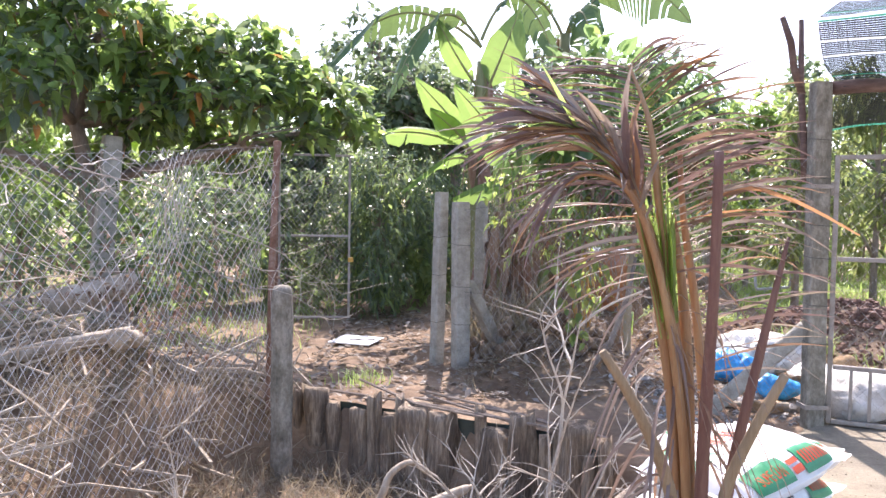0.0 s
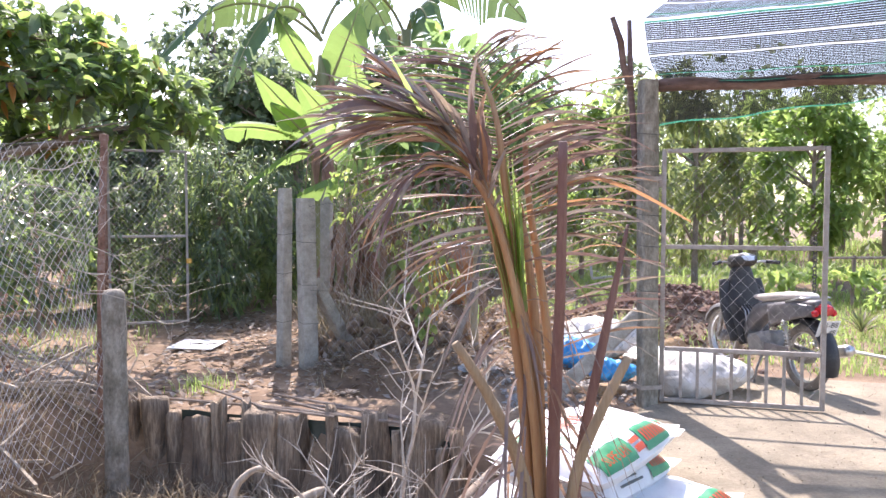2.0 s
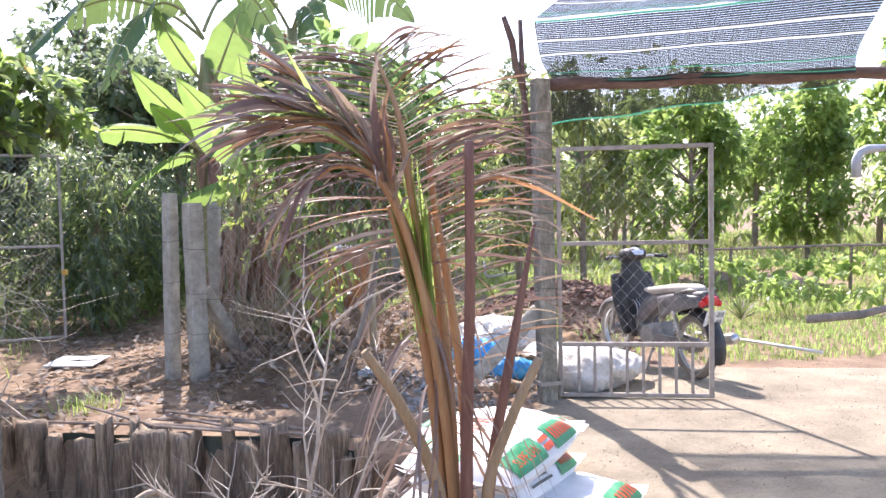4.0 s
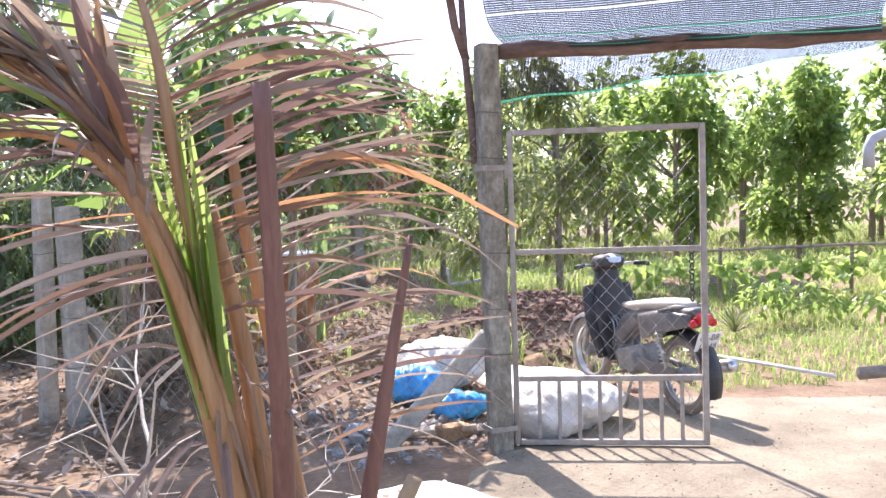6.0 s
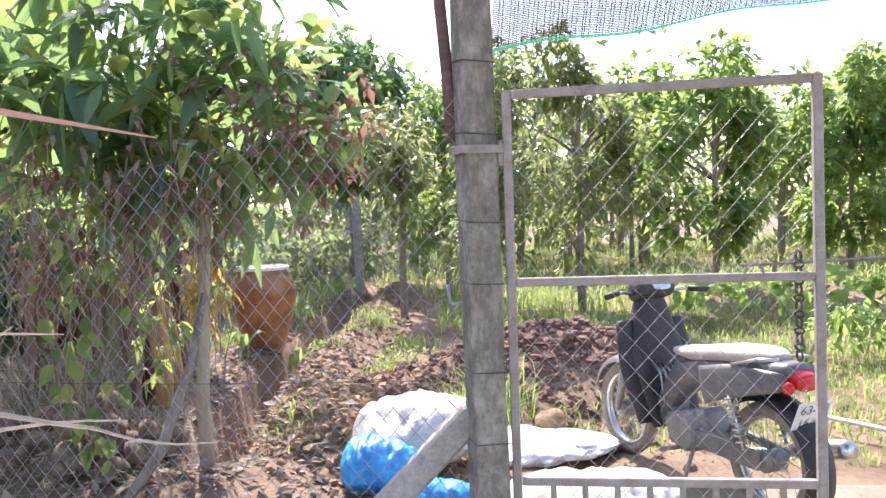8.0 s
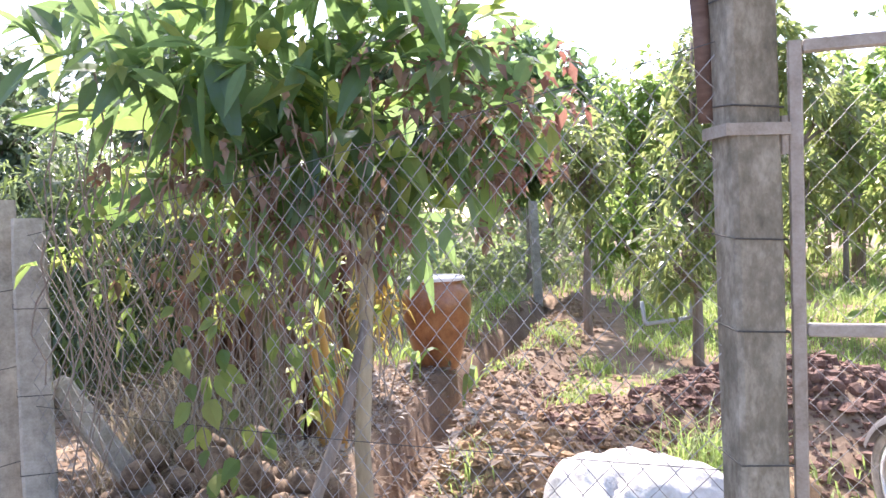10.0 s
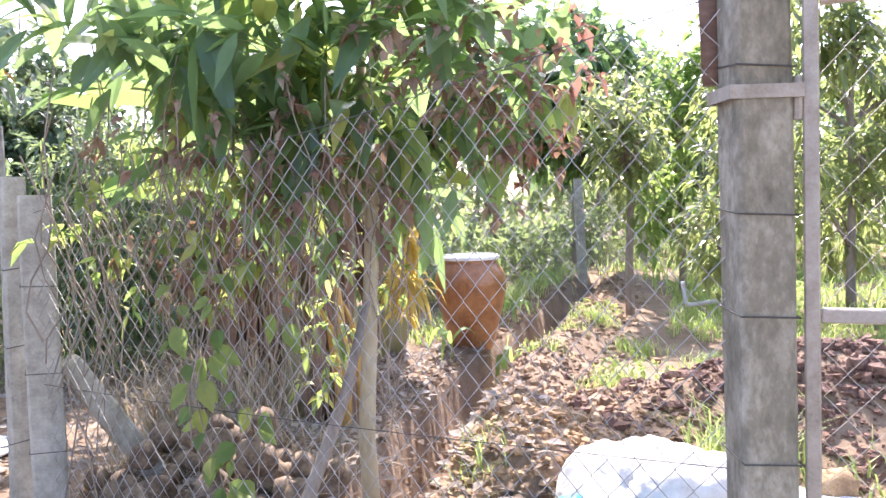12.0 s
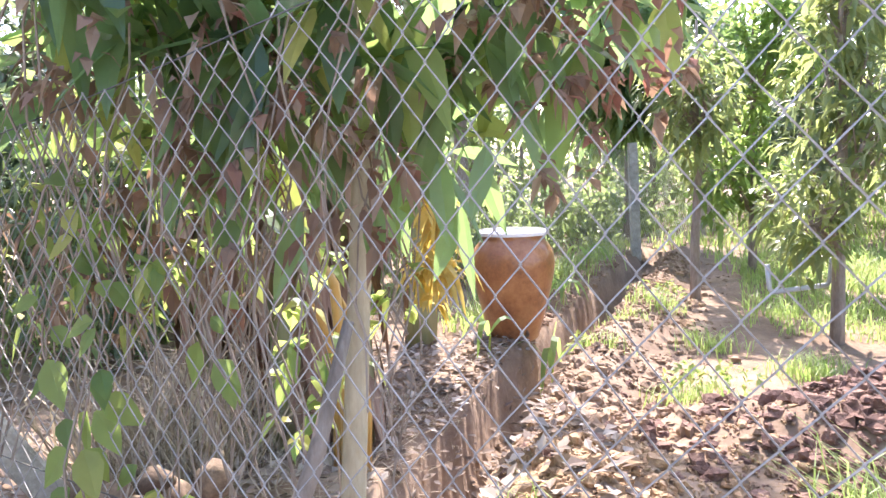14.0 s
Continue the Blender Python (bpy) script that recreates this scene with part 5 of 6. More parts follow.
# plain sacks behind the gate and the fence
DIRTYSACK = surface("dusty_white_sack", [(0.38, 0.35, 0.31), (0.56, 0.54, 0.5), (0.68, 0.67, 0.64)], 4, 0.6, 0.9, fine=24, dist=0.03)
BLUESACK = surface("blue_plastic", [(0.02, 0.16, 0.4), (0.03, 0.28, 0.6), (0.06, 0.4, 0.72)], 5, 0.4, 0.4, fine=30, dist=0.02)


def lumpy_sack(name, at, turn, L, W, H, mat, label, seed, roll=0.0):
    g = Geo()
    n, k = 64, 48
    vs, fs = [], []
    for i in range(n + 1):
        u = -1 + 2 * i / n
        prof = max(0.02, 1 - abs(u) ** 3.2) ** 0.55 * (1 - 0.38 * u)
        for j in range(k):
            a = 2 * math.pi * j / k
            w = 1 + 0.16 * noise.noise(Vector((u * 2.1, math.cos(a) * 1.3, math.sin(a) * 1.3 + seed))) + 0.1 * noise.noise(Vector((u * 6, math.cos(a) * 3.5, math.sin(a) * 3.5 + seed)))
            q = Vector((u * 3.4, math.cos(a) * 2.1, math.sin(a) * 2.1 + seed))
            w -= 0.07 * (1 - min(1, abs(noise.noise(q)) * 3)) + 0.035 * (1 - min(1, abs(noise.noise(q * 2.3)) * 3))
            y, z = math.cos(a) * W / 2 * prof * w, math.sin(a) * H / 2 * prof * w
            vs.append((u * L / 2, y, max(-H * 0.44, z) + H * 0.44))
    for i in range(n):
        fs += [(i * k + j, i * k + (j + 1) % k, (i + 1) * k + (j + 1) % k, (i + 1) * k + j) for j in range(k)]
    fs += [tuple(range(k))[::-1], tuple(range(n * k, n * k + k))]
    g.add(vs, fs)
    ob = solid(name, g, mat, label, "sack", smooth=True)
    ob.matrix_world = pose(*at, 0, roll, turn)
    return ob


lumpy_sack("stuffed_sack", (3.38, 6.2, -0.06), 8, 1.0, 0.6, 0.36, DIRTYSACK, "stuffed dusty white sack lying behind the gate", 1.0)
lumpy_sack("white_sack", (2.98, 7.4, height(2.98, 7.4) - 0.02), -14, 0.86, 0.6, 0.46, DIRTYSACK, "crumpled white plastic sack against the soil", 2.0, -10)
lumpy_sack("blue_sack", (2.62, 7.1, height(2.62, 7.1) - 0.02), -28, 0.46, 0.36, 0.3, BLUESACK, "crumpled bright blue plastic sack by the brace", 3.0)
lumpy_sack("blue_sack", (2.82, 6.72, height(2.82, 6.72) - 0.02), -5, 0.46, 0.3, 0.22, BLUESACK, "small folded blue printed bag by the post", 4.0)
lumpy_sack("white_sack", (3.75, 7.5, height(3.75, 7.5) - 0.02), -12, 0.95, 0.7, 0.16, WOVEN, "flattened white plastic sheet behind the gate", 5.0)

# ---- motorbike ----
PLASTIC = surface("dusty_black_plastic", [(0.012, 0.012, 0.013), (0.025, 0.024, 0.024), (0.06, 0.056, 0.052)], 7, 0.55, 0.05)
PAINTGREY = surface("dusty_grey_panel", [(0.075, 0.068, 0.068), (0.125, 0.115, 0.113), (0.2, 0.185, 0.175)], 7, 0.4, 0.05)
RUBBER = surface("dusty_tyre", [(0.1, 0.085, 0.07), (0.22, 0.185, 0.15), (0.34, 0.285, 0.23)], 9, 0.9, 0.4)
CHROME = surface("dull_chrome", [(0.4, 0.39, 0.37), (0.62, 0.61, 0.6)], 10, 0.3, 0.0, metal=0.9)
ENGINE = surface("grey_cast_metal", [(0.16, 0.15, 0.14), (0.3, 0.29, 0.27)], 14, 0.6, 0.3, metal=0.4)
SEATMAT = surface("dusty_seat_vinyl", [(0.3, 0.26, 0.22), (0.42, 0.37, 0.32), (0.5, 0.46, 0.41)], 6, 0.6, 0.1)
REDLENS = surface("red_lens", [(0.5, 0.015, 0.02), (0.62, 0.03, 0.03)], 10, 0.2, 0.0)
PLATE = surface("number_plate", [(0.66, 0.66, 0.64), (0.75, 0.75, 0.73)], 14, 0.4, 0.05)


def sweep(g, line, half_w, half_h, n=16, sides=12, mat=0):
    """A rounded body along a line in the bike's plane; widths and heights at each given point."""
    P = [Vector(p) for p in line]
    pts = curve3(line, n)
    vs, fs = [], []
    for i, p in enumerate(pts):
        u = i / n * (len(P) - 1)
        k = min(int(u), len(P) - 2)
        w = half_w[k] + (half_w[k + 1] - half_w[k]) * (u - k)
        h = half_h[k] + (half_h[k + 1] - half_h[k]) * (u - k)
        d = (pts[min(i + 1, n)] - pts[max(i - 1, 0)]).normalized()
        up = d.cross(Vector((0, 1, 0))) * -1
        for j in range(sides):
            a = 2 * math.pi * j / sides
            c, s = math.cos(a), math.sin(a)
            vs.append(tuple(p + Vector((0, 1, 0)) * (w * math.copysign(abs(c) ** 0.7, c)) + up * (h * math.copysign(abs(s) ** 0.7, s))))
    for i in range(n):
        fs += [(i * sides + j, i * sides + (j + 1) % sides, (i + 1) * sides + (j + 1) % sides, (i + 1) * sides + j) for j in range(sides)]
    fs += [tuple(range(sides))[::-1], tuple(range(n * sides, (n + 1) * sides))]
    g.add(vs, fs, mat)


def motorbike(at, turn):
    ob = thing("motorbike", "dusty dark motorbike with beige seat parked behind the gate", "motorbike", at, turn)

    def put(name, g, mat, label="", parent=None, smooth=True):
        return part(name, g, mat, parent or ob, label, smooth)

    def torus(g, c, R0, r0, sides=30, ring=8, flat=1.0):
        vs = [(c[0] + (R0 + r0 * math.cos(b)) * math.cos(a), c[1] + r0 * flat * math.sin(b), c[2] + (R0 + r0 * math.cos(b)) * math.sin(a)) for a in np.linspace(0, 2 * math.pi, sides, endpoint=False) for b in np.linspace(0, 2 * math.pi, ring, endpoint=False)]
        g.add(vs, [(i * ring + j, i * ring + (j + 1) % ring, ((i + 1) % sides) * ring + (j + 1) % ring, ((i + 1) % sides) * ring + j) for i in range(sides) for j in range(ring)])

    for x, tyre in ((0.0, 0.04), (1.22, 0.034)):
        g = Geo()
        torus(g, (x, 0, 0.285), 0.285 - tyre, tyre)
        wheel = put("wheel", g, RUBBER, "dusty black tyre")
        g = Geo()
        torus(g, (x, 0, 0.285), 0.215, 0.016, 30, 6, 1.5)
        put("rim", g, CHROME, "dull steel rim", wheel)
        g = Geo()
        g.lathe([(0.0, -0.07), (0.04, -0.07), (0.055, -0.05), (0.055, 0.05), (0.04, 0.07), (0.0, 0.07)], pose(x, 0, 0.285, 90, 0, 0), 14)
        put("hub", g, ENGINE, "grey hub", wheel)
        for k in range(18):
            a = 2 * math.pi * k / 18
            g = Geo()
            g.tube([(x + 0.05 * math.cos(a + 0.5 * (-1) ** k), 0.03 * (-1) ** k, 0.285 + 0.05 * math.sin(a + 0.5 * (-1) ** k)), (x + 0.21 * math.cos(a), 0, 0.285 + 0.21 * math.sin(a))], 0.0022, 3)
            put("spoke", g, CHROME, "", wheel)
    for s in (-1, 1):
        g = Geo()
        g.tube([(1.22, 0.075 * s, 0.285), (1.14, 0.08 * s, 0.5), (1.02, 0.08 * s, 0.85)], [0.022, 0.026, 0.022], 8)
        put("fork_leg", g, ENGINE)
        g = Geo()
        g.tube([(0.0, 0.1 * s, 0.3), (0.28, 0.1 * s, 0.33), (0.45, 0.09 * s, 0.35)], [0.02, 0.025, 0.02], 7)
        put("swing_arm", g, ENGINE)
        g = Geo()
        A, B = Vector((0.04, 0.13 * s, 0.34)), Vector((0.16, 0.13 * s, 0.64))
        g.tube([A, B], 0.012, 6)
        g.tube([A.lerp(B, 0.1 + 0.75 * i / 60) + Vector((math.cos(i * 0.84), math.sin(i * 0.84), 0)) * 0.026 for i in range(61)], 0.006, 4)
        put("shock_absorber", g, CHROME, "coil spring shock absorber")
        g = Geo()
        g.tube([(0.98, 0.05 * s, 1.0), (0.95, 0.2 * s, 1.03), (0.88, 0.33 * s, 1.02)], 0.011, 7)
        put("handlebar", g, CHROME)
        g = Geo()
        g.tube([(0.93, 0.24 * s, 1.03), (0.87, 0.35 * s, 1.02)], 0.018, 8)
        put("grip", g, PLASTIC)
        g = Geo()
        sweep(g, [(0.35, 0.115 * s, 0.6), (0.12, 0.12 * s, 0.66), (-0.18, 0.09 * s, 0.7)], [0.02, 0.025, 0.02], [0.1, 0.085, 0.04], 10, 10)
        put("side_panel", g, PAINTGREY, "dusty grey side panel")
        g = Geo()
        sweep(g, [(0.98, 0.17 * s, 0.86), (0.9, 0.19 * s, 0.6), (0.8, 0.16 * s, 0.3)], [0.05, 0.06, 0.04], [0.035, 0.03, 0.025], 12, 10)
        put("leg_shield", g, PLASTIC, "black plastic leg shield")
        g = Geo()
        g.tube([(0.5, 0.12 * s, 0.24), (0.52, 0.27 * s, 0.24)], 0.013, 6)
        put("foot_peg", g, RUBBER)
        g = Geo()
        g.tube([(-0.15, 0.09 * s, 0.8), (-0.05, 0.12 * s, 0.79), (0.12, 0.13 * s, 0.74)], 0.009, 6)
        put("grab_rail", g, CHROME)
        g = Geo()
        g.blob((-0.2, 0.085 * s, 0.68), 0.035, 0.03, 0.03, 0.0)
        put("indicator", g, REDLENS, "amber-red indicator lens")
    g = Geo()
    sweep(g, [(0.98, 0, 1.02), (0.96, 0, 0.88), (0.91, 0, 0.68), (0.85, 0, 0.45), (0.79, 0, 0.27)], [0.07, 0.12, 0.19, 0.17, 0.11], [0.06, 0.07, 0.05, 0.045, 0.035], 18, 12)
    put("front_cowl", g, PLASTIC, "black front cowl")
    g = Geo()
    sweep(g, [(1.1, 0, 1.0), (1.0, 0, 1.03), (0.9, 0, 1.05), (0.85, 0, 1.03)], [0.06, 0.12, 0.13, 0.08], [0.05, 0.075, 0.06, 0.03], 12, 14)
    put("headlamp_cowl", g, PLASTIC, "black handlebar cowl")
    g = Geo()
    g.lathe([(0.0, 0.03), (0.06, 0.02), (0.075, 0.0)], pose(0.885, 0, 1.075, 0, -25, 0) @ Matrix.Diagonal((0.9, 1.2, 1, 1)), 16)
    put("instrument_glass", g, surface("hazy_clear_plastic", [(0.45, 0.5, 0.56), (0.6, 0.65, 0.7)], 9, 0.15, 0.0), "pale shining instrument cover")
    g = Geo()
    sweep(g, [(0.66, 0, 0.73), (0.5, 0, 0.735), (0.25, 0, 0.77), (0.02, 0, 0.79), (-0.08, 0, 0.785)], [0.07, 0.11, 0.125, 0.115, 0.05], [0.02, 0.04, 0.045, 0.04, 0.02], 18, 12)
    put("seat", g, SEATMAT, "dusty beige seat")
    g = Geo()
    sweep(g, [(0.78, 0, 0.42), (0.62, 0, 0.58), (0.4, 0, 0.66), (0.1, 0, 0.72), (-0.2, 0, 0.75)], [0.07, 0.09, 0.11, 0.11, 0.07], [0.06, 0.09, 0.07, 0.05, 0.035], 16, 12)
    put("frame_cover", g, PAINTGREY, "grey under-seat cover")
    g = Geo()
    sweep(g, [(-0.17, 0, 0.72), (-0.24, 0, 0.7)], [0.07, 0.06], [0.05, 0.04], 4, 12)
    put("tail_lamp", g, REDLENS, "red tail lamp")
    for x0, nm, a0, a1, rad, w in ((0.0, "rear_mudguard", 60, 200, 0.325, 0.075), (1.22, "front_mudguard", 20, 160, 0.315, 0.06)):
        g = Geo()
        vs, fs = [], []
        n = 16
        for i in range(n + 1):
            a = radians(a0 + (a1 - a0) * i / n)
            for j, (dy, dr) in enumerate(((-w, -0.035), (-w * 0.8, 0.0), (0, 0.012), (w * 0.8, 0.0), (w, -0.035))):
                vs.append((x0 + (rad + dr) * math.cos(a), dy, 0.285 + (rad + dr) * math.sin(a)))
        for i in range(n):
            fs += [(i * 5 + j, i * 5 + j + 1, i * 5 + j + 6, i * 5 + j + 5) for j in range(4)]
        g.add(vs, fs)
        put(nm, g, PLASTIC if x0 == 0 else PAINTGREY)
    g = Geo()
    m = pose(-0.25, 0, 0.56, 0, -24, 0)
    g.box(m, 0.006, 0.19, 0.14)
    plate = put("number_plate", g, PLATE, "white number plate", smooth=False)
    for words, dz in (("63-B8", 0.012), ("16 48", -0.058)):
        vs, fs = lettering(words, 0.068)
        wmid = max(p.x for p in vs) / 2
        g = Geo()
        g.add([tuple(m @ Vector((-0.006, -(p.x - wmid), p.y + dz))) for p in vs], fs)
        put("plate_number", g, BLACKINK, "dark plate number", plate, False)
    g = Geo()
    g.box(pose(0.55, 0, 0.33, 0, 15, 0), 0.34, 0.2, 0.17, bevel=0.03)
    g.lathe([(0.0, -0.15), (0.09, -0.15), (0.11, -0.1), (0.11, 0.1), (0.09, 0.15), (0.0, 0.15)], pose(0.5, 0, 0.32, 90, 0, 0), 16)
    for i in range(6):
        fin = Geo()
        fin.box(pose(0.72 + 0.018 * i, 0, 0.36), 0.006, 0.15, 0.14)
        put("cooling_fin", fin, ENGINE, "", None, False)
    put("engine", g, ENGINE, "grey dusty engine", smooth=False)
    g = Geo()
    g.tube([(0.75, -0.08, 0.3), (0.6, -0.13, 0.2), (0.35, -0.16, 0.22), (0.1, -0.17, 0.28)], 0.016, 8)
    g.tube([(0.1, -0.17, 0.28), (0.0, -0.18, 0.31), (-0.24, -0.2, 0.37), (-0.28, -0.2, 0.38)], [0.02, 0.048, 0.052, 0.04], 14)
    put("exhaust", g, CHROME, "dull steel silencer")
    g = Geo()
    g.box(pose(0.2, 0.12, 0.31), 0.5, 0.02, 0.09, bevel=0.008)
    put("chain_case", g, PAINTGREY, smooth=False)
    for y in (-0.07, -0.035, 0.0, 0.035, 0.07):
        g = Geo()
        g.tube([(0.84, y, 0.62), (0.78, y, 0.58), (0.74, y, 0.42), (0.78, y, 0.36)], 0.006, 5)
        put("rack_rod", g, CHROME, "bent chrome carrier rod")
    g = Geo()
    g.tube([(0.45, 0.1, 0.26), (0.4, 0.2, 0.12), (0.36, 0.25, 0.0)], 0.011, 6)
    put("side_stand", g, ENGINE)
    return ob


bike = motorbike((4.28, 6.1, -0.05), 92)

# handlebar end of another motorbike that stands in the yard
g = Geo()
g.tube([(2.78, 3.2, 0.93), (3.0, 3.1, 0.95), (3.25, 3.05, 1.0)], [0.02, 0.02, 0.013], 10)
hb = thing("handlebar_grip", "black rubber handlebar grip reaching into the yard", "handlebar")
part("grip", g, RUBBER, hb, smooth=True)
g = Geo()
g.tube([(3.25, 3.05, 1.0), (3.6, 3.0, 1.02), (3.9, 3.0, 0.9), (3.95, 3.0, -0.05)], 0.013, 8)
part("bar", g, CHROME, hb, smooth=True)

# ---- log retaining wall ----
r = random.Random(31)
line = [Vector((x, y, 0)) for x, y in LOGS]
wall = thing("log_wall", "rotting upright logs and planks holding the bank", "retaining wall", kind="structure")
s_total = sum((line[i + 1] - line[i]).length for i in range(len(line) - 1))
s = 0.0
while s < s_total:
    w = r.choice([0.06, 0.08, 0.1, 0.14, 0.2, 0.24])
    q = s + w / 2
    i = 0
    while i < len(line) - 2 and q > (line[i + 1] - line[i]).length:
        q -= (line[i + 1] - line[i]).length
        i += 1
    d = (line[i + 1] - line[i]).normalized()
    p = line[i] + d * q
    s += w * r.choice([0.9, 0.95, 1.1, 1.7])
    top = r.uniform(-0.08, 0.12)
    g = Geo()
    n, k = 12, 9
    vs, fs = [], []
    lean = r.uniform(-0.05, 0.05)
    sd = r.uniform(0, 50)
    for a in range(n + 1):
        z = -0.75 + (top + 0.75) * a / n
        for b in range(k):
            t = 2 * math.pi * b / k
            e = 1 + 0.5 * noise.noise(Vector((math.cos(t) * 1.5, math.sin(t) * 1.5, z * 1.8 + sd))) + 0.3 * noise.noise(Vector((math.cos(t) * 4, math.sin(t) * 4, z * 2 + sd)))
            jag = 0.11 * noise.noise(Vector((b * 1.7, sd, 0))) if a == n else 0
            vs.append((p.x + math.cos(t) * w / 2 * e + lean * z, p.y + math.sin(t) * w / 2.4 * e, z + jag))
    for a in range(n):
        fs += [(a * k + b, a * k + (b + 1) % k, (a + 1) * k + (b + 1) % k, (a + 1) * k + b) for b in range(k)]
    fs.append(tuple(range(n * k, (n + 1) * k)))
    g.add(vs, fs)
    part("log", g, ROTWOOD, wall, smooth=True)
TARP = surface("dark_green_sheet", [(0.015, 0.025, 0.02), (0.035, 0.05, 0.04), (0.06, 0.075, 0.06)], 5, 0.5, 0.5, fine=30)
g = Geo()
vs = []
for i, p in enumerate(curve3([(x, y + 0.09, 0) for x, y in LOGS], 40)):
    for j in range(7):
        vs.append((p.x, p.y + 0.04 * noise.noise(Vector((i * 0.5, j * 0.7, 0))), -0.04 - 0.12 * j))
g.add(vs, [(i * 7 + j, (i + 1) * 7 + j, (i + 1) * 7 + j + 1, i * 7 + j + 1) for i in range(40) for j in range(6)])
solid("pond_liner", g, TARP, "dark green plastic sheet behind the logs", "sheet", smooth=True)
g = Geo()
for k in range(5):
    x0, x1 = r.uniform(-1.1, 0.2), r.uniform(0.3, 1.1)
    g.tube([(x0, 6.6 - 0.5 * (x0 + 1.1), 0.02 + 0.03 * k), ((x0 + x1) / 2, 5.9 - 0.25 * (x0 + x1) / 2, 0.05), (x1, 6.55 - 0.62 * (x1 + 1.1), 0.03)], 0.012, 6)
solid("loose_stick", g, BARK, "thin sticks laid along the top of the logs", "stick", kind="stuff")

# ---- dry branches ----


def branch(g, p, d, length, rad, depth, r, wig=0.35):
    pts, rs = [p.copy()], [rad]
    n = 6
    for i in range(n):
        d = (d + rand_dir(r) * wig * 0.5).normalized()
        p = p + d * length / n
        pts.append(p.copy())
        rs.append(rad * (1 - 0.75 * (i + 1) / n))
        if depth > 0 and i > 0:
            for _ in range(r.choice([1, 1, 2])):
                dd = (d + rand_dir(r) * 1.0).normalized()
                branch(g, p.copy(), dd, length * r.uniform(0.35, 0.6), rad * 0.5, depth - 1, r, wig)
    g.tube(pts, rs, 5 if rad > 0.004 else 3)


class Twigs:
    """Keeps each tube as a geometry of its own."""

    def __init__(self):
        self.made = []

    def tube(self, pts, radii, sides):
        g = Geo()
        g.tube(pts, radii, sides)
        self.made.append(g)


r = random.Random(41)
GREYTWIG = surface("bleached_twig", [(0.28, 0.23, 0.18), (0.44, 0.38, 0.31), (0.56, 0.5, 0.42)], 14, 0.9, 0.3)
for base, d, L, rad, dep in [((0.6, 4.4, -0.45), (-0.05, -0.1, 1), 1.35, 0.018, 2), ((0.75, 4.35, -0.4), (0.3, -0.2, 1), 0.85, 0.014, 2), ((0.45, 4.2, -0.5), (-0.6, -0.1, 0.8), 0.8, 0.014, 2),
                             ((0.2, 3.7, -0.5), (0.15, -0.05, 0.9), 0.65, 0.012, 2), ((-0.35, 3.7, -0.55), (0.3, 0, 0.8), 0.6, 0.012, 2), ((-1.0, 3.6, -0.4), (-0.3, 0.1, 0.9), 0.6, 0.013, 2), ((0.55, 3.6, -0.5), (-0.2, -0.1, 0.9), 0.65, 0.01, 2), ((-0.1, 3.6, -0.6), (-0.8, 0.0, 0.5), 0.6, 0.012, 2), ((0.75, 4.0, -0.4), (0.6, 0.1, 0.6), 0.6, 0.012, 2)]:
    gs = Twigs()
    branch(gs, Vector(base), Vector(d).normalized(), L, rad, dep, r)
    ob = solid("dead_branch", gs.made[-1], GREYTWIG, "bleached bare dead branch standing in the pit", "branch", group="dead branches")
    for tw in gs.made[:-1]:
        part("twig", tw, GREYTWIG, ob)
g = Geo()
g.tube([(0.45, 3.9, -0.38), (0.8, 4.15, -0.15), (1.15, 4.45, 0.0), (1.4, 4.7, 0.02)], [0.035, 0.04, 0.035, 0.028], 9)
solid("fallen_log", g, BARK, "grey fallen branch lying beside the sacks", "log", smooth=True)

# curled dead root lying in the pit
g = Geo()
g.tube(curve3([(-0.75, 4.9, -0.42), (-0.55, 4.85, -0.36), (-0.38, 4.85, -0.3), (-0.3, 4.85, -0.12), (-0.18, 4.88, -0.05), (-0.08, 4.9, -0.12)], 20), [0.035 - 0.0011 * i for i in range(21)], 8)
g.tube(curve3([(-0.4, 4.85, -0.32), (-0.15, 4.8, -0.33), (0.1, 4.82, -0.22), (0.2, 4.85, -0.18)], 12), [0.05, 0.055, 0.05, 0.05, 0.048, 0.045, 0.045, 0.04, 0.035, 0.03, 0.025, 0.015, 0.008], 8)
solid("dead_root", g, PALEWOOD, "curled pale dead root lying in the dry grass", "root", smooth=True)

# brush heap behind the old fence
r = random.Random(43)
g = Geo()
for i in range(620):
    x = r.uniform(-4.8, -1.25)
    y = r.uniform(3.2, 7.3)
    if x > -2.75 + (y - 2.3) * 0.357 - 0.06 and y < 6.3:
        continue
    z = height(x, y) + r.uniform(-0.02, 0.3)
    d = Vector((r.uniform(-1, 1), r.uniform(-1, 1), r.uniform(-0.25, 0.5))).normalized()
    L = r.uniform(0.25, 1.1)
    c = Vector((x, y, z))
    b = rand_dir(r) * 0.07
    g.tube([c - d * L / 2, c + b, c + d * L / 2], [r.uniform(0.004, 0.016), r.uniform(0.004, 0.014), 0.003], 4)
solid("brush_heap", g, PALEWOOD, "tangled heap of dry cut branches behind the mesh", "brush", kind="stuff")
g = Geo()
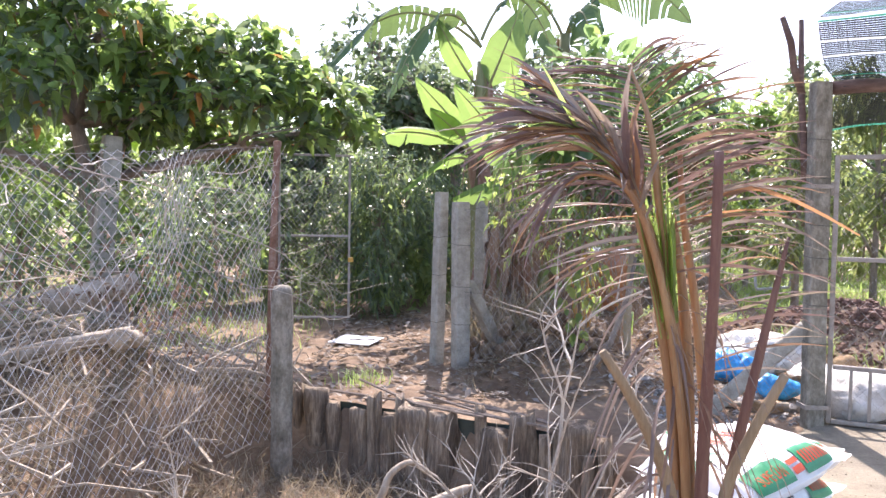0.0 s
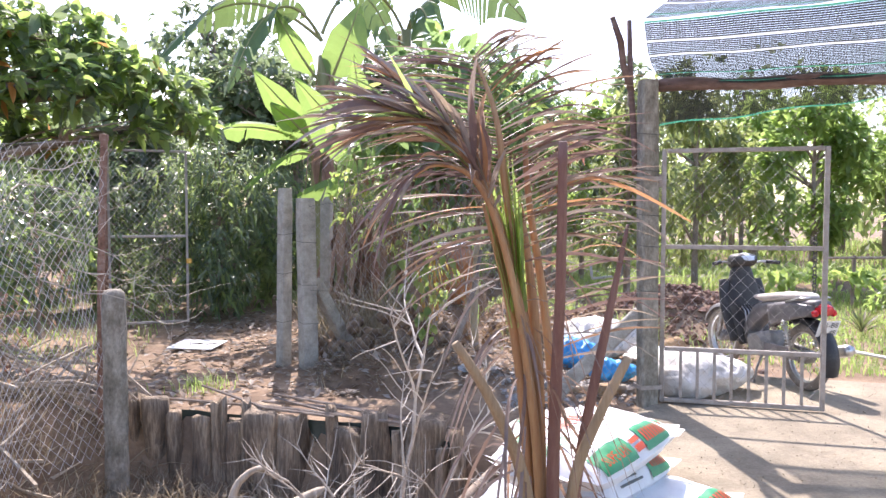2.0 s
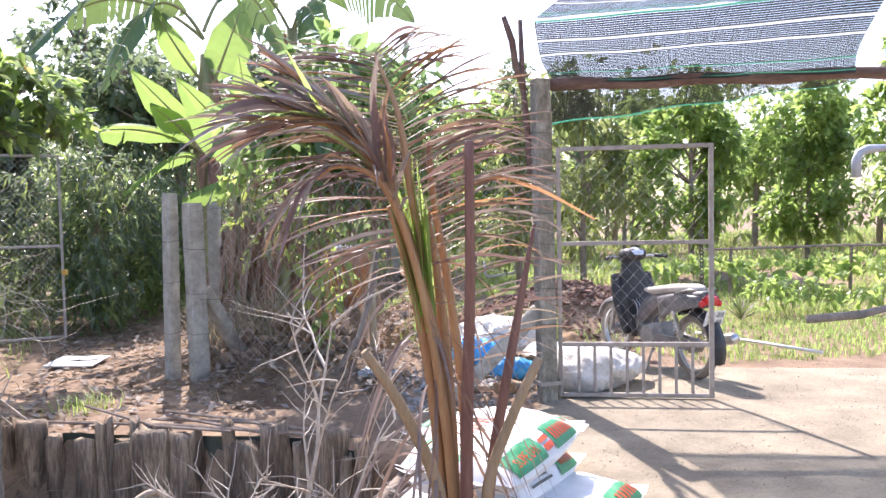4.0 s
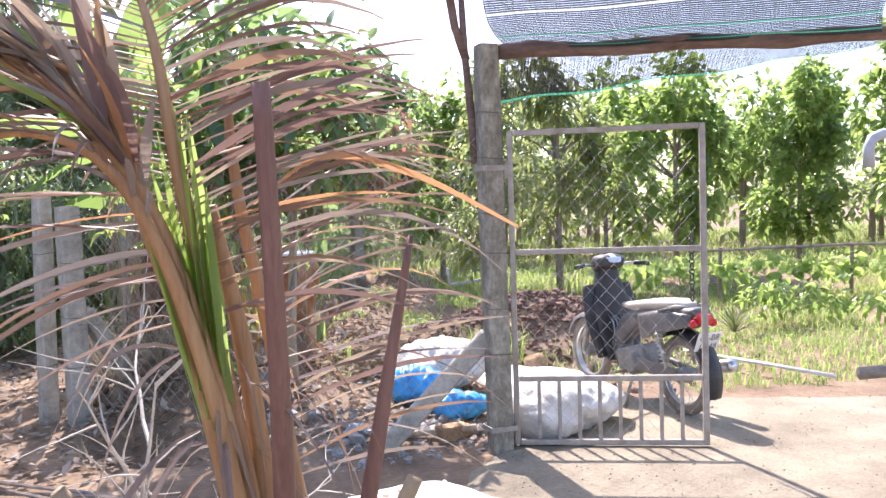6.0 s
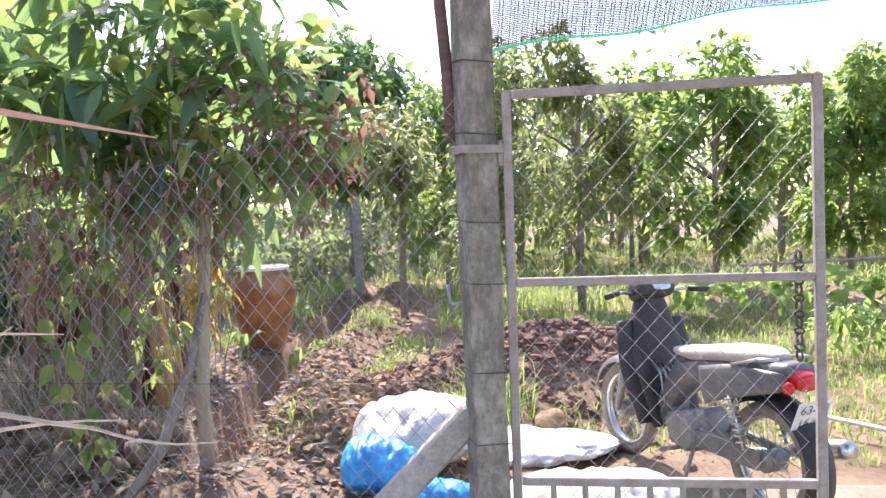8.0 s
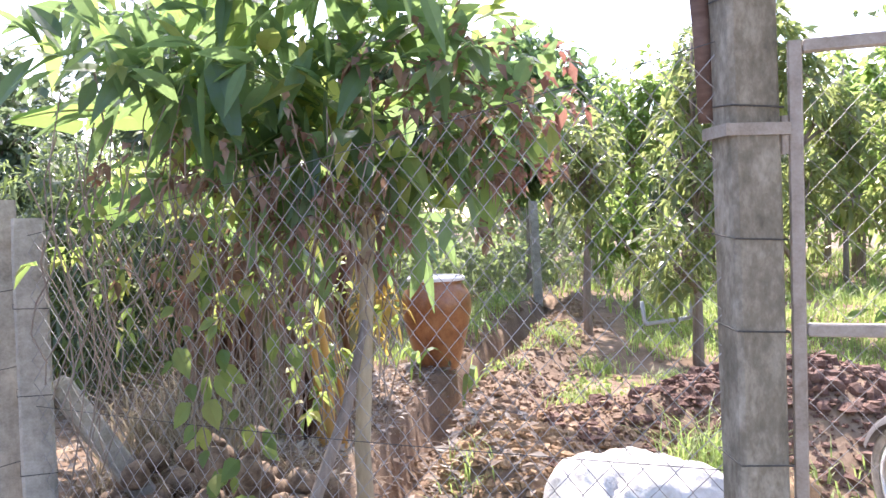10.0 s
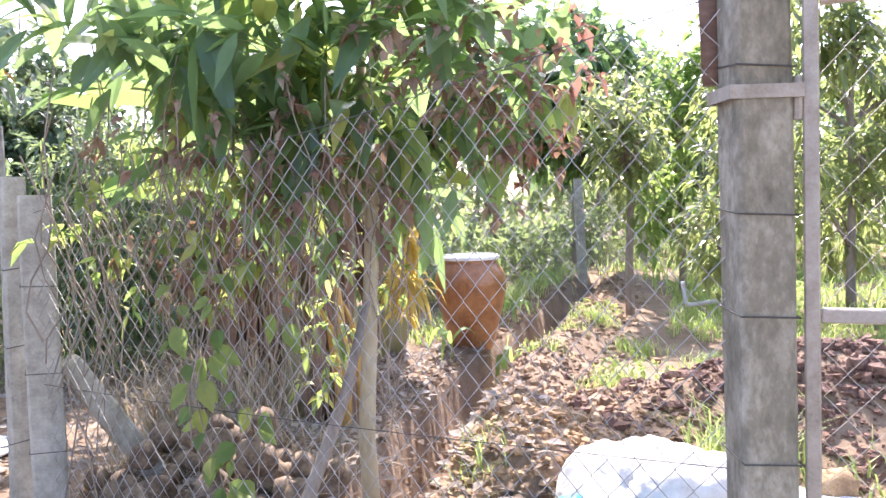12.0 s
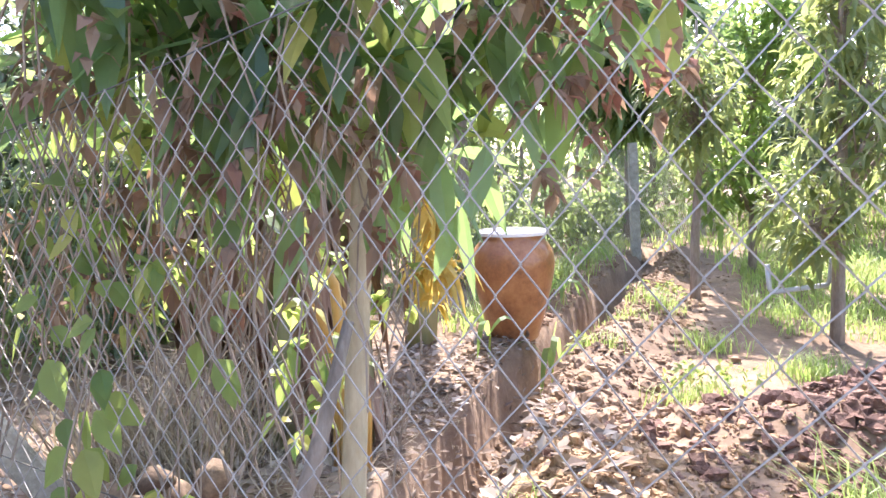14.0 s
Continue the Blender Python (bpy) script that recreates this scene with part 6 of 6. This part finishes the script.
for i in range(15000):
    x = r.uniform(-3.6, 0.95)
    y = r.uniform(2.3, 6.4)
    if y > log_line(x) - 0.1 and x > -1.25:
        continue
    z = height(x, y)
    d = Vector((r.uniform(-1, 1), r.uniform(-1, 1), r.uniform(0.2, 1.6))).normalized()
    L = r.uniform(0.1, 0.34)
    p = Vector((x, y, z))
    s = rand_dir(r)
    s = s.cross(d).normalized() * 0.004
    q = p + d * L * 0.55
    e = p + d * L + Vector((r.uniform(-1, 1), r.uniform(-1, 1), -0.6)) * L * 0.3
    g.add([tuple(p - s), tuple(p + s), tuple(q + s * 0.7), tuple(q - s * 0.7), tuple(e)], [(0, 1, 2, 3), (3, 2, 4)])
solid("dry_grass", g, STRAW, "matted dry straw-coloured grass on the bank", "grass", kind="stuff")
for x, y, z, L, rad, a, el in [(-2.9, 6.7, 0.75, 0.7, 0.13, 40, 15), (-3.6, 5.9, 0.85, 0.9, 0.1, 70, 35), (-2.7, 5.6, 0.5, 1.0, 0.06, 20, 10), (-2.2, 5.7, 0.55, 0.8, 0.07, 100, -12), (-3.9, 5.6, 0.6, 1.0, 0.09, 10, 30), (-3.2, 5.2, 0.4, 0.9, 0.06, 150, 20)]:
    d = Vector((math.cos(radians(a)) * math.cos(radians(el)), math.sin(radians(a)) * math.cos(radians(el)), math.sin(radians(el))))
    c = Vector((x, y, z))
    g = Geo()
    g.tube([c - d * L / 2 + rand_dir(r) * 0.03 if k == 1 else c + d * L * (k / 4 - 0.5) for k in range(5)], [rad * (1.1 - 0.08 * k + 0.06 * math.sin(k * 3)) for k in range(5)], 10)
    solid("cut_log", g, PALEWOOD, "cut log with pale sawn end on the brush heap", "log", smooth=True)
g = foliage(r, [((-2.6, 6.6, 0.9), (1.2, 0.7, 0.5)), ((-3.8, 6.4, 1.0), (0.9, 0.7, 0.5)), ((-2.0, 6.0, 0.7), (0.5, 0.5, 0.5))], 1000, 0.06, 0.5, 0.5, 2, 3, 0.1)
solid("withered_vine", g, LEAF_DRY, "withered brown vine leaves tangled in the heap", "vine", kind="stuff")
g = foliage(r, [((-2.6, 7.4, 1.0), (1.3, 0.4, 0.8)), ((-4.2, 7.6, 1.0), (1.2, 0.5, 0.7)), ((-2.2, 6.8, 1.5), (0.7, 0.3, 0.35)), ((-3.2, 7.0, 1.7), (0.8, 0.3, 0.3))], 1700, 0.075, 0.5, 0.5, 2, 3, 0.1)
solid("green_shrub", g, LEAF_DARK, "small-leaved green creeper behind the old fence", "shrub", kind="stuff")
g = Geo()
for i in range(26):
    p = Vector((r.uniform(-2.6, -1.4), 0, r.uniform(0.9, 1.9)))
    p.y = 2.3 + (p.x + 2.75) / 0.357 + 0.05
    branch(g, p, Vector((r.uniform(-1, 1), r.uniform(0.5, 2.2), r.uniform(-0.8, 0.3))).normalized(), r.uniform(0.4, 1.1), 0.005, 1, r, 0.7)
solid("dry_vine", g, GREYTWIG, "thin dry vines threaded through the mesh", "vine", kind="stuff")

# ---- soil clods, husks, litter ----
r = random.Random(51)


def scatter_clods(n, where, size, mat, name, label, rough=0.3, sides=7, rings=4, cat="soil"):
    g = Geo()
    for i in range(n):
        x, y = where(r)
        s = size * (0.35 + r.random() ** 6 * 2.4)
        g.blob((x, y, height(x, y) + s * 0.05), s * r.uniform(0.7, 1.5), s * r.uniform(0.6, 1.2), s * r.uniform(0.5, 1.0), rough * 1.5, r.uniform(0, 99), rings, sides, turn=r.uniform(0, 3), freq=3.1)
    return solid(name, g, mat, label, cat, kind="stuff")


scatter_clods(8000, lambda r: (lambda y: (trench_x(y) + 0.24 + abs(r.gauss(0.3, 0.55)), y))(r.gauss(8.4, 0.6)), 0.012, SOILTAN, "soil_clods", "freshly dug tan and brown clods of earth", 0.35)
scatter_clods(5200, lambda r: (lambda t: (trench_x(t) + 0.3 + abs(r.gauss(0.3, 0.35)), t))(8.8 + 9 * r.random() ** 1.5), 0.017, SOIL, "soil_clods", "reddish dug soil heaped along the trench", 0.35)
scatter_clods(1500, lambda r: (lambda t: (trench_x(t) - 0.3 - abs(r.gauss(0.1, 0.25)), t))(r.uniform(10, 18)), 0.016, SOIL, "soil_clods", "crumbly soil on the far bank of the trench", 0.35)
scatter_clods(5200, lambda r: (r.gauss(4.4, 0.75), r.gauss(8.7, 0.6)), 0.02, SOILDARK, "soil_clods", "dark red crumbly soil mound", 0.35)
# larger single clods and stones on the spoil
CLODS = []
for k in range(4):
    g = Geo()
    g.blob((0, 0, 0), 0.075, 0.06, 0.045, 0.3, k * 5.3, 6, 9, freq=2.2)
    CLODS.append(g.mesh("earth_clod", (SOILTAN, SOIL)[k % 2]))
for i in range(60):
    t = r.random()
    if t < 0.45:
        x, y = r.gauss(2.9, 0.4), r.gauss(8.2, 0.5)
    else:
        y = r.uniform(9, 16)
        x = trench_x(y) + r.uniform(0.35, 1.3)
    ob = new("earth_clod", CLODS[i % 4])
    k = 0.35 + 0.8 * r.random() ** 2
    ob.matrix_world = pose(x, y, height(x, y) + 0.018 * k, r.uniform(-25, 25), r.uniform(-25, 25), r.uniform(0, 360)) @ Matrix.Diagonal((k, k, k, 1))
    tagged(ob, "hard clod of dug earth on the spoil heap", "clod", "earth clods")
scatter_clods(380, lambda r: (r.uniform(1.7, 2.9), r.uniform(6.0, 6.9)), 0.026, surface("grey_gravel", [(0.14, 0.13, 0.12), (0.28, 0.26, 0.24), (0.42, 0.4, 0.37)], 30, 0.9, 0.3), "gravel", "grey gravel and rubble by the fence foot", 0.3, 6, 3, "gravel")
HUSK = surface("coconut_husk", [(0.05, 0.033, 0.022), (0.12, 0.08, 0.052), (0.27, 0.195, 0.13)], 9, 0.95, 0.7, fine=60, rand=0.12)
me = []
for k in range(5):
    g = Geo()
    g.blob((0, 0, 0), 0.095, 0.085, 0.08, 0.12, k * 3.7, 8, 12)
    me.append(g.mesh("coconut_husk", HUSK, True))
for i in range(95):
    t = r.random()
    x, y = 0.45 + 2.0 * t + r.gauss(0, 0.12), 7.95 - 1.45 * t + abs(r.gauss(0.12, 0.22))
    if t > 0.5:
        continue
    ob = new("coconut_husk", me[i % 5])
    k = r.uniform(0.65, 1.0)
    ob.matrix_world = pose(x, y, height(x, y) + 0.05 + 0.09 * (i % 3) * (1 if r.random() < 0.5 else 0), r.uniform(0, 360), r.uniform(0, 360), r.uniform(0, 360)) @ Matrix.Diagonal((k, k, k, 1))
    tagged(ob, "old brown coconut husk in the pile by the fence", "coconut", "coconut husk pile")
# leaf litter
g = Geo()
for i in range(7000):
    a = r.random()
    if a < 0.25:
        x, y = r.uniform(-1.4, 0.6), r.uniform(6.4, 12.5)
    elif a < 0.85:
        x, y = r.uniform(0.3, 2.7), r.uniform(6.6, 12.5)
    else:
        x, y = r.uniform(-6, -1), r.uniform(7, 13)
    s = r.uniform(0.04, 0.13)
    d = Vector((r.uniform(-1, 1), r.uniform(-1, 1), r.uniform(-0.1, 0.35)))
    g.leaf(Vector((x, y, height(x, y) + 0.015 + 0.02 * r.random())), d, Vector((r.uniform(-.5, .5), r.uniform(-.5, .5), 1)), s, s * 0.45, 0.1, 0, 0.3, 2)
LITTER = leafy("leaf_litter", [(0.16, 0.11, 0.08), (0.26, 0.19, 0.13), (0.36, 0.28, 0.21), (0.5, 0.43, 0.34), (0.2, 0.14, 0.1)], 0.85, 0.15, (0.3, 0.2, 0.1), 0.2)
solid("leaf_litter", g, LITTER, "brown fallen leaves strewn on the soil", "leaves", kind="stuff")
g = Geo()
for i in range(3500):
    x, y = r.uniform(0.2, 2.3), r.uniform(6.9, 10.5)
    if x > trench_x(y) - 0.22:
        continue
    d = Vector((r.uniform(-1, 1), r.uniform(-1, 1), r.uniform(-0.1, 0.5))).normalized()
    L = r.uniform(0.08, 0.3)
    p = Vector((x, y, height(x, y) + 0.02))
    s = d.cross(Vector((0, 0, 1))).normalized() * 0.004
    g.add([tuple(p - s), tuple(p + s), tuple(p + d * L)], [(0, 1, 2)])
solid("straw_litter", g, STRAW, "dry straw and twigs on the soil by the fence", "straw", kind="stuff")

# dry tangle of creepers and tall straw behind the fence corner
g = Geo()
for i in range(1700):
    x, y = r.uniform(0.25, 1.15), r.uniform(8.4, 11)
    z = height(x, y)
    L = r.uniform(0.25, 0.95)
    d = Vector((r.gauss(0, 0.5), r.gauss(0, 0.35), 1)).normalized()
    p = Vector((x, y, z - 0.02))
    b = p + d * L * 0.6
    e = p + d * L + Vector((r.uniform(-1, 1), r.uniform(-1, 1), -0.7)) * L * 0.35
    sd = Vector((r.uniform(-1, 1), r.uniform(-1, 1), 0)).normalized() * 0.0045
    g.add([tuple(p - sd), tuple(p + sd), tuple(b + sd), tuple(b - sd), tuple(e)], [(0, 1, 2, 3), (3, 2, 4)])
solid("dry_creeper", g, STRAW, "tall tangle of dry creepers and straw behind the fence", "creeper", kind="stuff")
# young plants by the jar
for x, y, n, L in ((2.86, 12.15, 4, 0.75), (3.25, 14.2, 5, 0.4), (3.9, 16.4, 4, 0.6), (2.3, 11.7, 3, 0.45)):
    sp = thing("seedling", "young plant with a few long arching leaves by the trench", "plant", (x, y, height(x, y)), group="seedlings")
    g = Geo()
    g.tube([(0, 0, -0.05), (0.01, 0, L * 0.45)], [0.012, 0.008], 6)
    part("stem", g, LEAF_VINE, sp)
    for k in range(n):
        a = 6.28 * k / n + x
        o = Vector((math.cos(a), math.sin(a), 0))
        g = Geo()
        pts = [Vector((0, 0, L * 0.4)) + o * L * 0.75 * t + Vector((0, 0, L * (1.5 * t - 1.75 * t * t))) for t in np.linspace(0, 1, 8)]
        g.ribbon(pts, [0.03, 0.05, 0.06, 0.06, 0.055, 0.045, 0.03, 0.005], Vector((-o.y, o.x, 0.25)))
        part("leaf", g, LEAF_BANANA, sp)

# ---- grass ----


def grass(n, where, lo, hi, width, name, label, spread=0.5):
    g = Geo()
    for i in range(n):
        x, y = where(r)
        p = Vector((x, y, height(x, y) - 0.01))
        L = r.uniform(lo, hi)
        a = r.uniform(0, 6.28)
        out = Vector((math.cos(a), math.sin(a), 0))
        s = Vector((-math.sin(a), math.cos(a), 0)) * width / 2
        m = p + Vector((0, 0, L * 0.6)) + out * L * spread * 0.25
        e = p + Vector((0, 0, L * 0.85)) + out * L * spread
        g.add([tuple(p - s), tuple(p + s), tuple(m + s * 0.8), tuple(m - s * 0.8), tuple(e)], [(0, 1, 2, 3), (3, 2, 4)])
    return solid(name, g, GRASS, label, "grass", kind="stuff")


def in_field(r):
    while True:
        x, y = r.uniform(3.8, 15), r.uniform(6.4, 19)
        if y > 6.85 - 0.55 * (x - 4.8) and y > 5.6 and x > 3.4 + (y - 7) * 0.28 and noise.noise(Vector((x * 0.5, y * 0.5, 3))) > -0.22 and bell(x, y, 4.5, 8.75, 1.3, 0.85) < 0.4:
            return x, y


grass(36000, in_field, 0.05, 0.17, 0.012, "grass", "bright green sunlit grass in the orchard", 0.7)
grass(14000, lambda r: (r.uniform(6, 34), r.uniform(13, 34)), 0.15, 0.4, 0.03, "grass", "green weeds under the far orchard trees", 0.7)
grass(4200, lambda r: (lambda y: (trench_x(y) + r.choice([-abs(r.gauss(1.0, 0.25)), r.uniform(1.6, 3.6)]), y))(r.uniform(12.8, 22)), 0.1, 0.32, 0.014, "grass", "weedy grass along the back fence", 0.8)
grass(4500, lambda r: (r.uniform(-9, -1.6), r.uniform(8.5, 17)), 0.06, 0.2, 0.012, "grass", "patchy green grass beyond the old fence", 0.8)
for cx, cy, n, hi in [(3.55, 8.0, 170, 0.45), (3.7, 8.15, 120, 0.4), (3.4, 9.9, 120, 0.2), (3.1, 11.4, 100, 0.16), (3.6, 12.6, 90, 0.16), (4.2, 12.0, 160, 0.25), (4.1, 13.4, 160, 0.25), (-0.75, 7.25, 90, 0.22), (2.15, 7.7, 60, 0.2), (4.6, 11.0, 260, 0.25)]:
    grass(n, lambda r, cx=cx, cy=cy: (r.gauss(cx, 0.13), r.gauss(cy, 0.13)), hi * 0.4, hi, 0.009, "grass_tuft", "tuft of bright green grass on the dug soil", 0.8)
g = foliage(r, [((3.6, 10.2, 0.16), (0.35, 0.3, 0.1)), ((3.1, 11.6, 0.06), (0.2, 0.4, 0.07)), ((4.3, 14.2, 0.1), (0.3, 0.5, 0.1))], 560, 0.07, 0.5, 0.3, 2, 3, 0.1)
solid("weed_patch", g, LEAF_VINE, "low bright green weeds on the dug soil", "weeds", kind="stuff")

# ---- garden bits in the orchard ----
g = Geo()
g.tube([(8.2, 11.2, 0.72), (10.5, 10.6, 0.74), (13.0, 9.9, 0.7), (16.5, 8.6, 0.76)], 0.022, 6)
solid("horizontal_pole", g, BARK, "long dark pole rail over the squash bed", "rail")
for x, y in ((8.6, 11.1), (10.6, 10.6), (12.7, 10.0), (14.8, 9.3)):
    g = Geo()
    g.tube([(x, y, -0.15), (x + 0.03, y, 0.76)], 0.028, 7)
    solid("stake", g, BARK, "short wooden stake under the pole rail", "stake", group="rail stakes")
SQUASH = leafy("squash_leaf", [(0.16, 0.3, 0.03), (0.26, 0.42, 0.04), (0.34, 0.48, 0.05)], 0.55, 0.55, (0.7, 0.95, 0.08))
g = foliage(r, [((x, 13.1 - 0.32 * x + 0.9, 0.42), (0.8, 0.5, 0.18)) for x in np.arange(7.6, 17, 0.9)], 1100, 0.15, 0.9, 0.4, 3, 2, 0.2)
solid("squash_vine", g, SQUASH, "broad yellow-green squash leaves along the rail", "vine", kind="stuff")
g = Geo()
for i in range(26):
    a = i * 2.4
    k = i / 26
    g.leaf(Vector((6.75, 8.55, 0.0)), Vector((math.cos(a) * (1.1 - 0.7 * k), math.sin(a) * (1.1 - 0.7 * k), 0.5 + k)), Vector((0, 0, 1)), 0.42, 0.035, 0.25, 0, 0.4, 4)
solid("pineapple_plant", g, leafy("pineapple_leaf", [(0.1, 0.13, 0.05), (0.2, 0.14, 0.07)], 0.5, 0.2), "small spiky pineapple plant in the grass", "plant")
g = foliage(r, [((7.5, 8.9, 0.3), (0.35, 0.35, 0.28)), ((8.3, 9.0, 0.25), (0.4, 0.35, 0.25)), ((9.0, 8.5, 0.2), (0.5, 0.4, 0.2))], 420, 0.16, 0.4, 0.5, 3, 3, 0.2)
solid("low_shrub", g, LEAF_JACK, "low green leafy shrub in the grass", "shrub")
WHITEPVC = surface("white_pvc", [(0.55, 0.54, 0.5), (0.7, 0.69, 0.66)], 9, 0.45, 0.1)
g = Geo()
g.tube([(5.6, 7.9, 0.01), (5.8, 7.0, 0.01), (5.92, 6.35, 0.01)], 0.017, 8)
solid("plastic_pipe", g, WHITEPVC, "white plastic pipe lying on the grass", "pipe", smooth=True)
GREYPVC = surface("grey_pvc", [(0.3, 0.31, 0.32), (0.42, 0.43, 0.44)], 9, 0.4, 0.05)
g = Geo()
g.tube([(6.93, 6.93, 1.72), (6.93, 6.93, 1.9), (6.96, 6.92, 1.98), (7.05, 6.9, 2.02), (7.6, 6.75, 2.05), (7.62, 6.74, -0.1)], 0.05, 12)
solid("bent_pipe", g, GREYPVC, "grey plastic pipe with a downward elbow", "pipe", smooth=True)
g = Geo()
g.tube([(4.7, 12.1, 0.62), (4.72, 12.1, 0.42), (4.74, 12.1, 0.38), (5.3, 12.3, 0.4), (5.33, 12.3, 0.44), (5.34, 12.3, 0.64)], 0.022, 10)
solid("plastic_pipe", g, GREYPVC, "grey plastic pipe bent to an open frame on the soil", "pipe", smooth=True)
# white board with a cable on it
g = Geo()
g.box(pose(-1.02, 9.6, height(-1.02, 9.6) + 0.04, 4, 0, -22), 0.54, 0.42, 0.012)
bd2 = thing("white_board", "thin white board lying on the earth path", "board")
part("panel", g, ENAMEL, bd2)
g = Geo()
g.tube([(-1.1 + 0.05 * i, 9.55 + 0.03 * math.sin(i * 1.2), height(-1.02, 9.6) + 0.055) for i in range(7)], 0.006, 5)
part("cable", g, NET_BLACK, bd2, "short black cable")
g = Geo()
g.box(pose(2.6, 6.35, -0.03, 0, 3, 18), 0.24, 0.12, 0.1, bevel=0.012)
solid("brick", g, SOILTAN, "weathered tan brick at the foot of the post", "brick")
g = Geo()
g.tube([(2.15, 6.45, -0.03), (2.75, 6.3, 0.0)], 0.025, 8)
solid("bamboo_stick", g, PALEWOOD, "pale bamboo stick on the gravel", "stick")
g = Geo()
g.blob((3.92, 7.75, 0.06), 0.11, 0.09, 0.1, 0.2, 4, 8, 12)
solid("stone", g, SOILTAN, "pinkish round stone beside the gate post", "stone", smooth=True)
CLEAR = surface("crumpled_clear_plastic", [(0.25, 0.26, 0.26), (0.42, 0.43, 0.43)], 10, 0.35, 0.3)
for x, y, s in ((2.0, 6.55, 0.07), (1.55, 6.9, 0.07), (2.35, 6.6, 0.05)):
    g = Geo()
    g.blob((x, y, height(x, y) + s * 0.4), s * 1.3, s, s * 0.6, 0.35, x * 9, 7, 10, freq=3)
    solid("plastic_scrap", g, CLEAR, "crumpled greyish plastic scrap by the fence", "litter")

# grit and dead leaves on the yard
g = Geo()
r = random.Random(77)
for i in range(2600):
    x, y = r.uniform(1.6, 6.5), r.uniform(1.0, 6.2)
    q = r.uniform(0.002, 0.005)
    g.blob((x, y, -0.04), q * 1.3, q, q * 0.7, 0.3, r.uniform(0, 50), 3, 5)
solid("yard_grit", g, YARD, "fine grit and crumbs of earth on the yard", "grit", kind="stuff")
g = Geo()
for i in range(45):
    x, y = r.uniform(1.9, 6.0), r.uniform(2.0, 6.0)
    q = r.uniform(0.015, 0.04)
    g.leaf(Vector((x, y, -0.035)), Vector((r.uniform(-1, 1), r.uniform(-1, 1), 0.15)), Vector((0, 0, 1)), q, q * 0.5, 0.1, 0, 0.3, 2)
solid("fallen_leaf", g, LEAF_DRY, "small brown dead leaves on the yard", "leaves", kind="stuff")
